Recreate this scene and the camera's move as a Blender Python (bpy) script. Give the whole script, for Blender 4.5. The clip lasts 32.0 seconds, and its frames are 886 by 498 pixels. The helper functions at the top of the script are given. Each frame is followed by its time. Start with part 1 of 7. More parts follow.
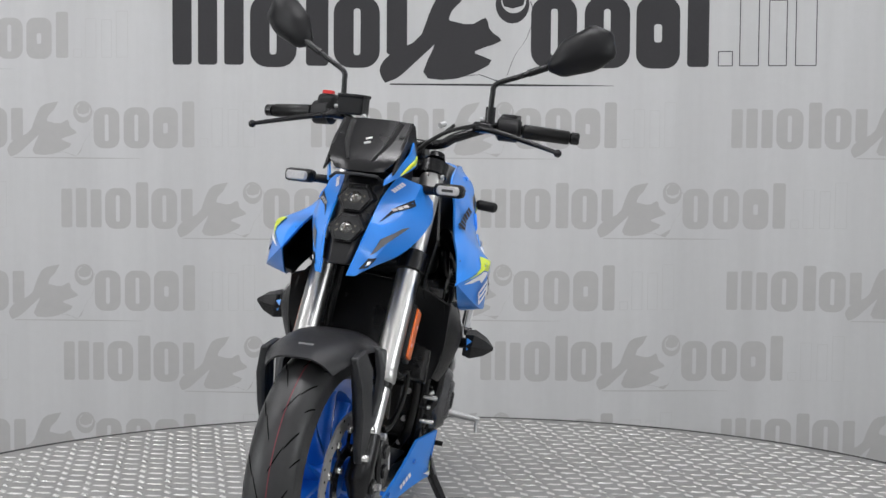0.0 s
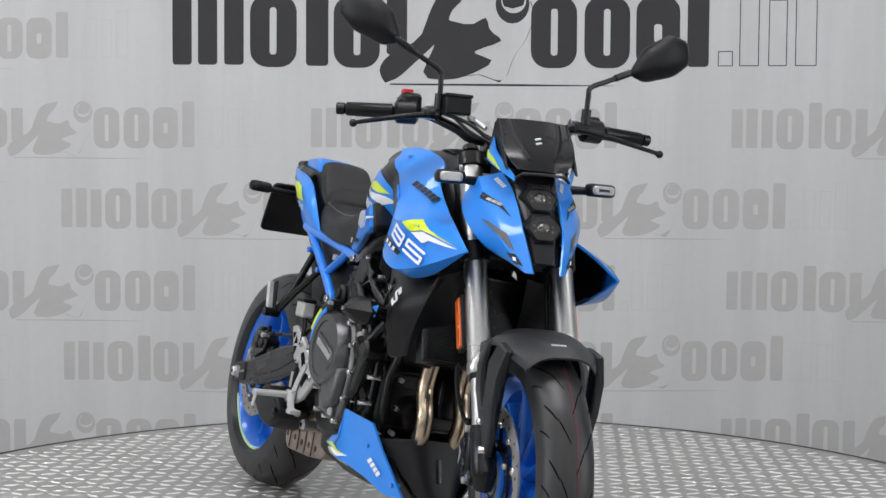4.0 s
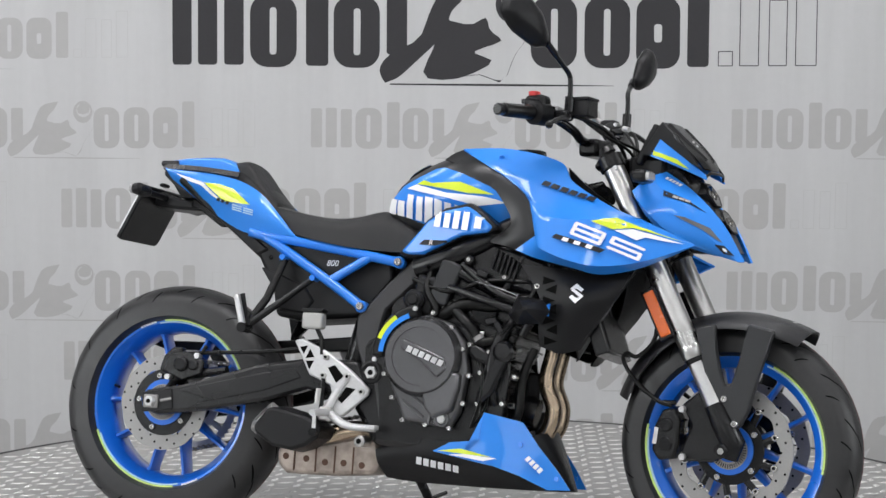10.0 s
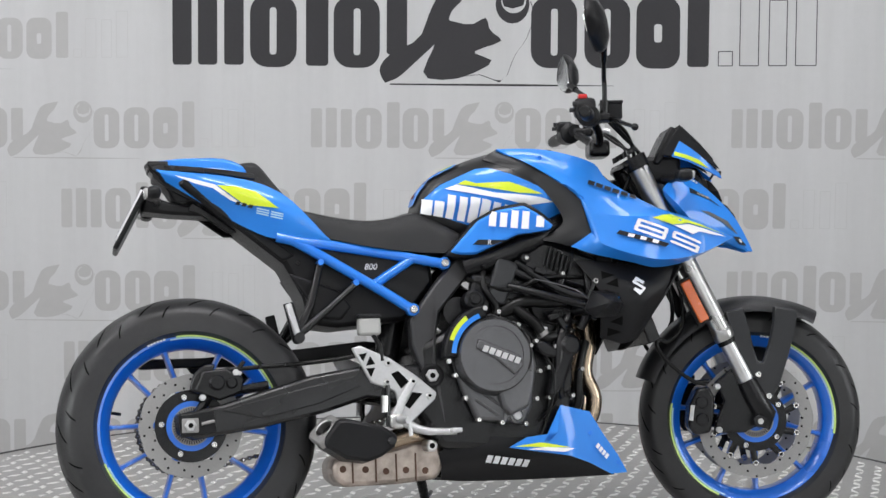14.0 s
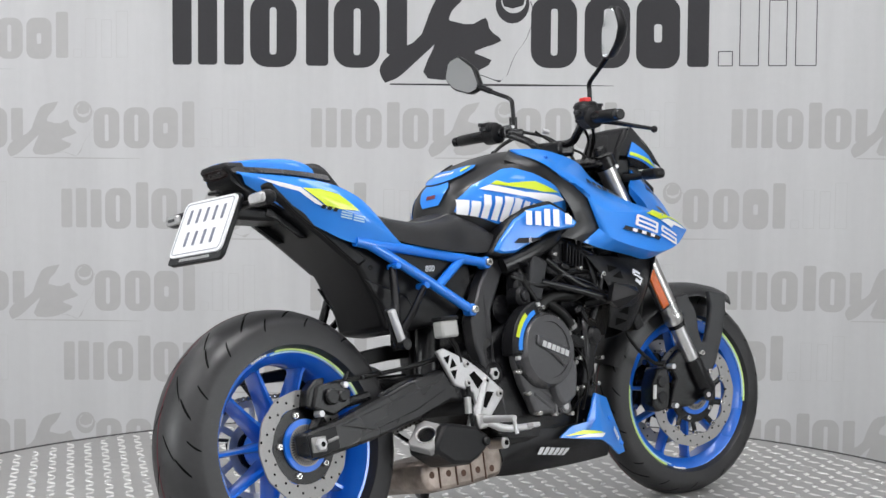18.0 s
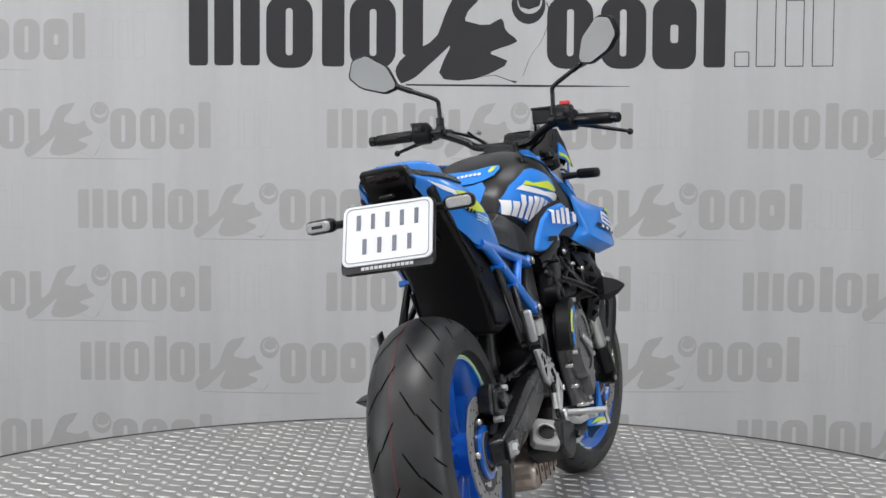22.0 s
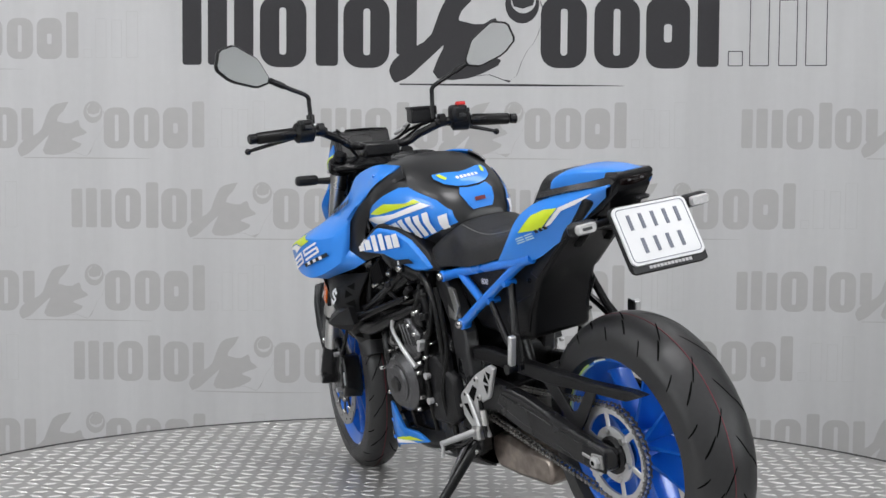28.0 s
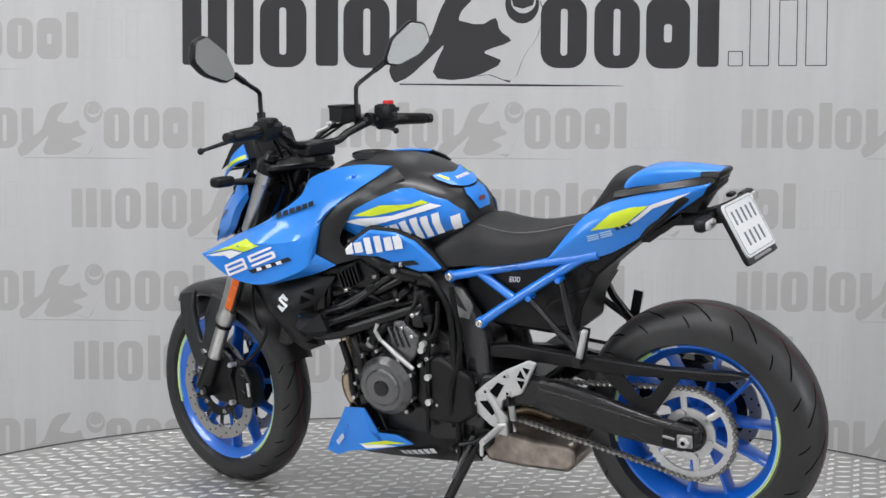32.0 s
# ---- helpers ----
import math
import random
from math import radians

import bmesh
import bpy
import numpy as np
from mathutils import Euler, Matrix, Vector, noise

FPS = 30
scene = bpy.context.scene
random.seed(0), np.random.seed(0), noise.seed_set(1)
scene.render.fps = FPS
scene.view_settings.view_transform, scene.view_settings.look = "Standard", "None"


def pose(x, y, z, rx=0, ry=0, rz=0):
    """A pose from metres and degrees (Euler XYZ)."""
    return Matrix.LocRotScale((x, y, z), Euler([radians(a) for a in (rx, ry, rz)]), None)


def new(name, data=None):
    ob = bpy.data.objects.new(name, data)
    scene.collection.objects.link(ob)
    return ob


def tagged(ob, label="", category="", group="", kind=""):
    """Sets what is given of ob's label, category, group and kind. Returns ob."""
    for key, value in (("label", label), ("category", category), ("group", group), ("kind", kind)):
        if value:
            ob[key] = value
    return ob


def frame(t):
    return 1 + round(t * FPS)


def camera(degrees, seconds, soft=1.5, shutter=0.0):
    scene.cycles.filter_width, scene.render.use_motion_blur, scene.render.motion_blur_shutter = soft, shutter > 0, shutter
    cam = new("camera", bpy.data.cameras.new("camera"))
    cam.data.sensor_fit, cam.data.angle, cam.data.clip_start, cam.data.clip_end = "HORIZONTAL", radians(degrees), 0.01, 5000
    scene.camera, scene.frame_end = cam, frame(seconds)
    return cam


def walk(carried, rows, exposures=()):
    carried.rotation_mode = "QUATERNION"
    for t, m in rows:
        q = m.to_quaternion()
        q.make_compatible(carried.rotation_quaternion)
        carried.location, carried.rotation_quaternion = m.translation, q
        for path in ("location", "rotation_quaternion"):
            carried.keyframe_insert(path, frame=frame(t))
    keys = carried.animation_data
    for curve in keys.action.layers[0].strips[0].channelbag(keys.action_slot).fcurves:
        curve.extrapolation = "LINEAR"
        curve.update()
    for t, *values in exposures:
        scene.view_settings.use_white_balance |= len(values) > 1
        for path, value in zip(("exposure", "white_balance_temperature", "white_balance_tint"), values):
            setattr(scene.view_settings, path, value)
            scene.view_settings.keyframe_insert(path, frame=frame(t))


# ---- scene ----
from mathutils.bvhtree import BVHTree

# ---- camera and its slight pan ----
cam = camera(31.9, 32.0, soft=1.5)
FOCAL = 2742.0


def eye(pan=0.0, tip=0.0):
    """The camera on its tripod, swung left by pan and up by tip (both as a shift of the picture)."""
    return pose(0, -4.109, 0.985, 90 - 3.45 + math.degrees(tip / FOCAL), 0, -0.27 + math.degrees(pan / FOCAL)) @ pose(0, 0, 0, 0, 0, 0.41)


walk(cam, [(0, eye()), (19.0, eye()), (19.3, eye(0, 1)), (19.5, eye(1, 3)), (20, eye(8, 3)), (20.5, eye(14, 1)), (21, eye(19, 0)),
           (21.5, eye(25, 0.5)), (22, eye(28, 1)), (22.5, eye(40, 0)), (23, eye(43, 0)), (23.5, eye(63, -2)), (24, eye(48, 0)),
           (24.5, eye(28, -1)), (25, eye(18.5, -0.5)), (25.5, eye(17, 0)), (26, eye(17, 0)), (32, eye(17, 0))],
     exposures=[(0, -0.20), (2, -0.24), (6, -0.13), (9, -0.16), (13, -0.12), (17, -0.04), (18, 0.03), (19, 0.08), (21, -0.14), (22, -0.24), (23, -0.33), (24, -0.43), (25, -0.44), (28, -0.19), (30, -0.14), (32, -0.10)])

# ---- world and light ----
WINDOWS = [(-3.4, -8.1, 0, 20), (3.4, -8.1, 0, 20), (-6.1, -2.8, -90, 118), (6.1, -2.8, 90, 92)]
world = bpy.data.worlds.new("world")
scene.world = world
world.use_nodes = True
world.node_tree.nodes["Background"].inputs[0].default_value = (0.6, 0.65, 0.7, 1)
world.node_tree.nodes["Background"].inputs[1].default_value = 0.3


def area_lamp(name, x, y, z, sx, sy, watts, rx=0, ry=0, rz=0, colour=(0.99, 0.972, 0.99)):
    data = bpy.data.lights.new(name, "AREA")
    data.shape, data.size, data.size_y, data.energy, data.color = "RECTANGLE", sx, sy, watts, colour
    ob = new(name, data)
    ob.matrix_world = pose(x, y, z, rx, ry, rz)
    return ob


# daylight through two windows behind the camera; one added unseen in each side wall lights the flanks
for wx, wy, turn, watts in WINDOWS:
    area_lamp("window_light", wx * (1 if turn == 0 else 0.975), wy + (0.15 if turn == 0 else 0), 1.75, 2.2, 1.9, watts, 90, 0, turn, (0.95, 0.98, 1.0))

# rows of ceiling panels, added out of view; each one's watts balance the backdrop
LAMPS = [(-2.8, -4.8, 20), (0.2, -4.8, 24), (3.2, -4.8, 10), (-2.8, -1.4, 31), (0.0, -1.2, 52), (3.0, -1.4, 4), (-2.4, 0.9, 13), (1.2, 0.9, 6)]
for lx, ly, lw in LAMPS:
    area_lamp("ceiling_lamp_light", lx, ly, 3.52, 1.5, 0.55, lw)


# ---- materials ----
def material(name, colour, rough=0.5, metal=0.0, coat=0.0, grain=0.06, grain_size=40.0, bump=0.0, bump_size=200.0, mottle=0.05, spec=0.5, scratch=0.0, coat_rough=0.07):
    """A procedural surface: base colour with mottle at two scales, uneven gloss and fine relief."""
    m = bpy.data.materials.new(name)
    m.use_nodes = True
    nt = m.node_tree
    b = nt.nodes["Principled BSDF"]
    tc = nt.nodes.new("ShaderNodeTexCoord")
    n1 = nt.nodes.new("ShaderNodeTexNoise"); n1.inputs["Scale"].default_value = grain_size; n1.inputs["Detail"].default_value = 5
    n2 = nt.nodes.new("ShaderNodeTexNoise"); n2.inputs["Scale"].default_value = grain_size / 9; n2.inputs["Detail"].default_value = 3
    for n in (n1, n2):
        nt.links.new(tc.outputs["Object"], n.inputs["Vector"])
    add = nt.nodes.new("ShaderNodeMath"); add.operation = "MULTIPLY_ADD"
    nt.links.new(n1.outputs["Fac"], add.inputs[0]); add.inputs[1].default_value = 2 * grain; add.inputs[2].default_value = 1 - grain
    add2 = nt.nodes.new("ShaderNodeMath"); add2.operation = "MULTIPLY_ADD"
    nt.links.new(n2.outputs["Fac"], add2.inputs[0]); add2.inputs[1].default_value = 2 * mottle; add2.inputs[2].default_value = 1 - mottle
    mul = nt.nodes.new("ShaderNodeMath"); mul.operation = "MULTIPLY"
    nt.links.new(add.outputs[0], mul.inputs[0]); nt.links.new(add2.outputs[0], mul.inputs[1])
    mix = nt.nodes.new("ShaderNodeVectorMath"); mix.operation = "SCALE"
    mix.inputs[0].default_value = colour[:3]
    nt.links.new(mul.outputs[0], mix.inputs["Scale"])
    nt.links.new(mix.outputs[0], b.inputs["Base Color"])
    rr = nt.nodes.new("ShaderNodeMapRange")
    nt.links.new(n2.outputs["Fac"], rr.inputs["Value"])
    rr.inputs["To Min"].default_value = max(0.02, rough - 0.07 - scratch); rr.inputs["To Max"].default_value = min(1, rough + 0.07 + scratch)
    nt.links.new(rr.outputs[0], b.inputs["Roughness"])
    b.inputs["Metallic"].default_value = metal
    b.inputs["Specular IOR Level"].default_value = spec
    b.inputs["Coat Weight"].default_value = coat
    b.inputs["Coat Roughness"].default_value = coat_rough
    if bump:
        n3 = nt.nodes.new("ShaderNodeTexNoise"); n3.inputs["Scale"].default_value = bump_size; n3.inputs["Detail"].default_value = 4
        nt.links.new(tc.outputs["Object"], n3.inputs["Vector"])
        bp = nt.nodes.new("ShaderNodeBump"); bp.inputs["Strength"].default_value = bump; bp.inputs["Distance"].default_value = 0.002
        nt.links.new(n3.outputs["Fac"], bp.inputs["Height"])
        nt.links.new(bp.outputs["Normal"], b.inputs["Normal"])
    return m


BLUE = material("blue_paint", (0.016, 0.222, 0.76), 0.45, 0, 0.6, 0.03, 60, 0, 0, 0.03, 0.35)
BLUE_TUBE = material("blue_frame_paint", (0.010, 0.19, 0.74), 0.3, 0, 0.7, 0.04, 60)
RIM_BLUE = material("blue_wheel_paint", (0.008, 0.15, 0.68), 0.30, 0.1, 0.8, 0.05, 50)
YELLOW = material("acid_yellow_film", (0.60, 0.74, 0.02), 0.35, 0, 0.5, 0.03)
WHITE = material("white_film", (0.82, 0.83, 0.85), 0.35, 0, 0.4, 0.03)
BLACK_FILM = material("black_film", (0.012, 0.013, 0.016), 0.5, 0, 0.0, 0.06, 40, 0, 0, 0.05, 0.3)
RUBBER = material("tyre_rubber", (0.025, 0.025, 0.026), 0.38, 0, 0, 0.14, 90, 0.25, 500, 0.34, 0.42, 0.10)
GROOVE = material("tread_groove", (0.003, 0.003, 0.003), 0.95, 0, 0, 0.1, 40, 0, 0, 0.05, 0.1)
RED = material("red_line", (0.13, 0.02, 0.03), 0.7)
PLASTIC = material("black_plastic", (0.006, 0.006, 0.007), 0.36, 0, 0, 0.1, 120, 0.3, 700, 0.08, 0.27)
GLOSSY = material("gloss_black_plastic", (0.008, 0.008, 0.009), 0.27, 0, 0.0, 0.05, 60, 0, 0, 0.05, 0.35)
GREY_PLASTIC = material("dark_grey_plastic", (0.022, 0.023, 0.025), 0.40, 0, 0, 0.1, 120, 0.2, 900, 0.08, 0.4)
SATIN = material("satin_black_metal", (0.006, 0.006, 0.007), 0.25, 0.0, 0, 0.1, 80, 0.12, 600, 0.06, 0.34)
FRAME_GREY = material("satin_black_frame_paint", (0.010, 0.010, 0.011), 0.27, 0.0, 0, 0.08, 80, 0.15, 700, 0.08, 0.42)
GUARD_FILM = material("pale_scuffed_guard_film", (0.20, 0.20, 0.195), 0.35, 0.2, 0.2, 0.45, 130, 0.3, 300, 0.3)
PLATE_GREY = material("satin_grey_frame_plate", (0.034, 0.034, 0.036), 0.34, 0.2, 0, 0.08, 80, 0.15, 700, 0.08, 0.5)
ENGINE = material("engine_grey_metal", (0.120, 0.120, 0.125), 0.24, 0.75, 0, 0.1, 60, 0.2, 500, 0.08)
ENGINE_DARK = material("engine_black_casting", (0.005, 0.005, 0.006), 0.19, 0.0, 0, 0.12, 60, 0.4, 350, 0.06, 0.40, 0.05)
SILVER = material("brushed_silver", (0.56, 0.555, 0.545), 0.3, 1.0, 0, 0.05, 90, 0.05, 800, 0.04)
CHROME = material("polished_chrome", (0.62, 0.62, 0.62), 0.33, 1.0, 0, 0.05, 200, 0, 0, 0.05)
MUDGUARD = material("charcoal_moulded_plastic", (0.016, 0.016, 0.018), 0.37, 0, 0, 0.1, 120, 0.3, 800, 0.08, 0.42)
ALU = material("cast_aluminium", (0.56, 0.56, 0.565), 0.36, 0.55, 0, 0.12, 140, 0.3, 500, 0.12)
DISC = material("brake_disc_steel", (0.30, 0.295, 0.29), 0.5, 0.45, 0, 0.1, 160, 0.1, 900, 0.08)
TITAN = material("heat_tinted_steel", (0.43, 0.34, 0.25), 0.26, 1.0, 0, 0.15, 22, 0.05, 400, 0.25)
RAW_STEEL = material("raw_stained_steel", (0.43, 0.365, 0.32), 0.36, 0.7, 0, 0.85, 30, 0.3, 200, 0.85, 0.5, 0.1)
CHAIN_STEEL = material("oiled_chain_steel", (0.15, 0.147, 0.14), 0.34, 0.7, 0, 0.3, 200, 0, 0, 0.2)
VENT_GREY = material("grey_vent_mesh", (0.10, 0.105, 0.115), 0.5, 0, 0, 0.3, 500, 0.3, 900, 0.1)
SEAT = material("seat_vinyl", (0.016, 0.016, 0.017), 0.5, 0, 0, 0.1, 300, 0.5, 1400, 0.06, 0.4)
TANK_BLACK = material("satin_black_tank_paint", (0.014, 0.014, 0.015), 0.36, 0.1, 0.05, 0.06, 100)
ORANGE = material("amber_reflector", (0.72, 0.13, 0.012), 0.25, 0, 0.6, 0.1, 300, 0.3, 900)
RED_PLASTIC = material("red_switch", (0.6, 0.02, 0.02), 0.4)
LENS = material("clear_lens", (0.46, 0.455, 0.455), 0.16, 0.2, 0.5, 0.25, 120, 0.4, 500)
HEAD_LENS = material("dark_headlamp_glass", (0.018, 0.018, 0.019), 0.12, 0.0, 0.7, 0.3, 60, 0.3, 90)
SMOKE = material("smoked_lens", (0.012, 0.006, 0.006), 0.2, 0, 0.1, 0.06, 40, 0, 0, 0.05, 0.3)
MIRROR = material("mirror_glass", (0.86, 0.88, 0.88), 0.03, 1.0, 0, 0.0)
PLATE = material("white_plate", (0.78, 0.79, 0.80), 0.4, 0, 0.2, 0.02)
INK = material("dark_blue_grey_ink", (0.16, 0.175, 0.22), 0.5)
RIM_YELLOW = material("pale_yellow_rim_film", (0.56, 0.76, 0.22), 0.35, 0, 0.4)
PALE_FILM = material("pale_blue_rim_film", (0.42, 0.66, 0.80), 0.35, 0, 0.4)
COVER_GREY = material("flat_grey_cover", (0.125, 0.125, 0.13), 0.30, 0.6, 0, 0.08, 90, 0.2, 600, 0.08)
BOLT = material("zinc_plated_bolt", (0.66, 0.655, 0.64), 0.24, 0.9, 0, 0.05, 200)
HEAT_SPOT = material("burnt_brown_spot", (0.09, 0.045, 0.028), 0.6, 0.3, 0, 0.2, 80)
PROJECTOR = material("smoky_projector_glass", (0.10, 0.095, 0.09), 0.10, 0.6, 0.8, 0.5, 140, 0.4, 120, 0.4)
LAMP_REFLECTOR = material("warm_lamp_reflector", (0.20, 0.18, 0.15), 0.22, 0.8, 0.3, 0.2, 120)
HOSE = material("rubber_hose", (0.005, 0.005, 0.005), 0.34, 0, 0, 0.1, 60, 0, 0, 0.05, 0.25)
TANKLIQ = material("milky_reservoir", (0.40, 0.40, 0.385), 0.4, 0, 0.1)
TREAD = material("aluminium_tread_plate", (0.40, 0.395, 0.385), 0.42, 0.6, 0, 0.10, 30, 0.2, 300, 0.16)
# lozenges: paler and less metallic than the deck plate
STUD = material("bright_tread", (0.80, 0.79, 0.77), 0.28, 0.35, 0, 0.12, 40, 0.1, 300, 0.12)
EDGE = material("black_edge_trim", (0.03, 0.03, 0.03), 0.5, 0, 0, 0.15, 30)
CLOTH = material("grey_backdrop_cloth", (0.56, 0.56, 0.56), 0.85, 0, 0, 0.02, 300, 0.15, 900, 0.025, 0.2)
# shading of the upright folds, painted into the cloth colour as stretched noise
nt = CLOTH.node_tree
tc = nt.nodes.new("ShaderNodeTexCoord")
mp = nt.nodes.new("ShaderNodeMapping"); mp.inputs["Scale"].default_value = (2.6, 1.0, 0.16)
streak = nt.nodes.new("ShaderNodeTexNoise"); streak.inputs["Scale"].default_value = 2.4; streak.inputs["Detail"].default_value = 6; streak.inputs["Roughness"].default_value = 0.6
nt.links.new(tc.outputs["Object"], mp.inputs["Vector"]); nt.links.new(mp.outputs[0], streak.inputs["Vector"])
span = nt.nodes.new("ShaderNodeMapRange"); span.inputs["From Min"].default_value = 0.3; span.inputs["From Max"].default_value = 0.7; span.inputs["To Min"].default_value = 0.94; span.inputs["To Max"].default_value = 1.06
nt.links.new(streak.outputs["Fac"], span.inputs["Value"])
base = nt.nodes["Principled BSDF"].inputs["Base Color"]
old = base.links[0].from_socket
fold_shade = nt.nodes.new("ShaderNodeVectorMath"); fold_shade.operation = "SCALE"
nt.links.new(old, fold_shade.inputs[0]); nt.links.new(span.outputs[0], fold_shade.inputs["Scale"]); nt.links.new(fold_shade.outputs[0], base)
PRINT_DARK = material("dark_grey_print", (0.048, 0.047, 0.050), 0.8, 0, 0, 0.06, 100, 0, 0, 0.05, 0.2)
PRINT_LIGHT = material("pale_grey_print", (0.448, 0.441, 0.435), 0.85, 0, 0, 0.04, 30, 0, 0, 0.06, 0.2)
PRINT_FAINT = material("faint_grey_print", (0.515, 0.512, 0.508), 0.85, 0, 0, 0.04, 30, 0, 0, 0.06, 0.2)
PLASTER = material("white_wall_paint", (0.68, 0.68, 0.68), 0.8, 0, 0, 0.05, 8, 0.1, 120)
CONCRETE = material("grey_floor_coating", (0.16, 0.16, 0.155), 0.5, 0, 0, 0.15, 6, 0.1, 100, 0.12)
GLOW = bpy.data.materials.new("lamp_diffuser")
GLOW.use_nodes = True
GLOW.node_tree.nodes["Principled BSDF"].inputs["Emission Color"].default_value = (0.968, 0.972, 1.0, 1)
GLOW.node_tree.nodes["Principled BSDF"].inputs["Emission Strength"].default_value = 6.0

DAYLIGHT = bpy.data.materials.new("daylight_beyond_glass")
DAYLIGHT.use_nodes = True
DAYLIGHT.node_tree.nodes["Principled BSDF"].inputs["Emission Color"].default_value = (0.95, 0.98, 1.0, 1)
DAYLIGHT.node_tree.nodes["Principled BSDF"].inputs["Emission Strength"].default_value = 1.6


# ---- mesh helpers ----
def part(name, bm, mat, parent=None, label="", smooth=40, bevel=0.0):
    """Links a bmesh as one mesh object under parent."""
    bmesh.ops.recalc_face_normals(bm, faces=bm.faces)
    me = bpy.data.meshes.new(name)
    bm.to_mesh(me)
    bm.free()
    me.materials.append(mat)
    if smooth:
        me.polygons.foreach_set("use_smooth", [True] * len(me.polygons))
        me.set_sharp_from_angle(angle=radians(smooth))
    ob = new(name, me)
    if parent:
        ob.parent = parent
    if label:
        ob["label"] = label
    if bevel:
        mod = ob.modifiers.new("bevel", "BEVEL")
        mod.width, mod.segments, mod.limit_method, mod.angle_limit = bevel, 2, "ANGLE", radians(40)
    return ob


def spline(pts, n):
    """n points along a Catmull-Rom curve through pts."""
    p = [Vector(q) for q in pts]
    if len(p) == 2:
        return [p[0].lerp(p[1], i / (n - 1)) for i in range(n)]
    out = []
    for i in range(n):
        s = i / (n - 1) * (len(p) - 1)
        k = min(int(s), len(p) - 2)
        f = s - k
        a, b, c, d = p[max(k - 1, 0)], p[k], p[k + 1], p[min(k + 2, len(p) - 1)]
        out.append(0.5 * (2 * b + (c - a) * f + (2 * a - 5 * b + 4 * c - d) * f * f + (3 * b - a - 3 * c + d) * f ** 3))
    return out


def skin(rings, closed=True, caps=True, bm=None, loop=False):
    """Quads between rings of equal count; closed rings, capped ends; loop joins last ring to first."""
    bm = bm or bmesh.new()
    vs = [[bm.verts.new(p) for p in r] for r in rings]
    n = len(rings[0])
    pairs = list(zip(vs, vs[1:])) + ([(vs[-1], vs[0])] if loop else [])
    for a, b in pairs:
        for i in range(n if closed else n - 1):
            j = (i + 1) % n
            bm.faces.new((a[i], a[j], b[j], b[i]))
    if caps and closed and not loop:
        bm.faces.new(vs[0])
        bm.faces.new(vs[-1])
    return bm


def tube(pts, r, segs=10, n=0, bm=None, flat=1.0):
    """A round bar along pts; r may be one radius or one for each point."""
    path = spline(pts, n) if n else [Vector(p) for p in pts]
    rr = r if isinstance(r, (list, tuple)) else [r] * 2
    rings, up = [], None
    for i, p in enumerate(path):
        d = (path[min(i + 1, len(path) - 1)] - path[max(i - 1, 0)]).normalized()
        if up is None:
            up = Vector((0, 1, 0)) if abs(d.y) < 0.9 else Vector((1, 0, 0))
        s = d.cross(up).normalized()
        up = s.cross(d).normalized()
        q = i / (len(path) - 1) * (len(rr) - 1)
        k = min(int(q), len(rr) - 2)
        rad = rr[k] + (rr[k + 1] - rr[k]) * (q - k)
        rings.append([p + (s * math.cos(a) + up * flat * math.sin(a)) * rad for a in (2 * math.pi * j / segs for j in range(segs))])
    return skin(rings, bm=bm)


def slab(outline, y0, y1, bm=None, taper=0.0):
    """A plate with its outline in the side plane (x, z), from y0 to y1; taper shrinks the y1 face."""
    cx = sum(p[0] for p in outline) / len(outline)
    cz = sum(p[1] for p in outline) / len(outline)
    k = 1 - taper
    return skin([[(x, y0, z) for x, z in outline], [(cx + (x - cx) * k, y1, cz + (z - cz) * k) for x, z in outline]], bm=bm)


def box(c, size, bm=None, m=None):
    """A block at c; m turns it."""
    hx, hy, hz = (v / 2 for v in size)
    ring = [[Vector((sx * hx, sy * hy, z)) for sx, sy in ((-1, -1), (1, -1), (1, 1), (-1, 1))] for z in (-hz, hz)]
    t = Matrix.Translation(c) @ (m or Matrix())
    return skin([[t @ p for p in r] for r in ring], bm=bm)


def lathe(profile, c, segs=48, bm=None, closed=False):
    """Turns a profile of (radius, y) about the line through c along y."""
    rings = []
    for i in range(segs):
        a = 2 * math.pi * i / segs
        rings.append([(c[0] + r * math.cos(a), c[1] + y, c[2] + r * math.sin(a)) for r, y in profile])
    return skin(rings, closed=closed, caps=False, bm=bm, loop=True)


def disc(c, r, y0, y1, segs=24, bm=None, chamfer=0.0):
    """A round plate or boss along y."""
    s = 1 if y1 > y0 else -1
    prof = [(r, y0), (r, y1 - s * chamfer), (r - chamfer, y1)] if chamfer else [(r, y0), (r, y1)]
    rings = [[(c[0] + q * math.cos(2 * math.pi * j / segs), y, c[2] + q * math.sin(2 * math.pi * j / segs)) for j in range(segs)] for q, y in prof]
    return skin(rings, bm=bm)


def bolt(c, r, y0, y1, segs=10, bm=None):
    """A bolt head along y with a sunk socket."""
    s = 1 if y1 > y0 else -1
    rings = [[(c[0] + q * math.cos(2 * math.pi * j / segs), y, c[2] + q * math.sin(2 * math.pi * j / segs)) for j in range(segs)]
             for q, y in ((r, y0), (r, y1 - s * r * 0.25), (r * 0.82, y1), (r * 0.52, y1), (r * 0.44, y1 - s * r * 0.8))]
    return skin(rings, bm=bm)


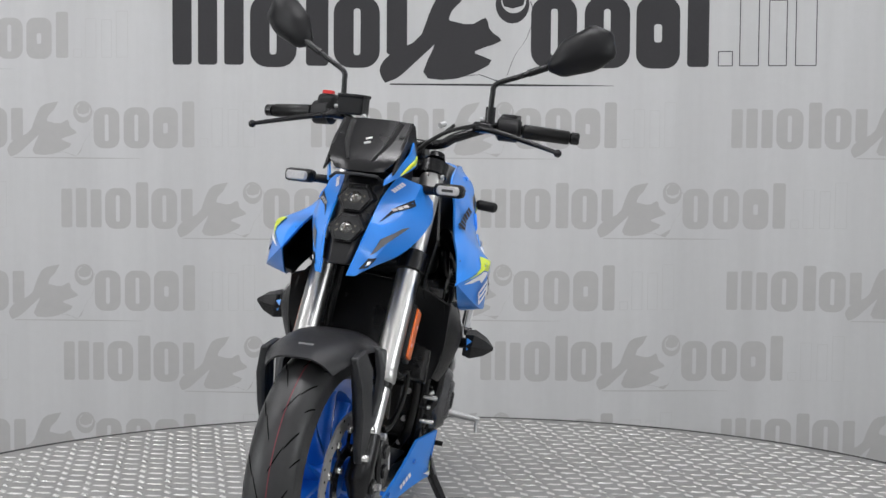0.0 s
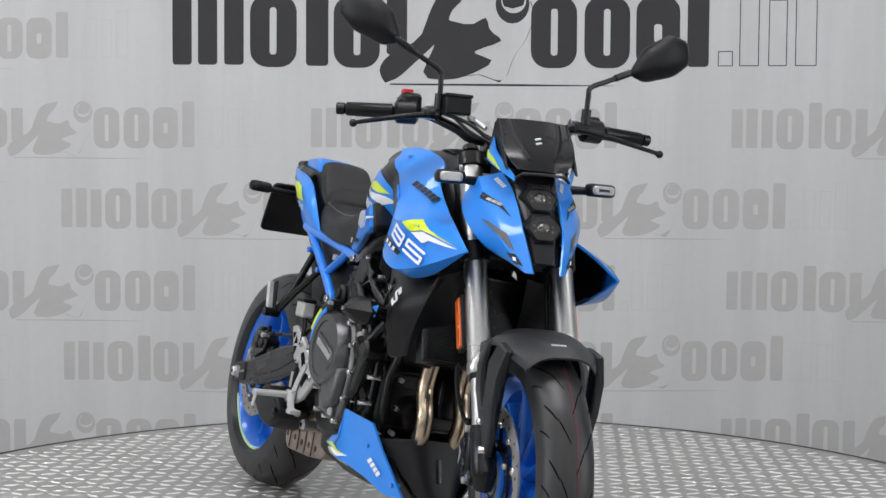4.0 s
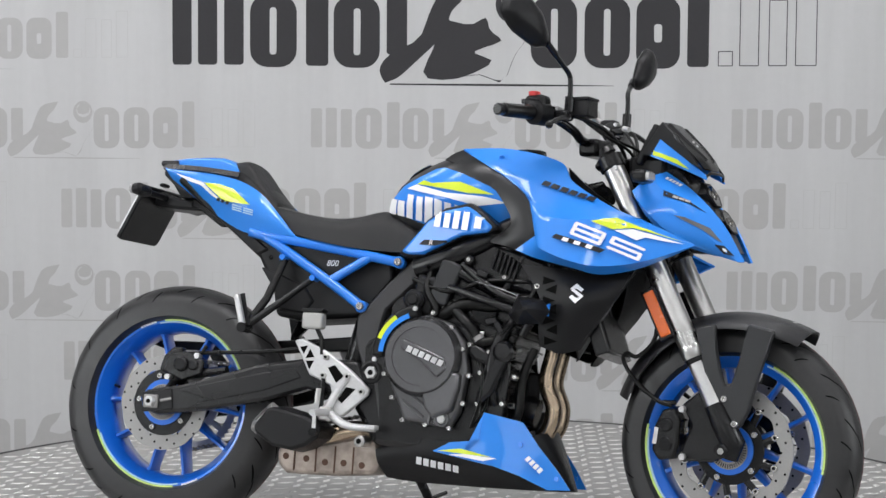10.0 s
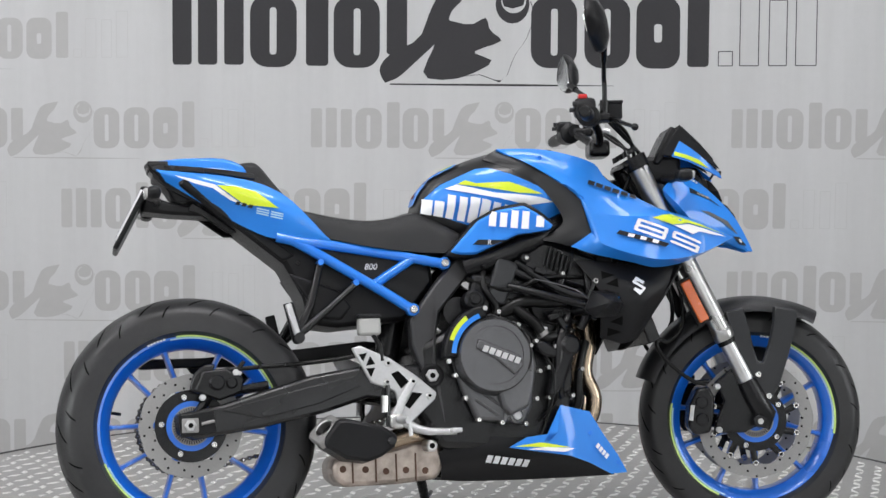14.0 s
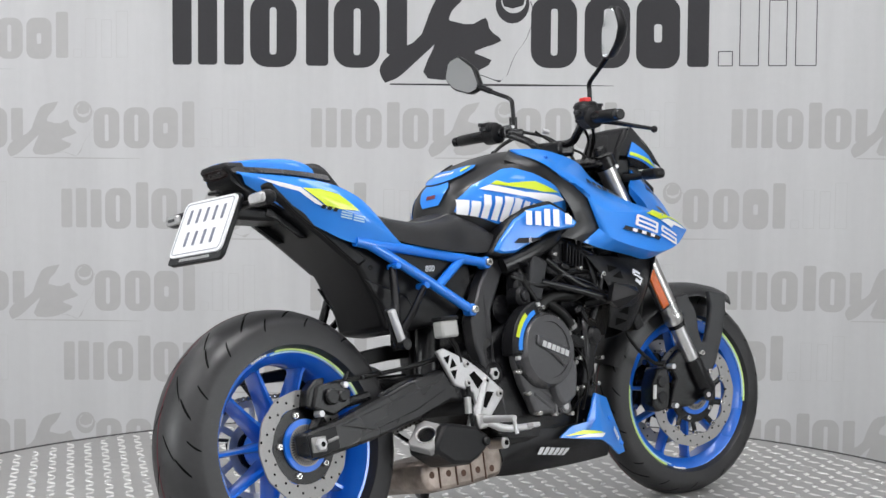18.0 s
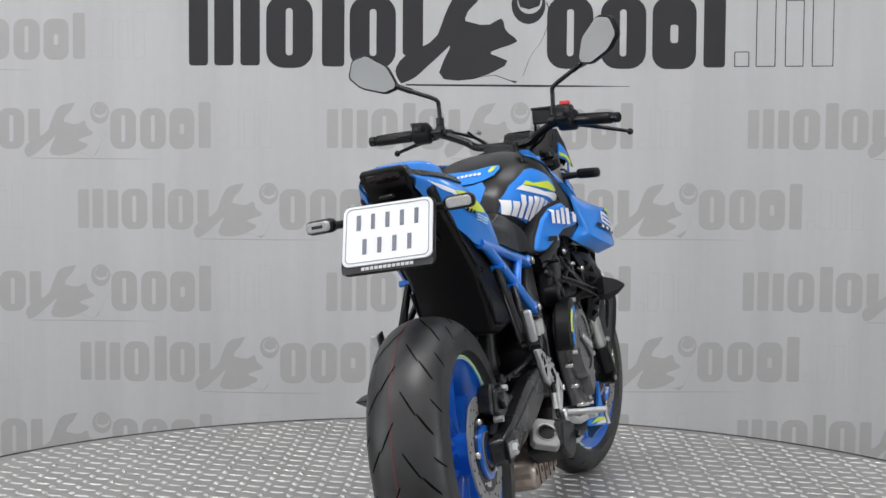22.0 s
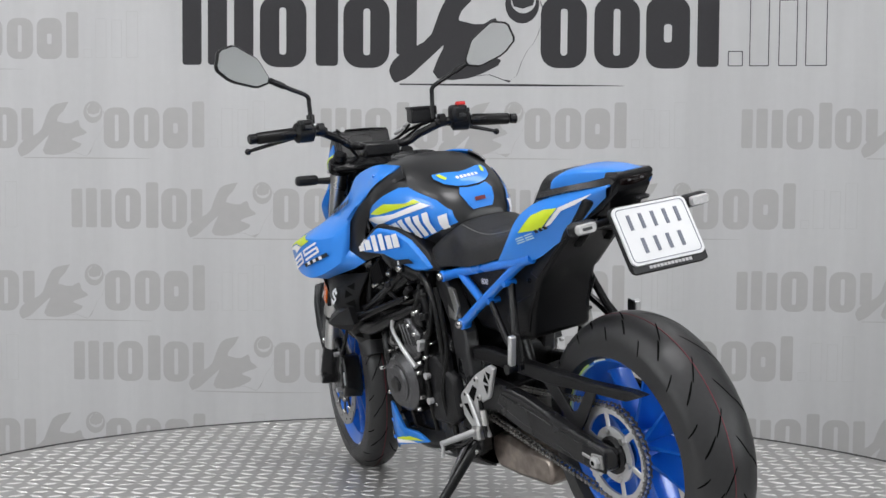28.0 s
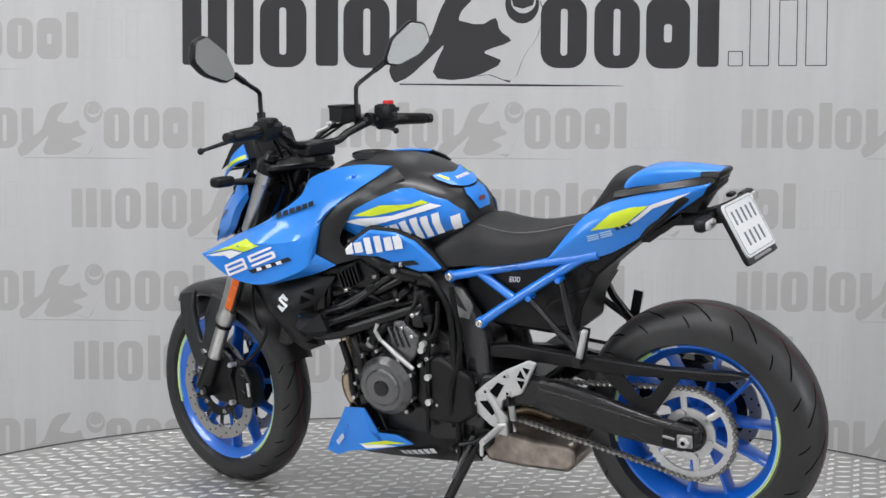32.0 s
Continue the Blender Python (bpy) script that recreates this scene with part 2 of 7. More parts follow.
def patch(rails, nu=16, nv=8, thick=0.004, smooth_v=True, bm=None):
    """A curved panel through rails (polylines of equal count, edge to edge), with real thickness towards the bike's middle plane."""
    us = [spline(r, nu) for r in rails]
    grid = []
    for i in range(nu):
        col = [u[i] for u in us]
        if smooth_v:
            grid.append(spline(col, nv))
        else:
            grid.append([col[int(k)].lerp(col[min(int(k) + 1, len(col) - 1)], k - int(k)) for k in (j / (nv - 1) * (len(col) - 1) for j in range(nv))])
    out = bm or bmesh.new()
    side = 1 if sum(p.y for c in grid for p in c) >= 0 else -1
    nrm = []
    for i in range(nu):
        row = []
        for j in range(nv):
            a = grid[min(i + 1, nu - 1)][j] - grid[max(i - 1, 0)][j]
            b = grid[i][min(j + 1, nv - 1)] - grid[i][max(j - 1, 0)]
            n = a.cross(b)
            n = n.normalized() if n.length > 1e-9 else Vector((0, side, 0))
            row.append(n)
        nrm.append(row)
    tot = sum((n.y for r in nrm for n in r))
    sg = 1 if tot * side >= 0 else -1
    A = [[out.verts.new(grid[i][j]) for j in range(nv)] for i in range(nu)]
    B = [[out.verts.new(grid[i][j] - sg * nrm[i][j] * thick) for j in range(nv)] for i in range(nu)]
    for i in range(nu - 1):
        for j in range(nv - 1):
            out.faces.new((A[i][j], A[i + 1][j], A[i + 1][j + 1], A[i][j + 1]))
            out.faces.new((B[i][j + 1], B[i + 1][j + 1], B[i + 1][j], B[i][j]))
    for i in range(nu - 1):
        for j, q in ((0, 1), (nv - 1, -1)):
            out.faces.new((A[i][j], B[i][j], B[i + 1][j], A[i + 1][j])[::q])
    for j in range(nv - 1):
        for i, q in ((0, 1), (nu - 1, -1)):
            out.faces.new((A[i][j], A[i][j + 1], B[i][j + 1], B[i][j])[::q])
    return out


def turned(bm, m):
    """The same mesh moved by m."""
    bm.transform(m)
    return bm


def flip(rails):
    """The same rails on the other side of the bike."""
    return [[(x, -y, z) for x, y, z in r] for r in rails]


def pair(rails, s):
    return rails if s < 0 else flip(rails)


# ---- the hall: floor, walls, ceiling ----
def wall_box(name, x0, x1, y0, y1, z0, z1, mat, label):
    ob = part(name, box(((x0 + x1) / 2, (y0 + y1) / 2, (z0 + z1) / 2), (x1 - x0, y1 - y0, z1 - z0)), mat, None, label, smooth=0)
    return tagged(ob, label, "wall" if "wall" in name else name, "", "structure")


FLOOR_Z = -0.40
wall_box("floor", -6.2, 6.2, -8.2, 4.2, FLOOR_Z - 0.2, FLOOR_Z, CONCRETE, "grey coated hall floor under the turntable")
wall_box("ceiling", -6.2, 6.2, -8.2, 4.2, 3.62, 3.82, PLASTER, "white painted hall ceiling with lamp panels")
wall_box("wall_north", -6.2, 6.2, 4.0, 4.2, FLOOR_Z, 3.62, PLASTER, "plain white wall behind the backdrop cloth")
# the wall behind the camera with two windows, and the side walls with one added window each
for x0, x1, z0, z1 in ((-6.2, 6.2, FLOOR_Z, 0.78), (-6.2, 6.2, 2.72, 3.62), (-6.2, -4.55, 0.78, 2.72), (-2.25, 2.25, 0.78, 2.72), (4.55, 6.2, 0.78, 2.72)):
    wall_box("wall_south", x0, x1, -8.2, -8.0, z0, z1, PLASTER, "plain white wall behind the camera")
for name, x0, x1 in (("wall_west", -6.2, -6.0), ("wall_east", 6.0, 6.2)):
    for y0, y1, z0, z1 in ((-8.0, 4.0, FLOOR_Z, 0.78), (-8.0, 4.0, 2.72, 3.62), (-8.0, -3.95, 0.78, 2.72), (-1.65, 4.0, 0.78, 2.72)):
        wall_box(name, x0, x1, y0, y1, z0, z1, PLASTER, "plain white side wall of the hall")
for i, (wx, wy, turn, watts) in enumerate(WINDOWS):
    win = tagged(new("window_%d" % (i + 1)), "white framed hall window with daylight behind it, placed out of view", "window", "", "structure")
    win.matrix_world = pose(wx, wy, 1.75, 0, 0, turn)
    for name, c, size in (("window_frame", (0, 0, 0.95), (2.3, 0.08, 0.06)), ("window_frame", (0, 0, -0.95), (2.3, 0.08, 0.06)), ("window_frame", (-1.12, 0, 0), (0.06, 0.08, 1.84)), ("window_frame", (1.12, 0, 0), (0.06, 0.08, 1.84)), ("mullion", (0, 0, 0), (0.05, 0.06, 1.84))):
        part(name, box(c, size), PLASTER, win, "", 0, 0.004)
    for px_ in (-0.56, 0.56):
        part("pane", box((px_, -0.02, 0), (1.06, 0.006, 1.84)), DAYLIGHT, win, "bright daylight pane", 0)

# bodies of the added ceiling panels, unseen from the camera
for lx, ly, lw in LAMPS:
    root = tagged(new("ceiling_lamp"), "white rectangular ceiling lamp panel with glowing diffuser, added out of view", "lamp", "ceiling lamp panels")
    root.matrix_world = pose(lx, ly, 3.62)
    part("frame", box((0, 0, -0.03), (1.6, 0.65, 0.06)), PLASTER, root, "", 0, 0.006)
    part("diffuser", box((0, 0, -0.062), (1.5, 0.55, 0.008)), GLOW, root, "glowing white diffuser", 0)

# ---- the backdrop cloth with its pale and dark prints ----
BACK_Y = 2.4
MPP = (BACK_Y + 4.109) / FOCAL


def cloth_y(x, z):
    """The hang of the cloth: shallow upright folds."""
    return BACK_Y + 0.022 * math.sin(2.1 * x + 0.5 * math.sin(1.3 * z)) + 0.017 * math.sin(4.7 * x + 1.7 + 0.5 * z) + 0.0042 * math.sin(11 * x + 1.2 * z + 2 * math.sin(2.3 * x)) * (0.5 + 0.5 * math.sin(1.7 * x))


def bpt(px, py, lift=0.0):
    x = (px - 784) * MPP + 0.031
    z = 0.985 + (276 - py) * MPP + (px - 784) * MPP * 0.0055
    return (x, cloth_y(x, z) - lift, z)


bm = bmesh.new()
NX, NZ = 240, 60
gv = [[bm.verts.new((x, cloth_y(x, z), z)) for z in (FLOOR_Z + 0.004 + j * (3.3 - FLOOR_Z) / NZ for j in range(NZ + 1))] for x in (-4.2 + i * 8.4 / NX for i in range(NX + 1))]
for i in range(NX):
    for j in range(NZ):
        bm.faces.new((gv[i][j], gv[i + 1][j], gv[i + 1][j + 1], gv[i][j + 1]))
geom = bmesh.ops.extrude_face_region(bm, geom=bm.faces[:])
for v in (g for g in geom["geom"] if isinstance(g, bmesh.types.BMVert)):
    v.co.y += 0.006
backdrop = tagged(part("backdrop", bm, CLOTH, None, "", 60), "pale grey hanging backdrop cloth printed with repeated grey marks", "backdrop", "", "structure")


def rounded(x0, y0, x1, y1, r, k=5):
    """Outline of a block with rounded corners."""
    out = []
    for cx, cy, a0 in ((x1 - r, y0 + r, -90), (x1 - r, y1 - r, 0), (x0 + r, y1 - r, 90), (x0 + r, y0 + r, 180)):
        out += [(cx + r * math.cos(radians(a0 + 90 * i / k)), cy + r * math.sin(radians(a0 + 90 * i / k))) for i in range(k + 1)]
    return out


def printed_mark(x, base, k, mat, label, faint, lift=0.0007):
    """A row of plain upright bars and slotted slabs with a swept blot in the middle; x, base in picture units, k the size."""
    mark = new("printed_mark")
    mark.parent = backdrop
    mark["label"] = label

    def put(name, pts, inner=None, up=0.0, ink=None):
        bm = bmesh.new()
        q = [bm.verts.new(bpt(x + a * k, base - b * k, lift + up)) for a, b in pts]
        if inner:
            w = [bm.verts.new(bpt(x + a * k, base - b * k, lift + up)) for a, b in inner]
            for i in range(len(q)):
                j = (i + 1) % len(q)
                bm.faces.new((q[i], q[j], w[j], w[i]))
        else:
            bm.faces.new(q)
        xs = [v.co.x for v in bm.verts]
        cut = math.ceil(min(xs) / 0.045) * 0.045
        while cut < max(xs):
            bmesh.ops.bisect_plane(bm, geom=bm.verts[:] + bm.edges[:] + bm.faces[:], plane_co=(cut, 0, 0), plane_no=(1, 0, 0))
            cut += 0.045
        for v in bm.verts:
            v.co.y = cloth_y(v.co.x, v.co.z) - lift - up
        part(name, bm, ink or mat, mark, "", 0)

    def block(a0, a1, b0, b1, r=3.0):
        put("bar", rounded(a0, b0, a1, b1, r))

    def hollow(a0, a1, b0, b1, w=1.6):
        put("hollow_bar", rounded(a0, b0, a1, b1, 2), rounded(a0 + w, b0 + w, a1 - w, b1 - w, 1), 0.0, faint)

    for a0, a1, b1 in ((0, 34, 120), (45, 79, 122), (91, 125, 118)):
        block(a0, a1, 0, b1, 6)
    for a0, s0 in ((136, 170), (281, 316), (628, 663), (722, 756)):
        put("slotted_bar", rounded(a0, -4, a0 + 81, 122, 30), rounded(s0, 18, s0 + 12, 100, 5.5))
    block(233, 272, -1, 140, 7)
    block(374, 410, 20, 120, 5)
    put("slotted_bar", rounded(814, -4, 892, 122, 26), rounded(846, 42, 860, 74, 5))
    block(905, 943, -1, 140, 7)
    hollow(959, 985, 0, 27)
    hollow(996, 1030, 0, 120)
    hollow(1046, 1078, 0, 116)
    hollow(1092, 1129, 0, 142)
    # the swept blot: a heavy arch, a lobe, a ringed spot, a thread and a long ground line
    arch = spline([(366, -22, 0), (362, -4, 0), (380, 20, 0), (430, 48, 0), (448, 90, 0), (470, 128, 0), (520, 140, 0)], 16)
    back = spline([(504, 112, 0), (486, 92, 0), (480, 60, 0), (450, 30, 0), (420, 2, 0), (395, -20, 0), (372, -30, 0)], 16)
    put("blot", [(p.x, p.y) for p in arch + back])
    lobe = spline([(470, 84, 0), (520, 72, 0), (548, 84, 0), (556, 62, 0), (576, 44, 0), (540, 30, 0), (530, 22, 0), (560, 6, 0), (500, -22, 0), (440, -18, 0), (456, 30, 0)], 26)
    put("blot", [(p.x, p.y) for p in lobe], None, 0.0008)
    ring = [2 * math.pi * i / 20 for i in range(20)]
    put("ringed_spot", [(595 + 30 * math.cos(a), 108 + 34 * math.sin(a)) for a in ring], [(597 + 22 * math.cos(a), 114 + 22 * math.sin(a)) for a in ring])
    put("spot", [(576, 118), (580, 104), (596, 100), (614, 106), (618, 122), (610, 134), (590, 136)], None, 0.001)
    tail = spline([(380, -31, 0), (520, -31.5, 0), (640, -32.5, 0), (775, -34.5, 0)], 10) + spline([(775, -35.3, 0), (640, -36, 0), (520, -35, 0), (380, -33.5, 0)], 10)
    put("ground_line", [(p.x, p.y) for p in tail])
    th = spline([(626, 112, 0), (632, 86, 0), (618, 44, 0), (600, 20, 0), (578, -28, 0), (540, -16, 0), (505, -20, 0)], 14)
    put("thread", [(p.x, p.y) for p in th] + [(p.x + 1.3, p.y + 1.0) for p in reversed(th)])
    return mark


printed_mark(308, 118, 1.0, PRINT_DARK, "large dark grey printed mark of blocks and a swept blot", PRINT_DARK)
for row_y, starts in ((105, (-417,)), (262, (-193, 550, 1293)), (404, (-634, 108, 850, 1592)), (550, (-193, 550, 1290)), (676, (-634, 110, 852, 1594)), (815, (-193, 550, 1285))):
    for x0 in starts:
        printed_mark(x0, row_y, 0.572, PRINT_LIGHT, "pale grey printed mark of blocks and a swept blot", PRINT_FAINT)

# ---- the turntable ----
R_T = 1.70
turntable = tagged(new("turntable"), "round turning platform of worn aluminium tread plate with black rim", "turntable")
part("deck", skin([[(r * math.cos(a), r * math.sin(a), z) for a in (2 * math.pi * i / 128 for i in range(128))] for r, z in ((R_T - 0.02, -0.08), (R_T - 0.012, 0.0))]), TREAD, turntable, "aluminium tread plate deck", 30)
rim_prof = [(R_T - 0.012, -0.11), (R_T + 0.004, -0.11), (R_T + 0.006, -0.004), (R_T + 0.002, 0.002), (R_T - 0.010, 0.0015)]
part("edge_trim", skin([[(r * math.cos(a), r * math.sin(a), z) for r, z in rim_prof] for a in (2 * math.pi * i / 128 for i in range(128))], closed=True, caps=False, loop=True), EDGE, turntable, "black rubber edge trim", 40)
bm = bmesh.new()
segs = [[(1.45 * math.cos(a), 1.45 * math.sin(a), z) for a in (2 * math.pi * i / 64 for i in range(64))] for z in (FLOOR_Z, -0.05)]
part("base_ring", skin(segs, bm=bm), SATIN, turntable)
# raised lozenges of the tread plate, in two crossing directions
verts, faces = [], []
PITCH = 0.079
rnd = random.Random(4)
GRAIN = 13.9
ca, sa = math.cos(radians(GRAIN)), math.sin(radians(GRAIN))
for i in range(-38, 39):
    for j in range(-38, 39):
        for kind in (0, 1):
            u, v = (i + 0.5 * kind) * PITCH, (j + 0.5 * kind) * PITCH
            x, y = u * ca - v * sa, u * sa + v * ca
            if math.hypot(x, y) > R_T - 0.045:
                continue
            a = radians(GRAIN + 45 + (29 if kind else -29))
            L, Wd, h = 0.0260, 0.0110, 0.0022 + rnd.random() * 0.0006
            dx, dy = math.cos(a), math.sin(a)
            n = len(verts)
            for s, w, z in ((-1, 0, 0), (0, -1, 0), (1, 0, 0), (0, 1, 0), (-0.55, 0, 1), (0, -0.14, 1), (0.55, 0, 1), (0, 0.14, 1)):
                verts.append((x + dx * s * L - dy * w * Wd, y + dy * s * L + dx * w * Wd, 0.0002 + z * h))
            faces += [(n, n + 1, n + 5, n + 4), (n + 1, n + 2, n + 6, n + 5), (n + 2, n + 3, n + 7, n + 6), (n + 3, n, n + 4, n + 7), (n + 4, n + 5, n + 6, n + 7)]
me = bpy.data.meshes.new("tread_lozenge")
me.from_pydata(verts, [], faces)
me.materials.append(STUD)
lozenge_field = tagged(new("tread_lozenge", me), "bright raised lozenges", "", "", "stuff")
lozenge_field.parent = turntable


# ---- the motorcycle: x forward, y to its left, z up from where its tyres meet the deck ----
bike = tagged(new("motorcycle"), "blue and black naked motorcycle leaning on its side stand", "motorcycle")
LEAN = 11.0
AXIS = Vector((-math.sin(radians(25)), 0, math.cos(radians(25))))
HEAD = Vector((0.909, 0, 0))
STEER = Matrix.Translation(HEAD) @ Matrix.Rotation(radians(-13.5), 4, AXIS) @ Matrix.Translation(-HEAD)
BOTH = (-1, 1)


def fixed(name, bm, mat, label="", parent=None, smooth=40, bevel=0.0):
    return part(name, bm, mat, parent or bike, label, smooth, bevel)


def steered(name, bm, mat, label="", parent=None, smooth=40, bevel=0.0):
    return part(name, turned(bm, STEER), mat, parent or bike, label, smooth, bevel)


def tree_of(*obs):
    """A ray tree over the meshes of some parts."""
    vs, fs = [], []
    for o in obs:
        n = len(vs)
        vs += [v.co.copy() for v in o.data.vertices]
        fs += [tuple(n + i for i in p.vertices) for p in o.data.polygons]
    return BVHTree.FromPolygons(vs, fs)


def film_bm(poly, tree, s, lift=0.0022, fine=0.016, bm=None):
    """A thin film cut to an outline in the side plane and laid on the surface that it meets from side s."""
    bm2 = bmesh.new()
    bm2.faces.new([bm2.verts.new((x, 0, z)) for x, z in poly])
    bmesh.ops.triangulate(bm2, faces=bm2.faces[:])
    for _ in range(5):
        long_edges = [e for e in bm2.edges if e.calc_length() > fine]
        if not long_edges:
            break
        bmesh.ops.subdivide_edges(bm2, edges=long_edges, cuts=1)
        bmesh.ops.triangulate(bm2, faces=[f for f in bm2.faces if len(f.verts) > 3])
    for v in bm2.verts:
        hit, nrm, _, _ = tree.ray_cast(Vector((v.co.x, s * 0.8, v.co.z)), Vector((0, -s, 0)))
        if hit is None:
            hit, nrm, _, _ = tree.find_nearest(Vector((v.co.x, s * 0.2, v.co.z)))
        v.co = hit + Vector((0, s * lift, 0)) + (nrm if nrm.y * s > 0 else -nrm) * lift
    if bm is None:
        return bm2
    me = bpy.data.meshes.new("film")
    bm2.to_mesh(me)
    bm2.free()
    bm.from_mesh(me)
    bpy.data.meshes.remove(me)
    return bm


def film(name, poly, tree, s, mat, label="", parent=None, lift=0.0022):
    return part(name, film_bm(poly, tree, s, lift), mat, parent or bike, label, 30)


def bars(x0, z0, x1, z1, h, n, gap=0.25, slant=0.25, split=()):
    """Outlines of n plain bars in a row from (x0, z0) to (x1, z1), h high."""
    d = Vector((x1 - x0, z1 - z0))
    u = d.normalized()
    up = Vector((-u.y, u.x)) * h + u * h * slant
    if up.y < 0:
        up = -up
    w = d.length / n
    out = []
    for i in range(n):
        a = Vector((x0, z0)) + u * (w * i)
        b = a + u * (w * (1 - gap))
        out.append([tuple(a), tuple(b), tuple(b + up), tuple(a + up)])
    return out


def film_bars(name, outlines, tree, s, mat, label="", parent=None, lift=0.0034):
    for o in outlines:
        part(name, film_bm(o, tree, s, lift, 0.014), mat, parent or bike, label, 30)


UPRIGHT = {"broad": ((0.0, 0.42, 0.0, 1.0), (0.50, 0.90, 0.0, 1.0)), "two": ((0.02, 0.36, 0.0, 1.0), (0.54, 0.88, 0.0, 1.0)), "one": ((0.20, 0.58, 0.0, 1.0),), "three": ((0.0, 0.90, 0.0, 0.22), (0.0, 0.90, 0.39, 0.61), (0.0, 0.90, 0.78, 1.0))}


def stroke_bars(x0, z0, w, h, kind, drop=-0.25, slant=0.12):
    """Plain bars that fill one cell: three lying, two broad, two or one standing."""
    return [[(x0 + w * u + slant * h * v, z0 + drop * w * u + h * v) for u, v in ((u0, v0), (u1, v0), (u1, v1), (u0, v1))] for u0, u1, v0, v1 in UPRIGHT[kind]]


def lettering(text, size, at, s, mat, parent):
    """Raised characters on the bike's flank, read from side s."""
    cu = bpy.data.curves.new("characters", "FONT")
    cu.body, cu.size, cu.extrude, cu.shear = text, size * 1.35, 0.0004, 0.2
    ob = bpy.data.objects.new("characters", cu)
    scene.collection.objects.link(ob)
    me = bpy.data.meshes.new_from_object(ob.evaluated_get(bpy.context.evaluated_depsgraph_get()))
    bpy.data.objects.remove(ob)
    me.materials.clear()
    me.materials.append(mat)
    me.transform(pose(*at, 90, 0, 0 if s < 0 else 180))
    o = new("characters", me)
    o.parent = parent
    return o


# ---- wheels ----
def wheel(name, c, R, half, rim_r, m, label, arcs, spokes=10, spin=0.0):
    """Tyre, rim with thin spokes and hub, in the wheel's own plane at c, then moved by m."""
    w = new(name)
    w.parent = bike
    w["label"] = label
    prof = []
    for i in range(23):
        a = math.pi * i / 22
        y = -half * math.cos(a)
        sec = R - rim_r
        prof.append((rim_r + 0.004 + (sec - 0.004) * math.sin(a) ** 0.72, y * (0.99 if 2 < i < 20 else 0.95)))
    prof += [(rim_r - 0.006, half * 0.72), (rim_r - 0.008, 0), (rim_r - 0.006, -half * 0.72)]
    tyre = part("tyre", turned(lathe(prof, c, 96, closed=True), m), RUBBER, w, "black road tyre with slanted grooves and a thin red line", 50)
    hw = half * 0.74
    rp = [(rim_r + 0.004, -hw), (rim_r + 0.005, -hw + 0.006), (rim_r - 0.010, -hw + 0.014), (rim_r - 0.026, -hw * 0.5), (rim_r - 0.028, hw * 0.5),
          (rim_r - 0.010, hw - 0.014), (rim_r + 0.005, hw - 0.006), (rim_r + 0.004, hw), (rim_r - 0.012, hw - 0.002), (rim_r - 0.034, hw * 0.55),
          (rim_r - 0.037, 0), (rim_r - 0.034, -hw * 0.55), (rim_r - 0.012, -hw + 0.002)]
    rim = part("rim", turned(lathe(rp, c, 72, closed=True), m), RIM_BLUE, w, "bright blue painted rim", 35)
    for i in range(spokes):
        a = 2 * math.pi * (i // 2) / (spokes / 2) + (0.20 if i % 2 else -0.20) + spin
        a2 = 2 * math.pi * (i // 2) / (spokes / 2) + (0.36 if i % 2 else -0.36) + spin
        p0 = Vector((c[0] + 0.045 * math.cos(a), 0, c[2] + 0.045 * math.sin(a)))
        p1 = Vector((c[0] + (rim_r - 0.03) * math.cos(a2), 0, c[2] + (rim_r - 0.03) * math.sin(a2)))
        d = (p1 - p0).normalized()
        sd = Vector((-d.z, 0, d.x))
        rings = []
        for f, wd, th in ((0, 0.012, half * 0.45), (0.5, 0.0065, half * 0.34), (0.9, 0.0065, half * 0.30), (1.0, 0.010, half * 0.36)):
            q = p0.lerp(p1, f)
            rings.append([q + sd * (wd * sx) + Vector((0, th * sy, 0)) for sx, sy in ((-1, -0.6), (-0.5, -1), (0.5, -1), (1, -0.6), (1, 0.6), (0.5, 1), (-0.5, 1), (-1, 0.6))])
        part("spoke", turned(skin(rings), m), RIM_BLUE, w, "", 50)
    part("hub", turned(lathe([(0.012, -half * 0.8), (0.045, -half * 0.8), (0.05, -half * 0.5), (0.04, 0), (0.05, half * 0.5), (0.045, half * 0.8), (0.012, half * 0.8)], c, 32, closed=True), m), RIM_BLUE, w)
    # two-tone film arcs on the rim flank, with a short run of white marks at their ends
    for s in BOTH:
        def arc(a0, a1, r0, r1, up, bm=None, n=20):
            rings = []
            for i in range(n):
                a = radians(a0 + (a1 - a0) * i / (n - 1))
                rings.append([(c[0] + r * math.cos(a), s * y, c[2] + r * math.sin(a)) for r, y in ((r0, hw + up + 0.0008), (r1, hw + up), (r1, hw - 0.003), (r0, hw - 0.003))])
            return skin(rings, bm=bm)

        for a0 in arcs[s]:
            for base in (0, 180):
                part("rim_stripe", turned(arc(a0 + base, a0 + base + 76, rim_r - 0.0015, rim_r - 0.0085, 0.0016), m), RIM_YELLOW, w, "thin acid yellow rim stripe", 40)
                part("rim_stripe", turned(arc(a0 + base + 3, a0 + base + 80, rim_r - 0.0095, rim_r - 0.0130, 0.0010), m), PALE_FILM, w, "thin pale blue rim stripe", 40)
                marks = bmesh.new()
                for k in range(6):
                    arc(a0 + base + 83 + 2.1 * k, a0 + base + 84.5 + 2.1 * k, rim_r - 0.0015, rim_r - 0.0090, 0.0012, marks, 3)
                part("rim_mark", turned(marks, m), WHITE, w, "tiny white rim marks", 40)
    # a thin red line and slanted grooves on the tread
    rl = half * 0.16
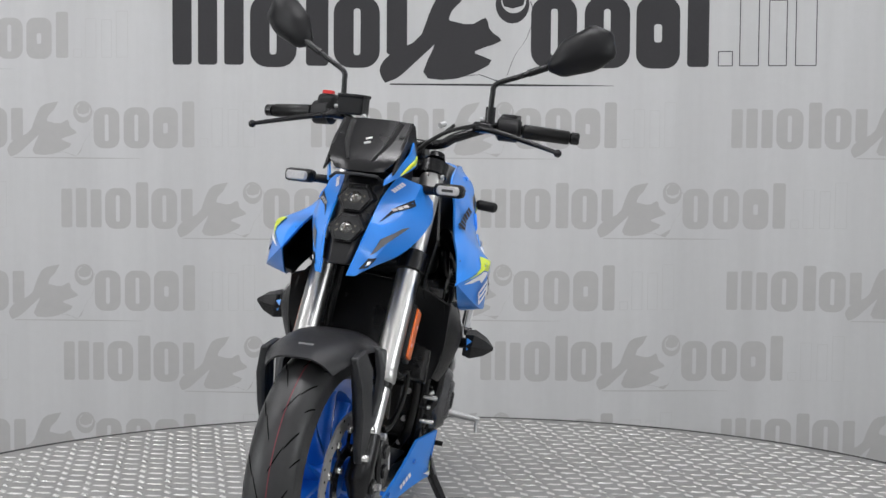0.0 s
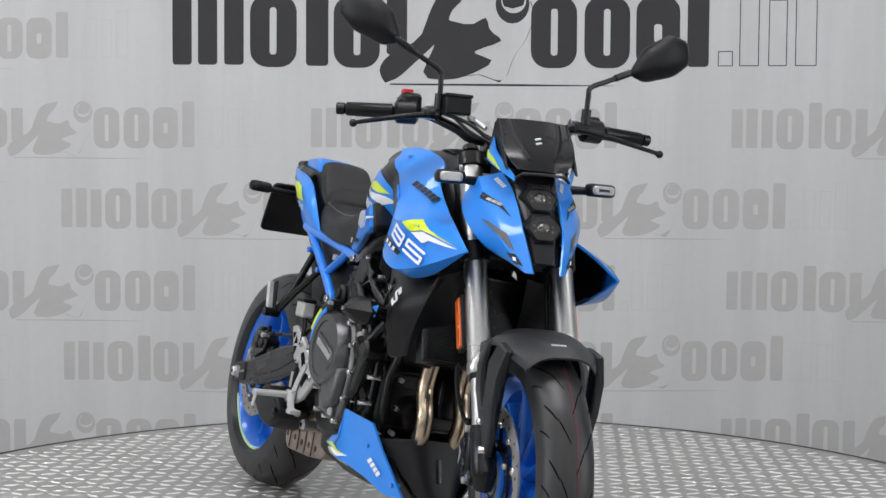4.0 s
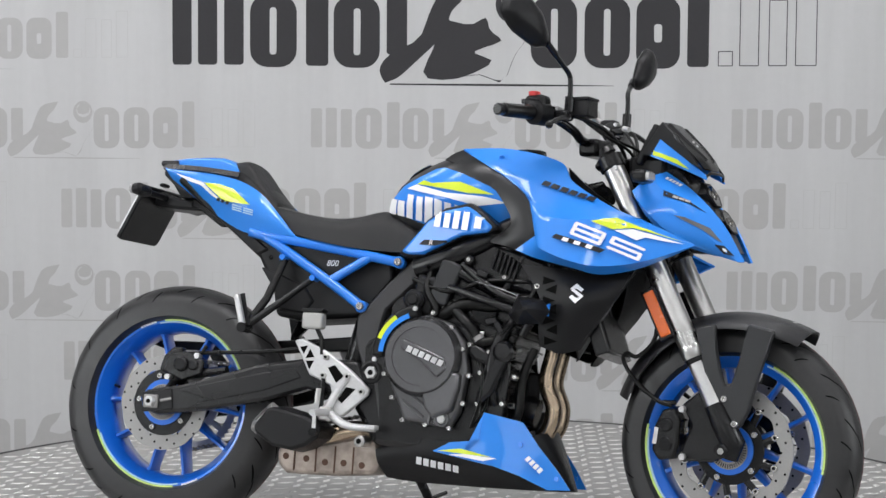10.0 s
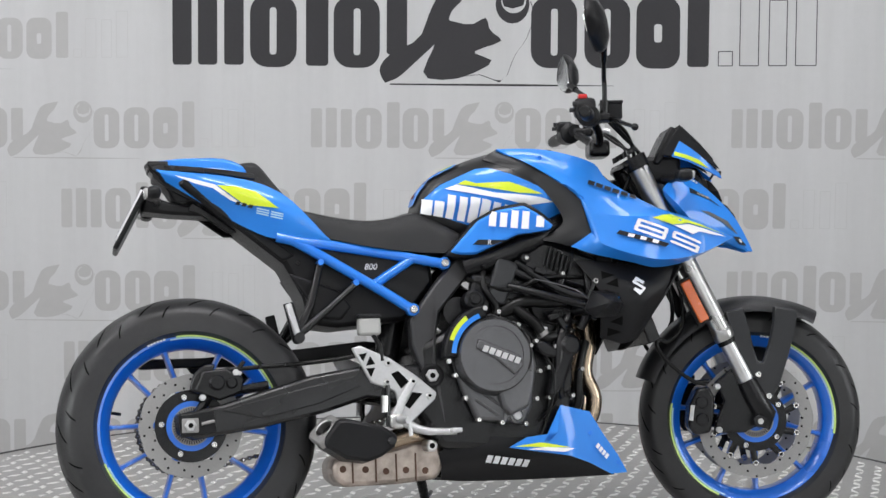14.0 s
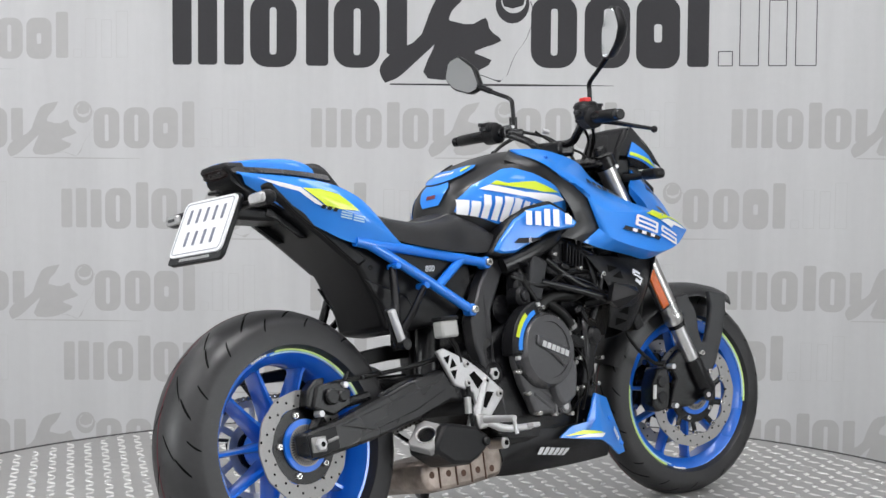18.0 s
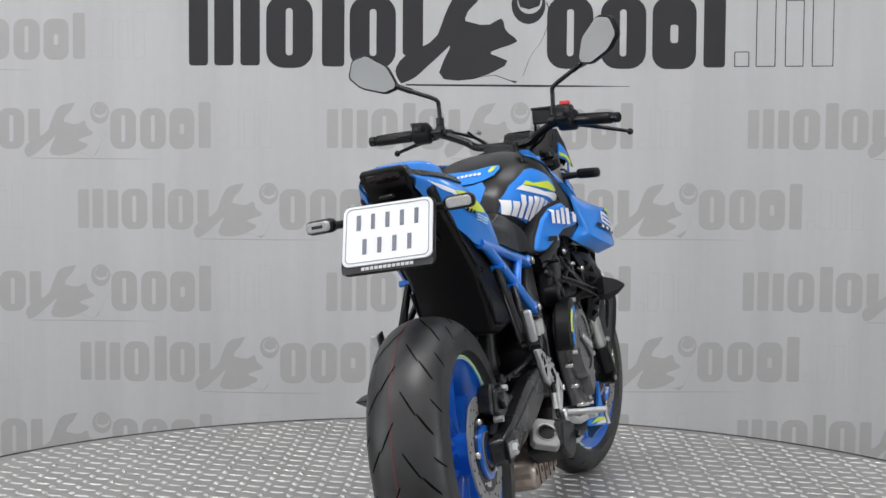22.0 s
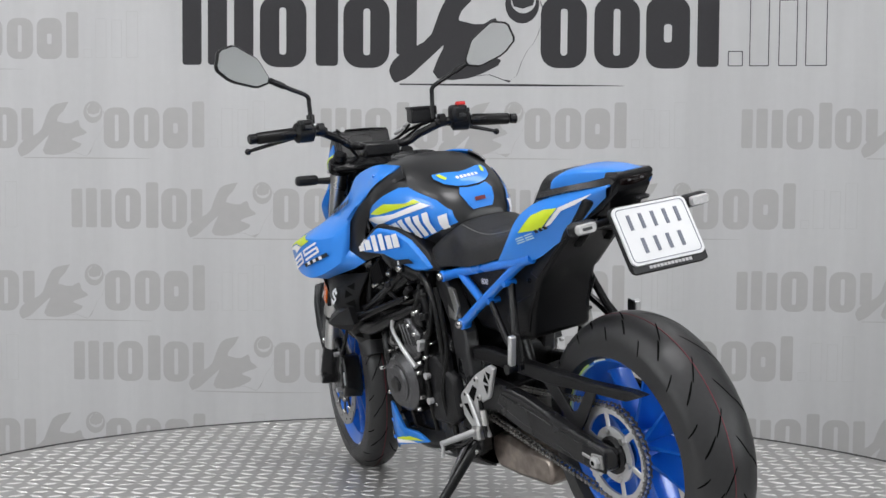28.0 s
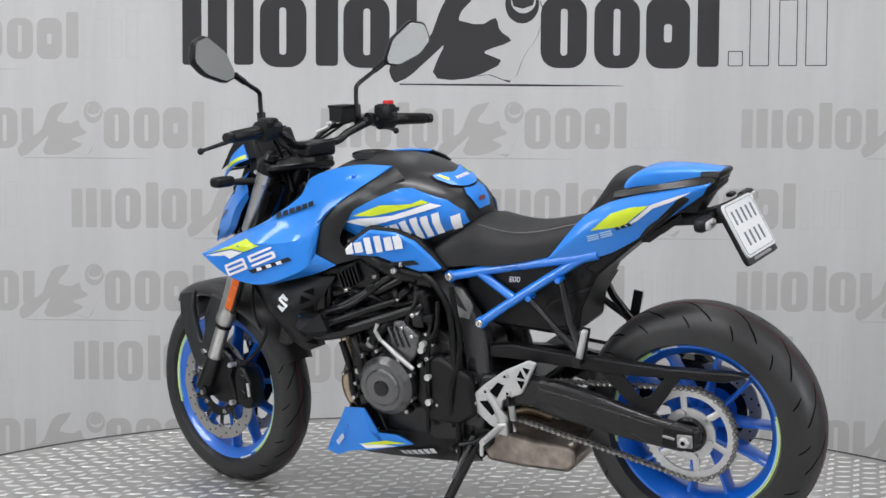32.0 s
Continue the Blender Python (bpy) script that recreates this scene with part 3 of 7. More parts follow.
    zr = rim_r + 0.004 + (R - rim_r - 0.004) * math.sin(math.acos(-rl / half)) ** 0.72
    part("red_line", turned(lathe([(zr + 0.0007, rl - 0.0011), (zr + 0.0007, rl + 0.0011), (zr - 0.001, rl + 0.0011), (zr - 0.001, rl - 0.0011)], c, 96, closed=True), m), RED, w, "thin dark red line round the tread", 40)
    bm = bmesh.new()

    def tp(a, q, up):
        rr = rim_r + 0.004 + (R - rim_r - 0.004) * math.sin(math.acos(-max(-0.97, min(0.97, q)))) ** 0.72 + up
        return (c[0] + rr * math.cos(a), q * half * 0.99, c[2] + rr * math.sin(a))

    n = 15
    for i in range(n):
        base = 2 * math.pi * i / n
        for s in BOTH:
            for q0, q1, da, wd, off in ((0.08, 0.44, 0.18, 0.0135, 0.0), (0.46, 0.78, 0.14, 0.0145, 0.17), (0.74, 0.94, 0.08, 0.010, 0.05)):
                b = base + off + (0.21 if s > 0 else 0)
                strip = []
                for k in range(5):
                    f = k / 4
                    wk = wd * (0.35 + 0.65 * math.sin(math.pi * (0.15 + 0.7 * f)))
                    strip.append((tp(b + da * f - wk, s * (q0 + (q1 - q0) * f), 0.0007), tp(b + da * f + wk, s * (q0 + (q1 - q0) * f), 0.0007)))
                vs = [(bm.verts.new(p), bm.verts.new(q)) for p, q in strip]
                for (a1, b1), (a2, b2) in zip(vs, vs[1:]):
                    bm.faces.new((a1, b1, b2, a2))
    tagged(part("tread_groove", turned(bm, m), GROOVE, w, "dark slanted tread grooves", 60), kind="stuff")
    return w


def brake_disc(c, r, inner, y, m, parent, rivets, bolts, bolt_at, carrier):
    """A drilled steel disc with a waved inner edge on a dark carrier."""
    th = 0.0025
    side = 1 if y > 0 else -1
    n = 120
    rings = []
    for i in range(n):
        a = 2 * math.pi * i / n
        ri = inner + 0.0045 * math.cos(a * max(rivets, 6))
        ro = r + 0.0012 * math.cos(a * 12)
        rings.append([(c[0] + q * math.cos(a), yy, c[2] + q * math.sin(a)) for q, yy in ((ro, y - th), (ro, y + th), (ri, y + th), (ri, y - th))])
    part("brake_disc", turned(skin(rings, caps=False, loop=True), m), DISC, parent, "drilled steel brake disc", 30)
    bm = bmesh.new()
    count = 36
    for i in range(count):
        a = 2 * math.pi * i / count
        q = inner + 0.006 + (r - inner - 0.010) * ((i * 2) % 5) / 4.0
        disc((c[0] + q * math.cos(a), 0, c[2] + q * math.sin(a)), 0.0031, y - th - 0.0006, y + th + 0.0006, 8, bm)
    tagged(part("drill_hole", turned(bm, m), GROOVE, parent, "small round drill holes", 30), kind="stuff")
    k0, k1 = carrier
    part("disc_carrier", turned(lathe([(k1, y - 0.003), (k1, y + 0.003), (k0, y + 0.003), (k0, y - 0.003)], c, 48, closed=True), m), SATIN, parent, "black disc carrier", 40)
    for i in range(rivets):
        a = 2 * math.pi * i / rivets + 0.3
        part("carrier_arm", turned(tube([(c[0] + k1 * 0.9 * math.cos(a - 0.1), y, c[2] + k1 * 0.9 * math.sin(a - 0.1)), (c[0] + (inner - 0.002) * math.cos(a), y, c[2] + (inner - 0.002) * math.sin(a))], 0.0085, 8, flat=0.35), m), SATIN, parent, "", 40)
        part("rivet", turned(bolt((c[0] + (inner - 0.004) * math.cos(a), 0, c[2] + (inner - 0.004) * math.sin(a)), 0.0088, y - side * 0.004, y + side * 0.006, 14), m), BOLT, parent)
    for i in range(bolts):
        a = 2 * math.pi * i / bolts + 0.55
        part("disc_bolt", turned(bolt((c[0] + bolt_at * math.cos(a), 0, c[2] + bolt_at * math.sin(a)), 0.0078, y, y + side * 0.010, 12), m), BOLT, parent)


def sensor_ring(c, y, side, m, parent):
    """A slotted speed sensor ring on the hub."""
    ring_ = part("sensor_ring", turned(lathe([(0.047, y), (0.047, y + side * 0.002), (0.030, y + side * 0.002), (0.030, y)], c, 48, closed=True), m), DISC, parent, "slotted silver sensor ring", 30)
    bm = bmesh.new()
    for i in range(44):
        a = 2 * math.pi * i / 44
        box((c[0] + 0.0395 * math.cos(a), y + side * 0.0022, c[2] + 0.0395 * math.sin(a)), (0.010, 0.001, 0.0022), bm, Matrix.Rotation(-a, 4, "Y"))
    tagged(part("sensor_slot", turned(bm, m), GROOVE, ring_, "fine dark slots", 0), kind="stuff")
    part("hub_flange", turned(lathe([(0.060, y - side * 0.010), (0.060, y - side * 0.001), (0.020, y - side * 0.001), (0.020, y - side * 0.010)], c, 40, closed=True), m), RIM_BLUE, parent, "blue hub flange", 40)


REAR, FRONT = (-0.665, 0.0, 0.319), (0.825, 0.0, 0.294)
EYE4 = Matrix()
rear_wheel = wheel("rear_wheel", REAR, 0.318, 0.091, 0.226, EYE4, "blue ten-spoke rear wheel with wide tyre", {-1: (22,), 1: (-14,)}, spin=0.25)
front_wheel = wheel("front_wheel", FRONT, 0.297, 0.060, 0.226, STEER, "blue ten-spoke front wheel with tyre", {-1: (-12,), 1: (-20,)}, spin=0.1)
brake_disc(REAR, 0.124, 0.086, -0.092, EYE4, rear_wheel, 0, 5, 0.071, (0.060, 0.087))
for s in BOTH:
    brake_disc(FRONT, 0.154, 0.119, s * 0.068, STEER, front_wheel, 10, 5, 0.072, (0.058, 0.084))
sensor_ring(FRONT, -0.078, -1, STEER, front_wheel)
sensor_ring(REAR, -0.102, -1, EYE4, rear_wheel)
# valve
part("valve", tube([(REAR[0] - 0.19, -0.02, REAR[2] + 0.04), (REAR[0] - 0.165, -0.04, REAR[2] + 0.035)], 0.004, 8), HOSE, rear_wheel)

# ---- chain, sprocket ----
SP = 0.120
bm = bmesh.new()
teeth = 47
out_ring, in_ring = [], []
for i in range(teeth * 2):
    a = math.pi * i / teeth
    q = SP + (0.004 if i % 2 else -0.002)
    out_ring.append((REAR[0] + q * math.cos(a), REAR[2] + q * math.sin(a)))
    in_ring.append((REAR[0] + 0.099 * math.cos(a), REAR[2] + 0.099 * math.sin(a)))
rings = [[(x, 0.097, z) for x, z in in_ring], [(x, 0.097, z) for x, z in out_ring], [(x, 0.103, z) for x, z in out_ring], [(x, 0.103, z) for x, z in in_ring]]
skin(rings, caps=False, bm=bm, loop=True)
lathe([(0.068, 0.097), (0.068, 0.104), (0.04, 0.104), (0.04, 0.097)], REAR, 30, bm=bm, closed=True)
sprocket = part("sprocket", bm, ALU, rear_wheel, "toothed aluminium rear sprocket", 35)
for i in range(6):
    a = 2 * math.pi * i / 6 + 0.3
    part("sprocket_arm", tube([(REAR[0] + 0.05 * math.cos(a), 0.100, REAR[2] + 0.05 * math.sin(a)), (REAR[0] + 0.099 * math.cos(a + 0.1), 0.100, REAR[2] + 0.101 * math.sin(a + 0.1))], 0.0085, 8, flat=0.3), ALU, rear_wheel, "", 40)
    part("sprocket_nut", disc((REAR[0] + 0.058 * math.cos(a), 0, REAR[2] + 0.058 * math.sin(a)), 0.008, 0.103, 0.112, 6), SILVER, rear_wheel, "", 30)
part("sprocket_carrier", disc(REAR, 0.046, 0.09, 0.116, 30, chamfer=0.006), SATIN, rear_wheel, "black sprocket carrier", 40)

FS = (-0.045, 0.0, 0.385)
FR = 0.036
path = []
for i in range(24):
    a = radians(90 + 182 * i / 23)
    path.append(Vector((REAR[0] + SP * math.cos(a), 0.100, REAR[2] + SP * math.sin(a))))
for i in range(9):
    a = radians(-84 + 170 * i / 8)
    path.append(Vector((FS[0] + FR * math.cos(a), 0.100, FS[2] + FR * math.sin(a))))
path.append(path[0].copy())
bm = bmesh.new()
acc, links = 0.0, []
for a, b in zip(path, path[1:]):
    L = (b - a).length
    k = acc
    while k < L:
        links.append((a.lerp(b, k / L), math.atan2(b.z - a.z, b.x - a.x)))
        k += 0.0159
    acc = k - L
pins = bmesh.new()
for i, (p, a) in enumerate(links):
    along = Vector((math.cos(a), 0, math.sin(a))) * 0.00795
    for side in (-1, 1):
        yy = p.y + side * (0.0085 if i % 2 else 0.0062)
        box((p.x + along.x, yy, p.z + along.z), (0.0150, 0.0020, 0.0062), bm, Matrix.Rotation(-a, 4, "Y"))
        for e in (0, 2):
            disc((p.x + along.x * e, 0, p.z + along.z * e), 0.0060, yy - 0.0011, yy + 0.0011, 8, bm)
    disc((p.x, 0, p.z), 0.0026, p.y - 0.0105, p.y + 0.0105, 7, pins)
    disc((p.x, 0, p.z), 0.0045, p.y - 0.0050, p.y + 0.0050, 8, pins)
drive_chain = tagged(fixed("chain", bm, CHAIN_STEEL, "oiled steel roller drive chain", None, 30), kind="stuff")
part("chain_rollers", pins, BOLT, drive_chain, "bright worn rollers and pins", 30)

# ---- swingarm ----
ARM = [(-0.711, 0.346), (-0.705, 0.297), (-0.667, 0.283), (-0.514, 0.305), (-0.347, 0.338), (-0.236, 0.372), (-0.11, 0.352), (-0.075, 0.40), (-0.10, 0.452), (-0.237, 0.454), (-0.377, 0.432), (-0.60, 0.367)]
for s in BOTH:
    arm = fixed("swingarm", slab(ARM, s * (0.112 if s < 0 else 0.119), s * 0.152, taper=0.05), FRAME_GREY, "long black swingarm beam", None, 30, 0.008)
    part("inner_rib", slab([(-0.60, 0.352), (-0.50, 0.33), (-0.36, 0.362), (-0.26, 0.40), (-0.28, 0.425), (-0.39, 0.402)], s * 0.150, s * 0.155), FRAME_GREY, arm, "smooth raised black rib", 30, 0.003)
    part("arm_step", skin([[(x, s * 0.1535, z) for x, z in ((-0.569, 0.306), (-0.542, 0.319), (-0.399, 0.364), (-0.348, 0.390))],
                           [(x, s * 0.144, z) for x, z in ((-0.569, 0.316), (-0.540, 0.334), (-0.396, 0.379), (-0.345, 0.403))],
                           [(x, s * 0.140, z) for x, z in ((-0.569, 0.306), (-0.542, 0.319), (-0.399, 0.364), (-0.348, 0.390))]], closed=False, caps=False, loop=True), FRAME_GREY, arm, "bevelled glossy step", 30)
    part("axle_recess", box((-0.655, s * 0.1525, 0.322), (0.085, 0.006, 0.052), m=Matrix.Rotation(radians(-8), 4, "Y")), PLASTIC, arm, "", 30, 0.002)
    part("axle_block", box((-0.672, s * 0.156, 0.319), (0.040, 0.010, 0.034)), DISC, arm, "silver chain adjuster block", 30, 0.003)
    part("axle_nut", disc((-0.672, 0, 0.319), 0.0145, s * 0.158, s * 0.172, 6, chamfer=0.003), ALU, arm)
    part("axle_hole", disc((-0.672, 0, 0.319), 0.006, s * 0.171, s * 0.1728, 12), GROOVE, arm)
    part("adjuster_bolt", tube([(-0.645, s * 0.156, 0.322), (-0.615, s * 0.156, 0.328)], 0.004, 8), DISC, arm)
fixed("swingarm_bridge", box((-0.245, 0, 0.415), (0.09, 0.25, 0.06)), SATIN, "", None, 30, 0.01)
fixed("chain_guard", slab([(-0.835, 0.488), (-0.79, 0.494), (-0.62, 0.494), (-0.36, 0.512), (-0.20, 0.528), (-0.13, 0.522), (-0.13, 0.49), (-0.20, 0.489), (-0.36, 0.478), (-0.464, 0.468), (-0.667, 0.470), (-0.77, 0.468)], 0.098, 0.128), PLASTIC, "black plastic chain guard", None, 30, 0.004)
fixed("chain_guard_leg", slab([(-0.44, 0.474), (-0.525, 0.385), (-0.564, 0.357), (-0.60, 0.395), (-0.66, 0.474), (-0.62, 0.474), (-0.572, 0.418), (-0.55, 0.412), (-0.50, 0.474)], 0.120, 0.1265), PLASTIC, "", None, 30, 0.002)
fixed("rear_brake_hose", tube([(-0.58, -0.125, 0.45), (-0.50, -0.125, 0.455), (-0.38, -0.13, 0.462), (-0.27, -0.135, 0.475), (-0.22, -0.14, 0.49)], 0.0055, 8, 20), HOSE, "black brake hose along the swingarm", None, 60)
for cx_, cz_ in ((-0.50, 0.455), (-0.44, 0.459), (-0.34, 0.466), (-0.27, 0.475)):
    fixed("hose_clip", box((cx_, -0.130, cz_), (0.009, 0.012, 0.008), m=Matrix.Rotation(radians(-6), 4, "Y")), SATIN, "", None, 30, 0.002)
# rear caliper
cal = fixed("rear_caliper", slab([(-0.66, 0.40), (-0.64, 0.45), (-0.58, 0.455), (-0.54, 0.43), (-0.545, 0.395), (-0.60, 0.375)], -0.135, -0.085, taper=0.1), ENGINE_DARK, "black rear brake caliper", None, 30, 0.006)
part("piston_cap", disc((-0.605, 0, 0.42), 0.019, -0.134, -0.146, 18, chamfer=0.004), SATIN, cal)
part("pin_bolt", disc((-0.56, 0, 0.443), 0.008, -0.12, -0.142, 6), ALU, cal)
part("pin_bolt", disc((-0.64, 0, 0.385), 0.008, -0.12, -0.142, 6), ALU, cal)
part("second_piston_cap", disc((-0.570, 0, 0.418), 0.014, -0.130, -0.142, 18, chamfer=0.004), SATIN, cal)
part("banjo_bolt", tube([(-0.552, -0.128, 0.452), (-0.540, -0.128, 0.470)], 0.0055, 10), SATIN, cal)
part("caliper_lobe", slab([(-0.672, 0.402), (-0.660, 0.442), (-0.636, 0.464), (-0.606, 0.466), (-0.620, 0.430), (-0.640, 0.390)], -0.128, -0.092, taper=0.1), ENGINE_DARK, cal, "", 30, 0.006)
fixed("caliper_bracket", tube([(-0.65, -0.11, 0.35), (-0.62, -0.115, 0.39), (-0.55, -0.115, 0.40), (-0.48, -0.12, 0.41)], 0.012, 8), SATIN, "", None)

# ---- tank ----
def tank_ring(x, top, hw, bot, wide):
    """One cross-section of the tank: flat-topped, widest at height wide."""
    pts = []
    for i in range(25):
        f = i / 24
        a = math.pi * f
        y = -hw * math.cos(a)
        z = wide + (top - wide) * math.sin(a) ** 0.62
        y = math.copysign(abs(math.cos(a)) ** 0.85, -math.cos(a)) * hw
        pts.append((x, y, z))
    pts += [(x, hw * 0.8, (wide + bot) / 2 - 0.01), (x, hw * 0.55, bot), (x, -hw * 0.55, bot), (x, -hw * 0.8, (wide + bot) / 2 - 0.01)]
    return pts


TANK = [(-0.082, 0.858, 0.062, 0.79, 0.825), (-0.068, 0.898, 0.086, 0.78, 0.84), (-0.030, 0.938, 0.114, 0.77, 0.85), (0.035, 0.974, 0.143, 0.76, 0.855),
        (0.110, 0.999, 0.168, 0.76, 0.86), (0.185, 1.009, 0.174, 0.75, 0.86), (0.270, 1.003, 0.158, 0.75, 0.86), (0.340, 0.980, 0.134, 0.75, 0.86), (0.395, 0.945, 0.112, 0.77, 0.86), (0.425, 0.91, 0.09, 0.79, 0.86)]
cols = [spline([(t[0], t[k], 0) for t in TANK], 32) for k in (1, 2, 3, 4)]
tank = fixed("fuel_tank", skin([tank_ring(cols[0][i].x, cols[0][i].y, cols[1][i].y, cols[2][i].y, cols[3][i].y) for i in range(32)]), TANK_BLACK, "satin black fuel tank with blue flanks", None, 55)
tank_tree = tree_of(tank)
cap = part("fuel_cap", lathe([(0.0, 0), (0.052, 0), (0.056, 0.004), (0.056, 0.012), (0.05, 0.016), (0.0, 0.016)], (0, 0, 0), 30), GLOSSY, tank, "round dark fuel filler cap", 40)
cap.matrix_basis = pose(0.245, 0, 0.9925, 90, 0, 0) @ Matrix.Rotation(radians(6), 4, "Z")
ring = part("cap_ring", lathe([(0.058, 0.008), (0.063, 0.008), (0.063, 0.0145), (0.058, 0.0145)], (0, 0, 0), 36, closed=True), FRAME_GREY, tank, "thin black filler ring", 40)
ring.matrix_basis = cap.matrix_basis.copy()
FLANK = [(-0.076, 0.842), (-0.066, 0.874), (-0.030, 0.905), (0.010, 0.922), (0.058, 0.942), (0.085, 0.943), (0.140, 0.924), (0.210, 0.893), (0.253, 0.864), (0.290, 0.814), (0.262, 0.790), (0.182, 0.838), (0.098, 0.834), (0.042, 0.800)]
for s in BOTH:
    film("tank_flank", FLANK, tank_tree, s, BLUE, "glossy blue tank flank panel", tank, 0.0018)
    film("tank_stripe", [(0.010, 0.903), (0.030, 0.912), (0.09, 0.890), (0.135, 0.903), (0.222, 0.872), (0.16, 0.874)], tank_tree, s, YELLOW, "acid yellow tank stripe", tank, 0.0034)
    film("tank_stripe", [(-0.02, 0.893), (0.008, 0.902), (0.10, 0.876), (0.20, 0.866), (0.255, 0.855), (0.18, 0.845), (0.13, 0.858), (0.09, 0.866)], tank_tree, s, WHITE, "white tank stripe", tank, 0.0034)
    kinds = ("broad", "two", "broad", "two", "two", "one")[::(1 if s < 0 else -1)]
    for k in range(4):
        film_bars("tank_lettering", stroke_bars(-0.074 + 0.0535 * k, 0.836 - 0.0134 * k, 0.0535, (0.036, 0.056, 0.060, 0.060)[k], kinds[k]), tank_tree, s, WHITE, "bold white bar", tank, 0.0044)
# blue winged pad on the tank's rear, with a strap below it
def pad_film(poly, lift, bm=None):
    """A film laid on the tank from behind and above; poly in (y, z) of the upright plane at x = -0.045."""
    bm = bmesh.new()
    bm.faces.new([bm.verts.new((0, y, z)) for y, z in poly])
    bmesh.ops.triangulate(bm, faces=bm.faces[:])
    for _ in range(4):
        long_edges = [e for e in bm.edges if e.calc_length() > 0.014]
        if long_edges:
            bmesh.ops.subdivide_edges(bm, edges=long_edges, cuts=1)
            bmesh.ops.triangulate(bm, faces=[f for f in bm.faces if len(f.verts) > 3])
    d = Vector((1, 0, -0.30)).normalized()
    for v in bm.verts:
        o = Vector((-0.045, v.co.y, v.co.z)) - d * 0.5
        hit, nrm, _, _ = tank_tree.ray_cast(o, d)
        if hit is None:
            hit, nrm, _, _ = tank_tree.find_nearest(Vector((-0.045, v.co.y, v.co.z)))
        v.co = hit + (nrm if nrm.dot(d) < 0 else -nrm) * lift
    return bm


PAD = [(0.076, 0.982), (0.055, 0.981), (0.010, 0.972), (0.004, 0.966), (-0.004, 0.966), (-0.010, 0.972), (-0.055, 0.981), (-0.076, 0.982), (-0.080, 0.968), (-0.068, 0.944), (-0.045, 0.930), (-0.020, 0.924), (0.020, 0.924), (0.045, 0.930), (0.068, 0.944), (0.080, 0.968)]
PAD_EDGE = [(y * 1.05, 0.953 + (z - 0.953) * 1.10) for y, z in PAD]
STRAP = [(0.040, 0.924), (0.016, 0.918), (-0.016, 0.918), (-0.040, 0.924), (-0.050, 0.905), (-0.040, 0.872), (-0.030, 0.856), (0.030, 0.856), (0.040, 0.872), (0.050, 0.905)]
pad = part("tank_pad", pad_film(PAD, 0.0055), BLUE, tank, "blue winged tank pad with pale marks", 40)
part("pad_edge", pad_film(PAD_EDGE, 0.003), BLACK_FILM, tank, "black pad edging", 40)
part("pad_strap", pad_film(STRAP, 0.0045), BLUE, tank, "blue lower pad strap", 40)
part("strap_mark", pad_film([(0.016, 0.886), (-0.016, 0.886), (-0.016, 0.876), (0.016, 0.876)], 0.0065), RED, tank, "small red mark", 40)
for k in range(6):
    y = 0.030 - k * 0.0115
    part("pad_mark", pad_film([(y, 0.957), (y - 0.008, 0.957), (y - 0.007, 0.948), (y + 0.001, 0.948)], 0.0075), WHITE, tank, "tiny white block mark", 40)
for s in BOTH:
    part("pad_flash", pad_film([(s * 0.070, 0.976), (s * 0.060, 0.976), (s * 0.052, 0.958), (s * 0.058, 0.953), (s * 0.066, 0.962)][::s], 0.0075), YELLOW, tank, "acid yellow flash", 40)

# ---- radiator shrouds ----
SHROUD = [[(0.120, -0.118, 0.998), (0.245, -0.118, 0.998), (0.374, -0.120, 0.966), (0.413, -0.140, 0.912), (0.521, -0.160, 0.846), (0.600, -0.178, 0.814), (0.722, -0.198, 0.757)],
          [(0.225, -0.165, 0.935), (0.300, -0.172, 0.915), (0.365, -0.172, 0.888), (0.420, -0.178, 0.860), (0.518, -0.196, 0.832), (0.625, -0.204, 0.797), (0.7225, -0.1985, 0.7568)],
          [(0.312, -0.190, 0.872), (0.330, -0.204, 0.835), (0.365, -0.220, 0.815), (0.425, -0.238, 0.805), (0.515, -0.250, 0.803), (0.62, -0.234, 0.782), (0.723, -0.199, 0.7565)],
          [(0.338, -0.200, 0.770), (0.350, -0.224, 0.742), (0.385, -0.240, 0.722), (0.44, -0.254, 0.703), (0.51, -0.258, 0.692), (0.61, -0.242, 0.708), (0.7235, -0.200, 0.7545)],
          [(0.287, -0.184, 0.736), (0.335, -0.195, 0.717), (0.385, -0.203, 0.704), (0.44, -0.208, 0.691), (0.505, -0.210, 0.678), (0.60, -0.203, 0.697), (0.722, -0.198, 0.7525)]]
LINER = [[(x + 0.004, y * 0.95 + 0.004, z + 0.003) for x, y, z in r_[:6]] for r_ in SHROUD[1:]]
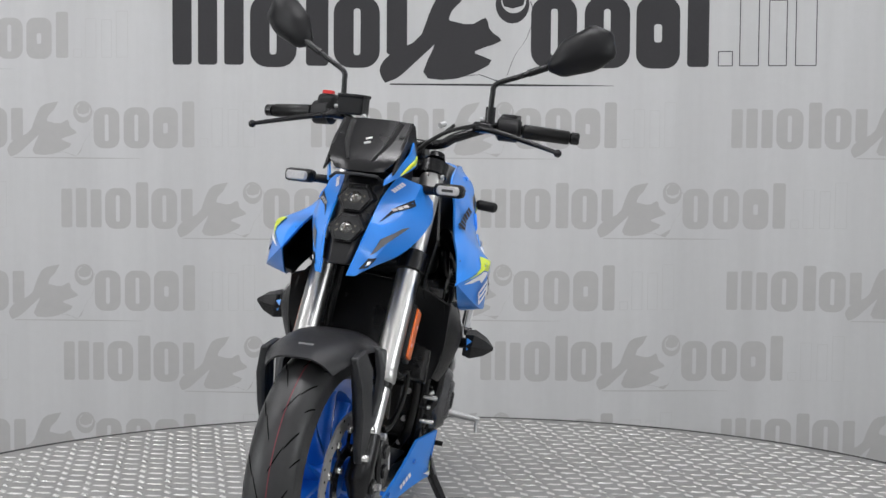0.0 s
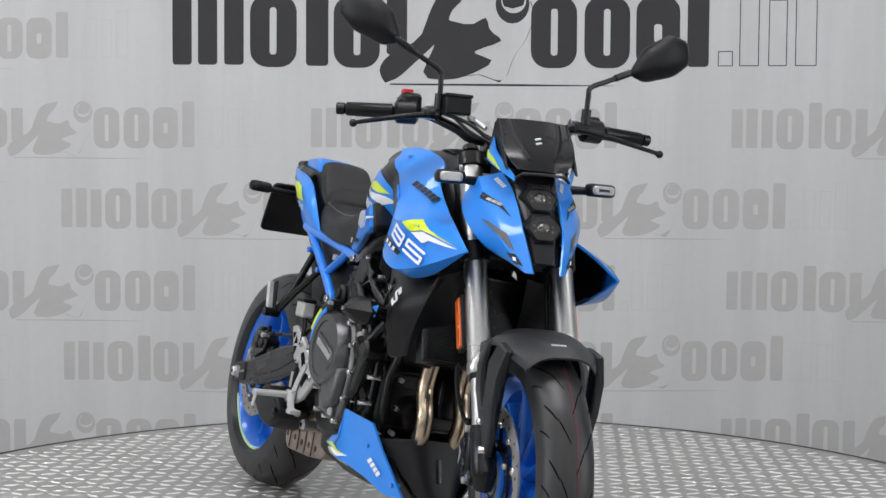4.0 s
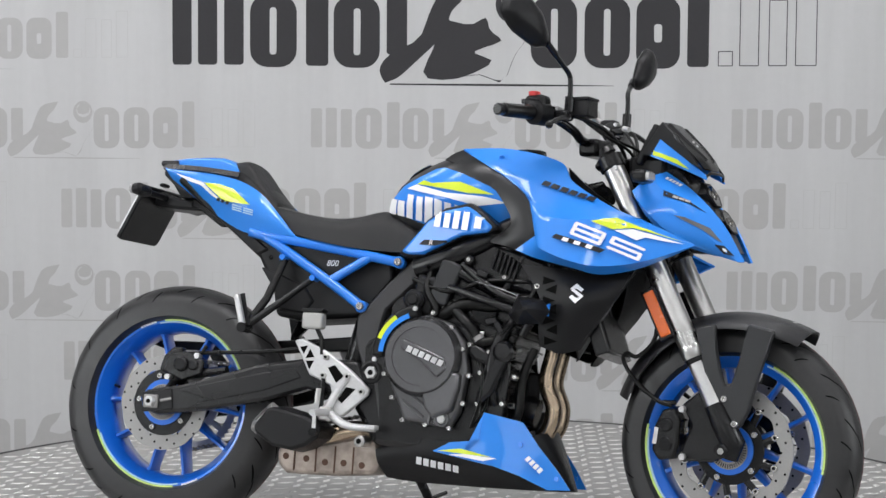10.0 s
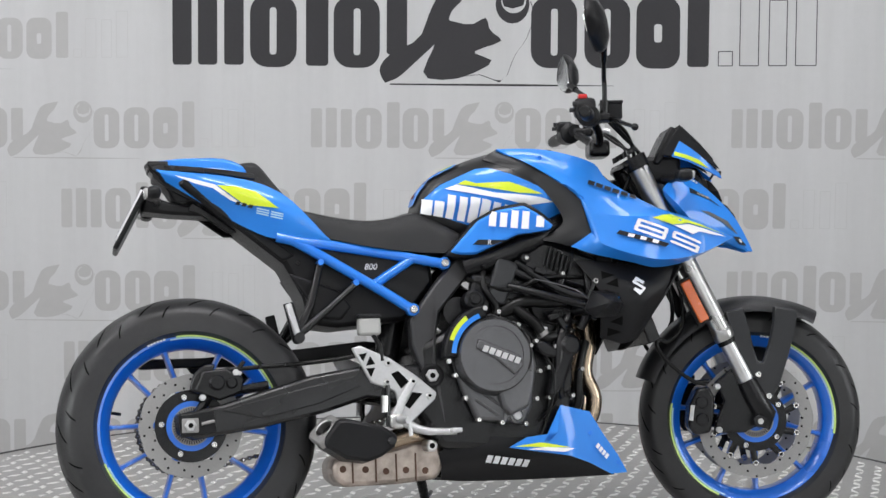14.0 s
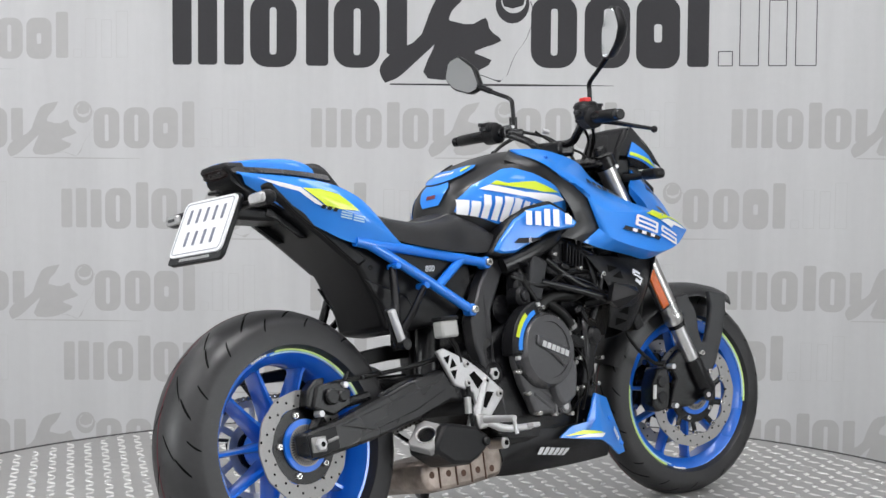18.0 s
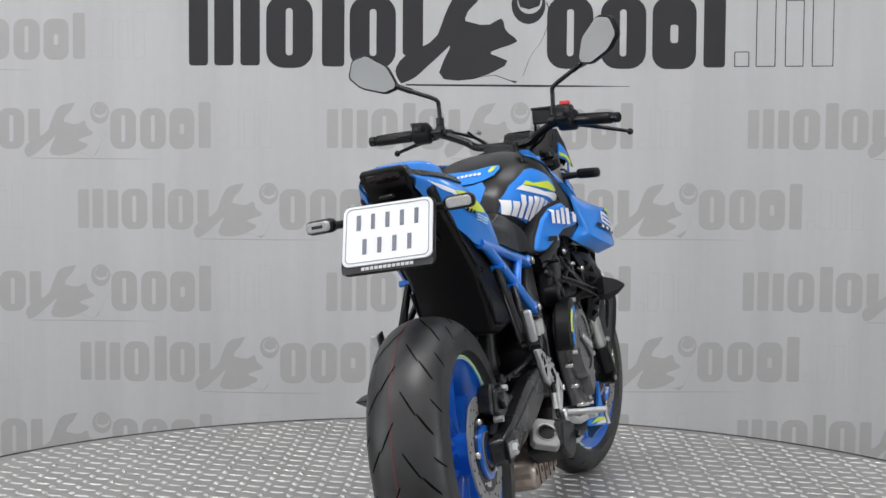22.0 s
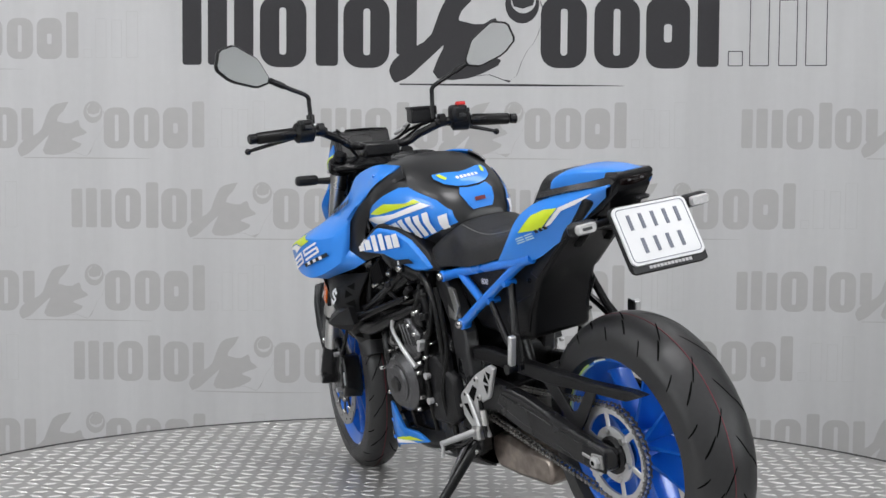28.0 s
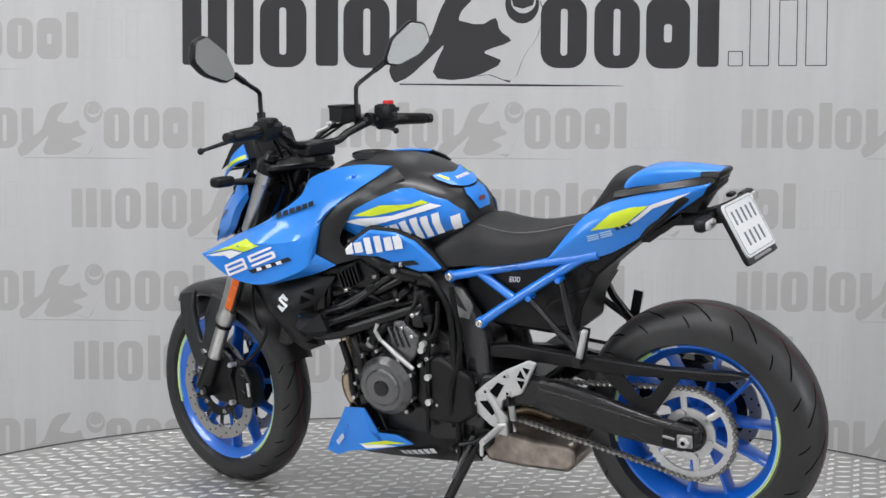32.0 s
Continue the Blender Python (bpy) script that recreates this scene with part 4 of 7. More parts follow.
for s in BOTH:
    sh = fixed("radiator_shroud", patch(pair(SHROUD, s), 30, 25, 0.006, False), BLUE, "glossy blue pointed radiator shroud", None, 28)
    for v in sh.data.vertices:
        hit, _, _, _ = tank_tree.ray_cast(Vector((v.co.x, s * 0.8, v.co.z)), Vector((0, -s, 0)))
        if hit is not None and v.co.z > 0.84 and hit.y * s > v.co.y * s - 0.006:
            v.co.y = hit.y + s * 0.007
    part("shroud_liner", patch(pair(LINER, s), 24, 17, 0.003, False), PLASTIC, sh, "black inner shroud liner", 24)
    tr = tree_of(sh)
    film("shroud_stripe", [(0.483, 0.800), (0.541, 0.811), (0.598, 0.789), (0.700, 0.759), (0.630, 0.776), (0.584, 0.786), (0.536, 0.781)], tr, s, YELLOW, "acid yellow stripe", sh, 0.0018)
    film("shroud_stripe", [(0.541, 0.779), (0.584, 0.783), (0.631, 0.772), (0.700, 0.755), (0.660, 0.758), (0.612, 0.765), (0.593, 0.757)], tr, s, WHITE, "white stripe", sh, 0.0018)
    # two white blocks of three bars each, one closed on both sides and one open
    for k in (0, 1):
        ox, oz = 0.432 + 0.091 * k, 0.769 - 0.033 * k
        ring_ = k == (0 if s < 0 else 1)

        def at(u, v):
            return (ox + 0.078 * u + 0.015 * v, oz - 0.029 * u + 0.030 * v)
        for v0, v1, u0, u1 in ((0.0, 0.20, 0.06, 0.94), (0.40, 0.60, 0.06, 0.94), (0.80, 1.0, 0.06, 0.94)):
            film_bars("shroud_lettering", [[at(u0 - 0.06, v0 + 0.07), at(u0, v0), at(u1, v0), at(u1 + 0.06, v0 + 0.07), at(u1 + 0.06, v1 - 0.07), at(u1, v1), at(u0, v1), at(u0 - 0.06, v1 - 0.07)]], tr, s, WHITE, "white rounded block mark", sh, 0.0027)
        for u0, v0, v1 in ((0.0, 0.18, 0.42), (0.0, 0.58, 0.82), (0.88, 0.18, 0.42), (0.88, 0.58, 0.82)):
            if ring_ or ((u0 > 0.5) == (v0 < 0.5)) == (s < 0):
                film_bars("shroud_lettering", [[at(u0, v0), at(u0 + 0.12, v0), at(u0 + 0.12, v1), at(u0, v1)]], tr, s, WHITE, "white rounded block mark", sh, 0.0025)
    film("shroud_badge", [(0.389, 0.760), (0.399, 0.769), (0.523, 0.731), (0.510, 0.723)], tr, s, BLACK_FILM, "small black badge", sh, 0.0030)
    film_bars("shroud_badge_mark", bars(0.415, 0.752, 0.505, 0.727, 0.009, 3, 0.5), tr, s, WHITE, "tiny white marks", sh, 0.0042)
    film_bars("shroud_name", bars(0.340, 0.897, 0.475, 0.855, 0.013, 6, 0.22), tr, s, BLACK_FILM, "row of black block marks", sh)
    part("screw", bolt((0.228, 0, 0.972), 0.006, s * 0.120, s * 0.146, 8), BLUE_TUBE, sh)
# black tank side between the blue flank and the shroud
SIDE = [[(0.078, -0.135, 0.968), (0.150, -0.160, 0.937), (0.222, -0.174, 0.886), (0.270, -0.182, 0.812), (0.252, -0.180, 0.780), (0.212, -0.170, 0.757)],
        [(0.098, -0.127, 0.985), (0.173, -0.156, 0.948), (0.244, -0.177, 0.900), (0.294, -0.189, 0.843), (0.300, -0.194, 0.776), (0.252, -0.182, 0.747)],
        [(0.124, -0.112, 1.000), (0.200, -0.145, 0.960), (0.268, -0.172, 0.915), (0.320, -0.188, 0.872), (0.347, -0.198, 0.770), (0.294, -0.184, 0.736)]]
for s in BOTH:
    tank_side = part("tank_side", patch(pair(SIDE, s), 24, 9, 0.004), TANK_BLACK, tank, "satin black tank side panel", 40)
    for v in tank_side.data.vertices:
        hit, _, _, _ = tank_tree.ray_cast(Vector((v.co.x, s * 0.8, v.co.z)), Vector((0, -s, 0)))
        v.co.y -= s * 0.004
        if hit is not None and hit.y * s > v.co.y * s - 0.002:
            v.co.y = hit.y + s * 0.002
# black infill between shroud and tank, and radiator side covers
for s in BOTH:
    fixed("shroud_inner", patch(pair([[(0.39, -0.10, 0.955), (0.45, -0.11, 0.90), (0.55, -0.13, 0.83)], [(0.42, -0.09, 0.80), (0.48, -0.10, 0.76), (0.56, -0.12, 0.72)], [(0.42, -0.12, 0.70), (0.48, -0.13, 0.69), (0.55, -0.14, 0.68)]], s), 8, 8, 0.006), PLASTIC, "black inner shroud panel", None, 40)
    cov = fixed("radiator_cover", patch(pair([[(0.30, -0.172, 0.702), (0.40, -0.180, 0.694), (0.50, -0.180, 0.682), (0.582, -0.172, 0.688)],
                                              [(0.355, -0.19, 0.62), (0.42, -0.215, 0.62), (0.48, -0.215, 0.62), (0.535, -0.185, 0.615)],
                                              [(0.355, -0.185, 0.55), (0.40, -0.205, 0.55), (0.44, -0.205, 0.548), (0.488, -0.18, 0.545)],
                                              [(0.356, -0.172, 0.505), (0.385, -0.182, 0.495), (0.412, -0.183, 0.488), (0.458, -0.168, 0.500)]], s), 14, 14, 0.005), PLASTIC, "matt black radiator side cover", None, 40)
    part("front_facet", patch(pair([[(0.582, -0.188, 0.692), (0.530, -0.188, 0.612), (0.468, -0.182, 0.534), (0.447, -0.168, 0.498)],
                                    [(0.560, -0.125, 0.715), (0.515, -0.125, 0.612), (0.462, -0.125, 0.525), (0.440, -0.120, 0.480)],
                                    [(0.520, -0.080, 0.725), (0.500, -0.085, 0.612), (0.455, -0.090, 0.520), (0.430, -0.090, 0.478)]], s), 12, 7, 0.005), PLASTIC, cov, "black inward front of the cover", 40)
    tr = tree_of(cov)
    for e_ in ([(0.434, 0.640), (0.448, 0.654), (0.468, 0.640), (0.462, 0.634), (0.450, 0.641)], [(0.434, 0.620), (0.440, 0.626), (0.452, 0.619), (0.468, 0.624), (0.450, 0.606)], [(0.436, 0.638), (0.442, 0.642), (0.468, 0.625), (0.461, 0.620)]):
        film("cover_emblem", e_ if s < 0 else [(0.902 - x, z) for x, z in e_], tr, s, WHITE, "small white angular emblem", cov)
    tri_bm = bmesh.new()
    for i in range(7):
        zz = 0.672 - i * 0.024
        xx = 0.362 + 0.010 * (i / 6)
        tri_ = [(xx, zz), (xx + 0.034, zz - 0.012), (xx, zz - 0.021)] if i % 2 == 0 else [(xx + 0.036, zz + 0.004), (xx + 0.036, zz - 0.020), (xx + 0.006, zz - 0.010)]
        film_bm(tri_, tr, s, 0.0012, 0.03, tri_bm)
    part("cover_cutout", tri_bm, GROOVE, cov, "dark triangular cut-outs", 30)
# radiator
rad = fixed("radiator", box((0.470, 0, 0.60), (0.035, 0.32, 0.23), m=Matrix.Rotation(radians(-20), 4, "Y")), ENGINE_DARK, "black finned radiator", None, 30, 0.004)
bm = bmesh.new()
for i in range(46):
    zz = -0.105 + i * 0.21 / 45
    p = Matrix.Rotation(radians(-20), 4, "Y") @ Vector((0.02, 0, zz))
    box((0.470 + p.x, 0, 0.60 + p.z), (0.006, 0.29, 0.0016), bm, Matrix.Rotation(radians(-20), 4, "Y"))
tagged(part("radiator_fin", bm, SATIN, rad, "fine dark cooling fins", 0), kind="stuff")

# ---- seat, tail ----
SEATS = [(-0.415, 0.862, 0.085, 0.80), (-0.36, 0.846, 0.108, 0.782), (-0.29, 0.830, 0.122, 0.762), (-0.217, 0.822, 0.128, 0.747), (-0.155, 0.830, 0.126, 0.738), (-0.10, 0.846, 0.116, 0.734), (-0.065, 0.838, 0.115, 0.732), (-0.02, 0.815, 0.125, 0.731), (0.018, 0.79, 0.12, 0.745)]


def loft(rows_, n, expo=0.5, segs=22):
    """A cushion-like body: rows of (x, top, half width, bottom)."""
    cs = [spline([(t[0], t[k], 0) for t in rows_], n) for k in (1, 2, 3)]
    rings = []
    for i in range(n):
        x, top, hw, bot = cs[0][i].x, cs[0][i].y, cs[1][i].y, cs[2][i].y
        r = []
        for j in range(segs):
            a = math.pi * j / (segs - 1)
            r.append((x, -hw * math.copysign(abs(math.cos(a)) ** 0.7, math.cos(a)), bot + (top - bot) * math.sin(a) ** expo))
        rings.append(r)
    return skin(rings)


seat = fixed("seat", loft(SEATS, 30, 0.42), SEAT, "black vinyl rider seat with pale stitching", None, 60)
seam = spline([(-0.40, 0.866, 0), (-0.29, 0.838, 0), (-0.217, 0.829, 0), (-0.155, 0.836, 0), (-0.10, 0.851, 0)], 24)
for s in BOTH:
    st_tree = tree_of(seat)
    pts = []
    for p in seam:
        hit, nrm, _, _ = st_tree.find_nearest(Vector((p.x, s * 0.085, p.y)))
        pts.append(hit + Vector((0, s * 0.0006, 0.0012)))
    part("stitching", tube(pts, 0.0011, 5), GUARD_FILM, seat, "pale grey stitched seam", 60)
TAIL = [[(-0.740, -0.056, 0.955), (-0.62, -0.088, 0.938), (-0.514, -0.103, 0.917), (-0.455, -0.112, 0.894), (-0.404, -0.118, 0.858), (-0.324, -0.118, 0.772)],
        [(-0.730, -0.066, 0.944), (-0.61, -0.104, 0.902), (-0.52, -0.124, 0.872), (-0.45, -0.131, 0.846), (-0.39, -0.131, 0.812), (-0.312, -0.122, 0.760)],
        [(-0.715, -0.058, 0.922), (-0.60, -0.080, 0.846), (-0.53, -0.100, 0.803), (-0.47, -0.108, 0.775), (-0.40, -0.116, 0.762), (-0.302, -0.116, 0.747)]]
for s in BOTH:
    tl = fixed("tail_panel", patch(pair(TAIL, s), 28, 12, 0.005), BLUE, "glossy blue tail side panel", None, 35)
    tr = tree_of(tl)
    film("tail_stripe", [(-0.593, 0.904), (-0.546, 0.899), (-0.500, 0.885), (-0.446, 0.843), (-0.490, 0.849), (-0.527, 0.853), (-0.556, 0.876)], tr, s, YELLOW, "acid yellow stripe", tl)
    film("tail_stripe", [(-0.695, 0.934), (-0.641, 0.919), (-0.597, 0.905), (-0.558, 0.874), (-0.529, 0.852), (-0.562, 0.867), (-0.602, 0.897), (-0.645, 0.911)], tr, s, WHITE, "white stripe", tl)
    for k in (0, 1):
        film_bars("tail_lettering", stroke_bars(-0.500 + 0.034 * k, 0.832 - 0.009 * k, 0.033, 0.014, "three"), tr, s, PALE_FILM, "small pale bar", tl)
    film_bars("tail_lettering", bars(-0.550, 0.856, -0.506, 0.843, 0.008, 3, 0.35), tr, s, BLACK_FILM, "small black block marks", tl)
tail = fixed("tail_body", loft([(-0.745, 0.964, 0.046, 0.935), (-0.70, 0.972, 0.054, 0.90), (-0.60, 0.966, 0.070, 0.85), (-0.50, 0.955, 0.086, 0.80), (-0.43, 0.90, 0.092, 0.79), (-0.39, 0.86, 0.088, 0.78)], 20, 0.3), PLASTIC, "black tail centre section", None, 50)
fixed("pillion_pad", loft([(-0.56, 0.965, 0.05, 0.945), (-0.52, 0.974, 0.066, 0.93), (-0.487, 0.971, 0.072, 0.92), (-0.45, 0.925, 0.078, 0.88), (-0.41, 0.874, 0.082, 0.85)], 16, 0.3), SEAT, "black stepped pillion cover", None, 40)
fixed("tail_top_cover", loft([(-0.752, 0.978, 0.030, 0.966), (-0.70, 0.983, 0.044, 0.958), (-0.66, 0.986, 0.052, 0.952), (-0.575, 0.985, 0.066, 0.945), (-0.53, 0.968, 0.072, 0.94), (-0.515, 0.948, 0.07, 0.93)], 14, 0.25), BLUE, "glossy blue pillion seat cover", None, 40)
for s in BOTH:
    fixed("tail_edge", patch(pair([[(-0.750, -0.048, 0.967), (-0.62, -0.080, 0.953), (-0.500, -0.096, 0.936)], [(-0.745, -0.058, 0.951), (-0.62, -0.093, 0.940), (-0.500, -0.106, 0.921)]], s), 12, 4, 0.006), FRAME_GREY, "glossy black edge strip between tail panels", None, 40)
rear_face = [(-0.756, 0.976, 0.046), (-0.758, 0.966, 0.053), (-0.735, 0.940, 0.054), (-0.712, 0.905, 0.050), (-0.690, 0.872, 0.046)]
tl_ob = fixed("tail_light", skin([[(x, -w, z), (x - 0.006, 0, z), (x, w, z), (x + 0.05, w, z), (x + 0.05, -w, z)] for x, z, w in rear_face]), PLASTIC, "black tail end with smoked light", None, 30, 0.004)
part("light_lens", skin([[(x - 0.010, -w * 0.8, z), (x - 0.014, 0, z), (x - 0.010, w * 0.8, z), (x + 0.01, w * 0.8, z), (x + 0.01, -w * 0.8, z)] for x, z, w in ((-0.748, 0.964, 0.050), (-0.742, 0.952, 0.050), (-0.730, 0.940, 0.046))]), SMOKE, tl_ob, "smoked tail light lens", 30, 0.003)
for yy in (-0.018, 0.0, 0.018):
    part("light_cell", box((-0.752, yy, 0.955), (0.010, 0.012, 0.008)), GLOSSY, tl_ob, "", 0, 0.002)
# underseat panel
UNDER = [(-0.69, 0.915), (-0.60, 0.842), (-0.534, 0.793), (-0.431, 0.711), (-0.385, 0.627), (-0.371, 0.56), (-0.30, 0.55), (-0.128, 0.565), (-0.05, 0.66), (-0.06, 0.735), (-0.30, 0.765), (-0.45, 0.80), (-0.55, 0.85), (-0.66, 0.935)]
fixed("underseat_panel", slab(UNDER, -0.088, 0.088), PLASTIC, "matt black underseat panel", None, 30, 0.012)
for s in BOTH:
    relief = fixed("underseat_relief", slab([(-0.425, 0.690), (-0.350, 0.664), (-0.290, 0.640), (-0.262, 0.600), (-0.290, 0.566), (-0.362, 0.574), (-0.380, 0.625)], s * 0.086, s * 0.094, taper=0.10), PLASTIC, "smooth raised black splash panel", None, 30, 0.004)
    part("panel_screw", bolt((-0.395, 0, 0.712), 0.006, s * 0.084, s * 0.092), SATIN, relief)
    part("upper_panel", slab([(-0.640, 0.885), (-0.560, 0.838), (-0.470, 0.782), (-0.400, 0.730), (-0.430, 0.715), (-0.530, 0.795), (-0.600, 0.845)], s * 0.086, s * 0.0925, taper=0.06), PLASTIC, relief, "", 30, 0.003)
    cover = fixed("frame_infill", slab([(-0.35, 0.745), (-0.215, 0.66), (-0.125, 0.715), (-0.15, 0.73)], s * 0.088, s * 0.104), PLASTIC, "black infill with tiny marks", None, 30, 0.003)
    lettering("800", 0.016, (-0.232 if s < 0 else -0.192, s * 0.1052, 0.692), s, WHITE, cover)

# ---- subframe and frame ----
for s in BOTH:
    sub = fixed("subframe_rail", tube([(-0.45, s * 0.108, 0.775), (-0.39, s * 0.112, 0.762), (-0.33, s * 0.112, 0.755), (-0.157, s * 0.112, 0.727), (-0.075, s * 0.114, 0.712), (-0.03, s * 0.116, 0.704)], 0.0128, 12, 24), BLUE_TUBE, "blue tubular rear subframe", None, 60)
    part("lower_rail", tube([(-0.44, s * 0.105, 0.778), (-0.385, s * 0.112, 0.752), (-0.212, s * 0.124, 0.648), (-0.118, s * 0.132, 0.587)], 0.0128, 12, 20), BLUE_TUBE, sub, "", 60)
    part("brace", tube([(-0.215, s * 0.122, 0.650), (-0.112, s * 0.113, 0.716)], 0.012, 12), BLUE_TUBE, sub, "", 60)
    for bx, bz, by in ((-0.03, 0.704, 0.116), (-0.118, 0.587, 0.132)):
        part("lug", disc((bx, 0, bz), 0.0155, s * (by - 0.014), s * (by + 0.012), 18, chamfer=0.003), BLUE_TUBE, sub, "", 40)
        part("bolt", bolt((bx, 0, bz), 0.0105, s * (by + 0.008), s * (by + 0.021), 10), BOLT, sub, "", 30)
    for bx, bz in ((-0.345, 0.727), (-0.258, 0.675)):
        part("stub", disc((bx, 0, bz - 0.018), 0.008, s * 0.10, s * 0.135, 8), BLUE_TUBE, sub, "", 40)
    # frame side plate, from the seat down past the swingarm pivot
    FR_ = [(-0.014, 0.700), (-0.060, 0.648), (-0.126, 0.562), (-0.126, 0.50), (-0.108, 0.45), (-0.094, 0.36), (-0.086, 0.295), (-0.040, 0.295), (-0.046, 0.36), (-0.060, 0.46), (-0.062, 0.52), (-0.050, 0.58), (0.005, 0.64), (0.050, 0.69), (0.055, 0.72), (0.02, 0.735)]
    if s > 0:
        FR_ = FR_[:3] + [(-0.130, 0.50), (-0.130, 0.42), (-0.112, 0.33), (-0.096, 0.288)] + FR_[7:]
    fp = fixed("frame_plate", slab(FR_, s * 0.100, s * 0.142), PLATE_GREY, "dark grey frame side plate with pivot bolt", None, 30, 0.007)
    for v in fp.data.vertices:
        v.co.y -= s * 0.26 * max(0, min(v.co.z - 0.56, 0.12))
    part("pivot_boss", lathe([(0.030, s * 0.138), (0.030, s * 0.144), (0.024, s * 0.146), (0.018, s * 0.143), (0.010, s * 0.143)], (-0.077, 0, 0.422), 30), PLASTIC, fp, "black pivot boss", 40)
    part("pivot_bolt", disc((-0.077, 0, 0.422), 0.017, s * 0.14, s * 0.150, 6, chamfer=0.003), ALU, fp, "", 30)
    part("pivot_hole", disc((-0.077, 0, 0.422), 0.007, s * 0.149, s * 0.1515, 12), GROOVE, fp, "", 30)
    fixed("frame_spar", tube([(0.02, s * 0.13, 0.69), (0.14, s * 0.155, 0.73), (0.27, s * 0.14, 0.80), (0.40, s * 0.08, 0.88), (0.47, s * 0.035, 0.91)], 0.026, 12, 16, flat=0.7), SATIN, "black steel frame spar", None, 60)
    fixed("frame_tube", tube([(0.10, s * 0.15, 0.70), (0.18, s * 0.155, 0.66), (0.28, s * 0.15, 0.61), (0.36, s * 0.14, 0.56)], 0.014, 10, 10), SATIN, "", None, 60)
    fixed("frame_tube", tube([(0.25, s * 0.148, 0.62), (0.29, s * 0.145, 0.70), (0.34, s * 0.13, 0.80)], 0.014, 10, 10), SATIN, "", None, 60)
    fixed("engine_hanger", tube([(0.33, s * 0.15, 0.70), (0.34, s * 0.16, 0.60), (0.31, s * 0.155, 0.53)], 0.012, 8, 8), SATIN, "", None, 60)
    # rear peg arms and pegs
    pa = fixed("rear_peg_arm", tube([(-0.345, s * 0.112, 0.705), (-0.375, s * 0.14, 0.60), (-0.415, s * 0.165, 0.525)], [0.010, 0.012], 8), SATIN, "black bracket with folding rear peg", None, 60)
    part("arm_stay", tube([(-0.258, s * 0.125, 0.655), (-0.34, s * 0.15, 0.585), (-0.415, s * 0.165, 0.525)], [0.008, 0.011], 8), SATIN, pa, "", 60)
    part("foot_peg", turned(box((0, 0, 0), (0.015, 0.018, 0.086)), pose(-0.426, s * 0.190, 0.560, 0, -16, 0)), ALU, pa, "folded aluminium foot peg", 30, 0.004)
    part("peg_back", turned(box((0, 0, 0), (0.026, 0.006, 0.096)), pose(-0.424, s * 0.176, 0.558, 0, -13, 0)), PLASTIC, pa, "", 30, 0.002)
    part("peg_joint", disc((-0.413, 0, 0.518), 0.013, s * 0.16, s * 0.205, 12), SATIN, pa, "", 40)
    # side cover between seat and tank
    SC = [(-0.022, 0.728), (0.012, 0.765), (0.049, 0.806), (0.098, 0.832), (0.165, 0.842), (0.195, 0.823), (0.238, 0.787), (0.226, 0.774), (0.150, 0.767), (0.100, 0.745), (0.042, 0.720), (0.0, 0.720)]
    back = fixed("side_cover_frame", slab([((x - 0.1) * 1.09 + 0.1, (z - 0.785) * 1.14 + 0.787) for x, z in SC], s * 0.118, s * 0.176, taper=0.03), PLASTIC, "black edged side cover below the tank", None, 30, 0.008)
    for v in back.data.vertices:
        v.co.y += s * max(-0.035, min(0.035, 0.30 * (v.co.x - 0.12)))
    cov = part("side_cover", slab(SC, s * 0.15, s * 0.186, taper=0.04), BLUE, back, "glossy blue side cover", 30, 0.006)
    for v in cov.data.vertices:
        v.co.y += s * max(-0.035, min(0.035, 0.30 * (v.co.x - 0.12)))
    tr = tree_of(cov)
    for k, (x0, z0, h0) in enumerate(((0.074, 0.790, 0.036), (0.126, 0.783, 0.044), (0.178, 0.784, 0.028))):
        film_bars("cover_mark", stroke_bars(x0, z0, 0.050, h0, ("two", "two", "one")[k] if s < 0 else ("broad", "two", "broad")[k], -0.12), tr, s, WHITE, "bold white bar", back, 0.0042)
    film("cover_badge", [(0.035, 0.745), (0.05, 0.757), (0.115, 0.753), (0.10, 0.740)], tr, s, BLACK_FILM, "black badge with white mark", back, 0.0038)
    lettering("R", 0.013, (0.066 if s < 0 else 0.086, s * 0.1895, 0.742), s, WHITE, back)

# ---- engine ----
engine = new("engine")
engine.parent = bike
engine["label"] = "dark twin-cylinder engine with grey side covers"


def eng(name, bm, mat, label="", smooth=35, bevel=0.0):
    return part(name, bm, mat, engine, label, smooth, bevel)


eng("crankcase", slab([(-0.11, 0.50), (-0.12, 0.33), (-0.06, 0.24), (0.20, 0.22), (0.275, 0.30), (0.28, 0.46), (0.22, 0.53), (0.02, 0.56)], -0.142, 0.142), ENGINE_DARK, "black cast crankcase", 30, 0.02)
eng("cylinder_block", turned(box((0, 0, 0), (0.20, 0.29, 0.19)), pose(0.205, 0, 0.58, 0, 18, 0)), ENGINE_DARK, "black cylinder block", 30, 0.015)
eng("cylinder_head", turned(box((0, 0, 0), (0.23, 0.31, 0.11)), pose(0.25, 0, 0.70, 0, 18, 0)), ENGINE_DARK, "black cylinder head", 30, 0.02)
eng("airbox", box((0.19, 0, 0.765), (0.30, 0.24, 0.09)), PLASTIC, "black airbox under the tank", 30, 0.02)
for i in range(4):
    z = 0.535 + i * 0.022
    eng("cooling_rib", turned(box((0, 0, 0), (0.205, 0.302, 0.006)), pose(0.195 + i * 0.007, 0, z, 0, 18, 0)), ENGINE_DARK, "", 0, 0.002)
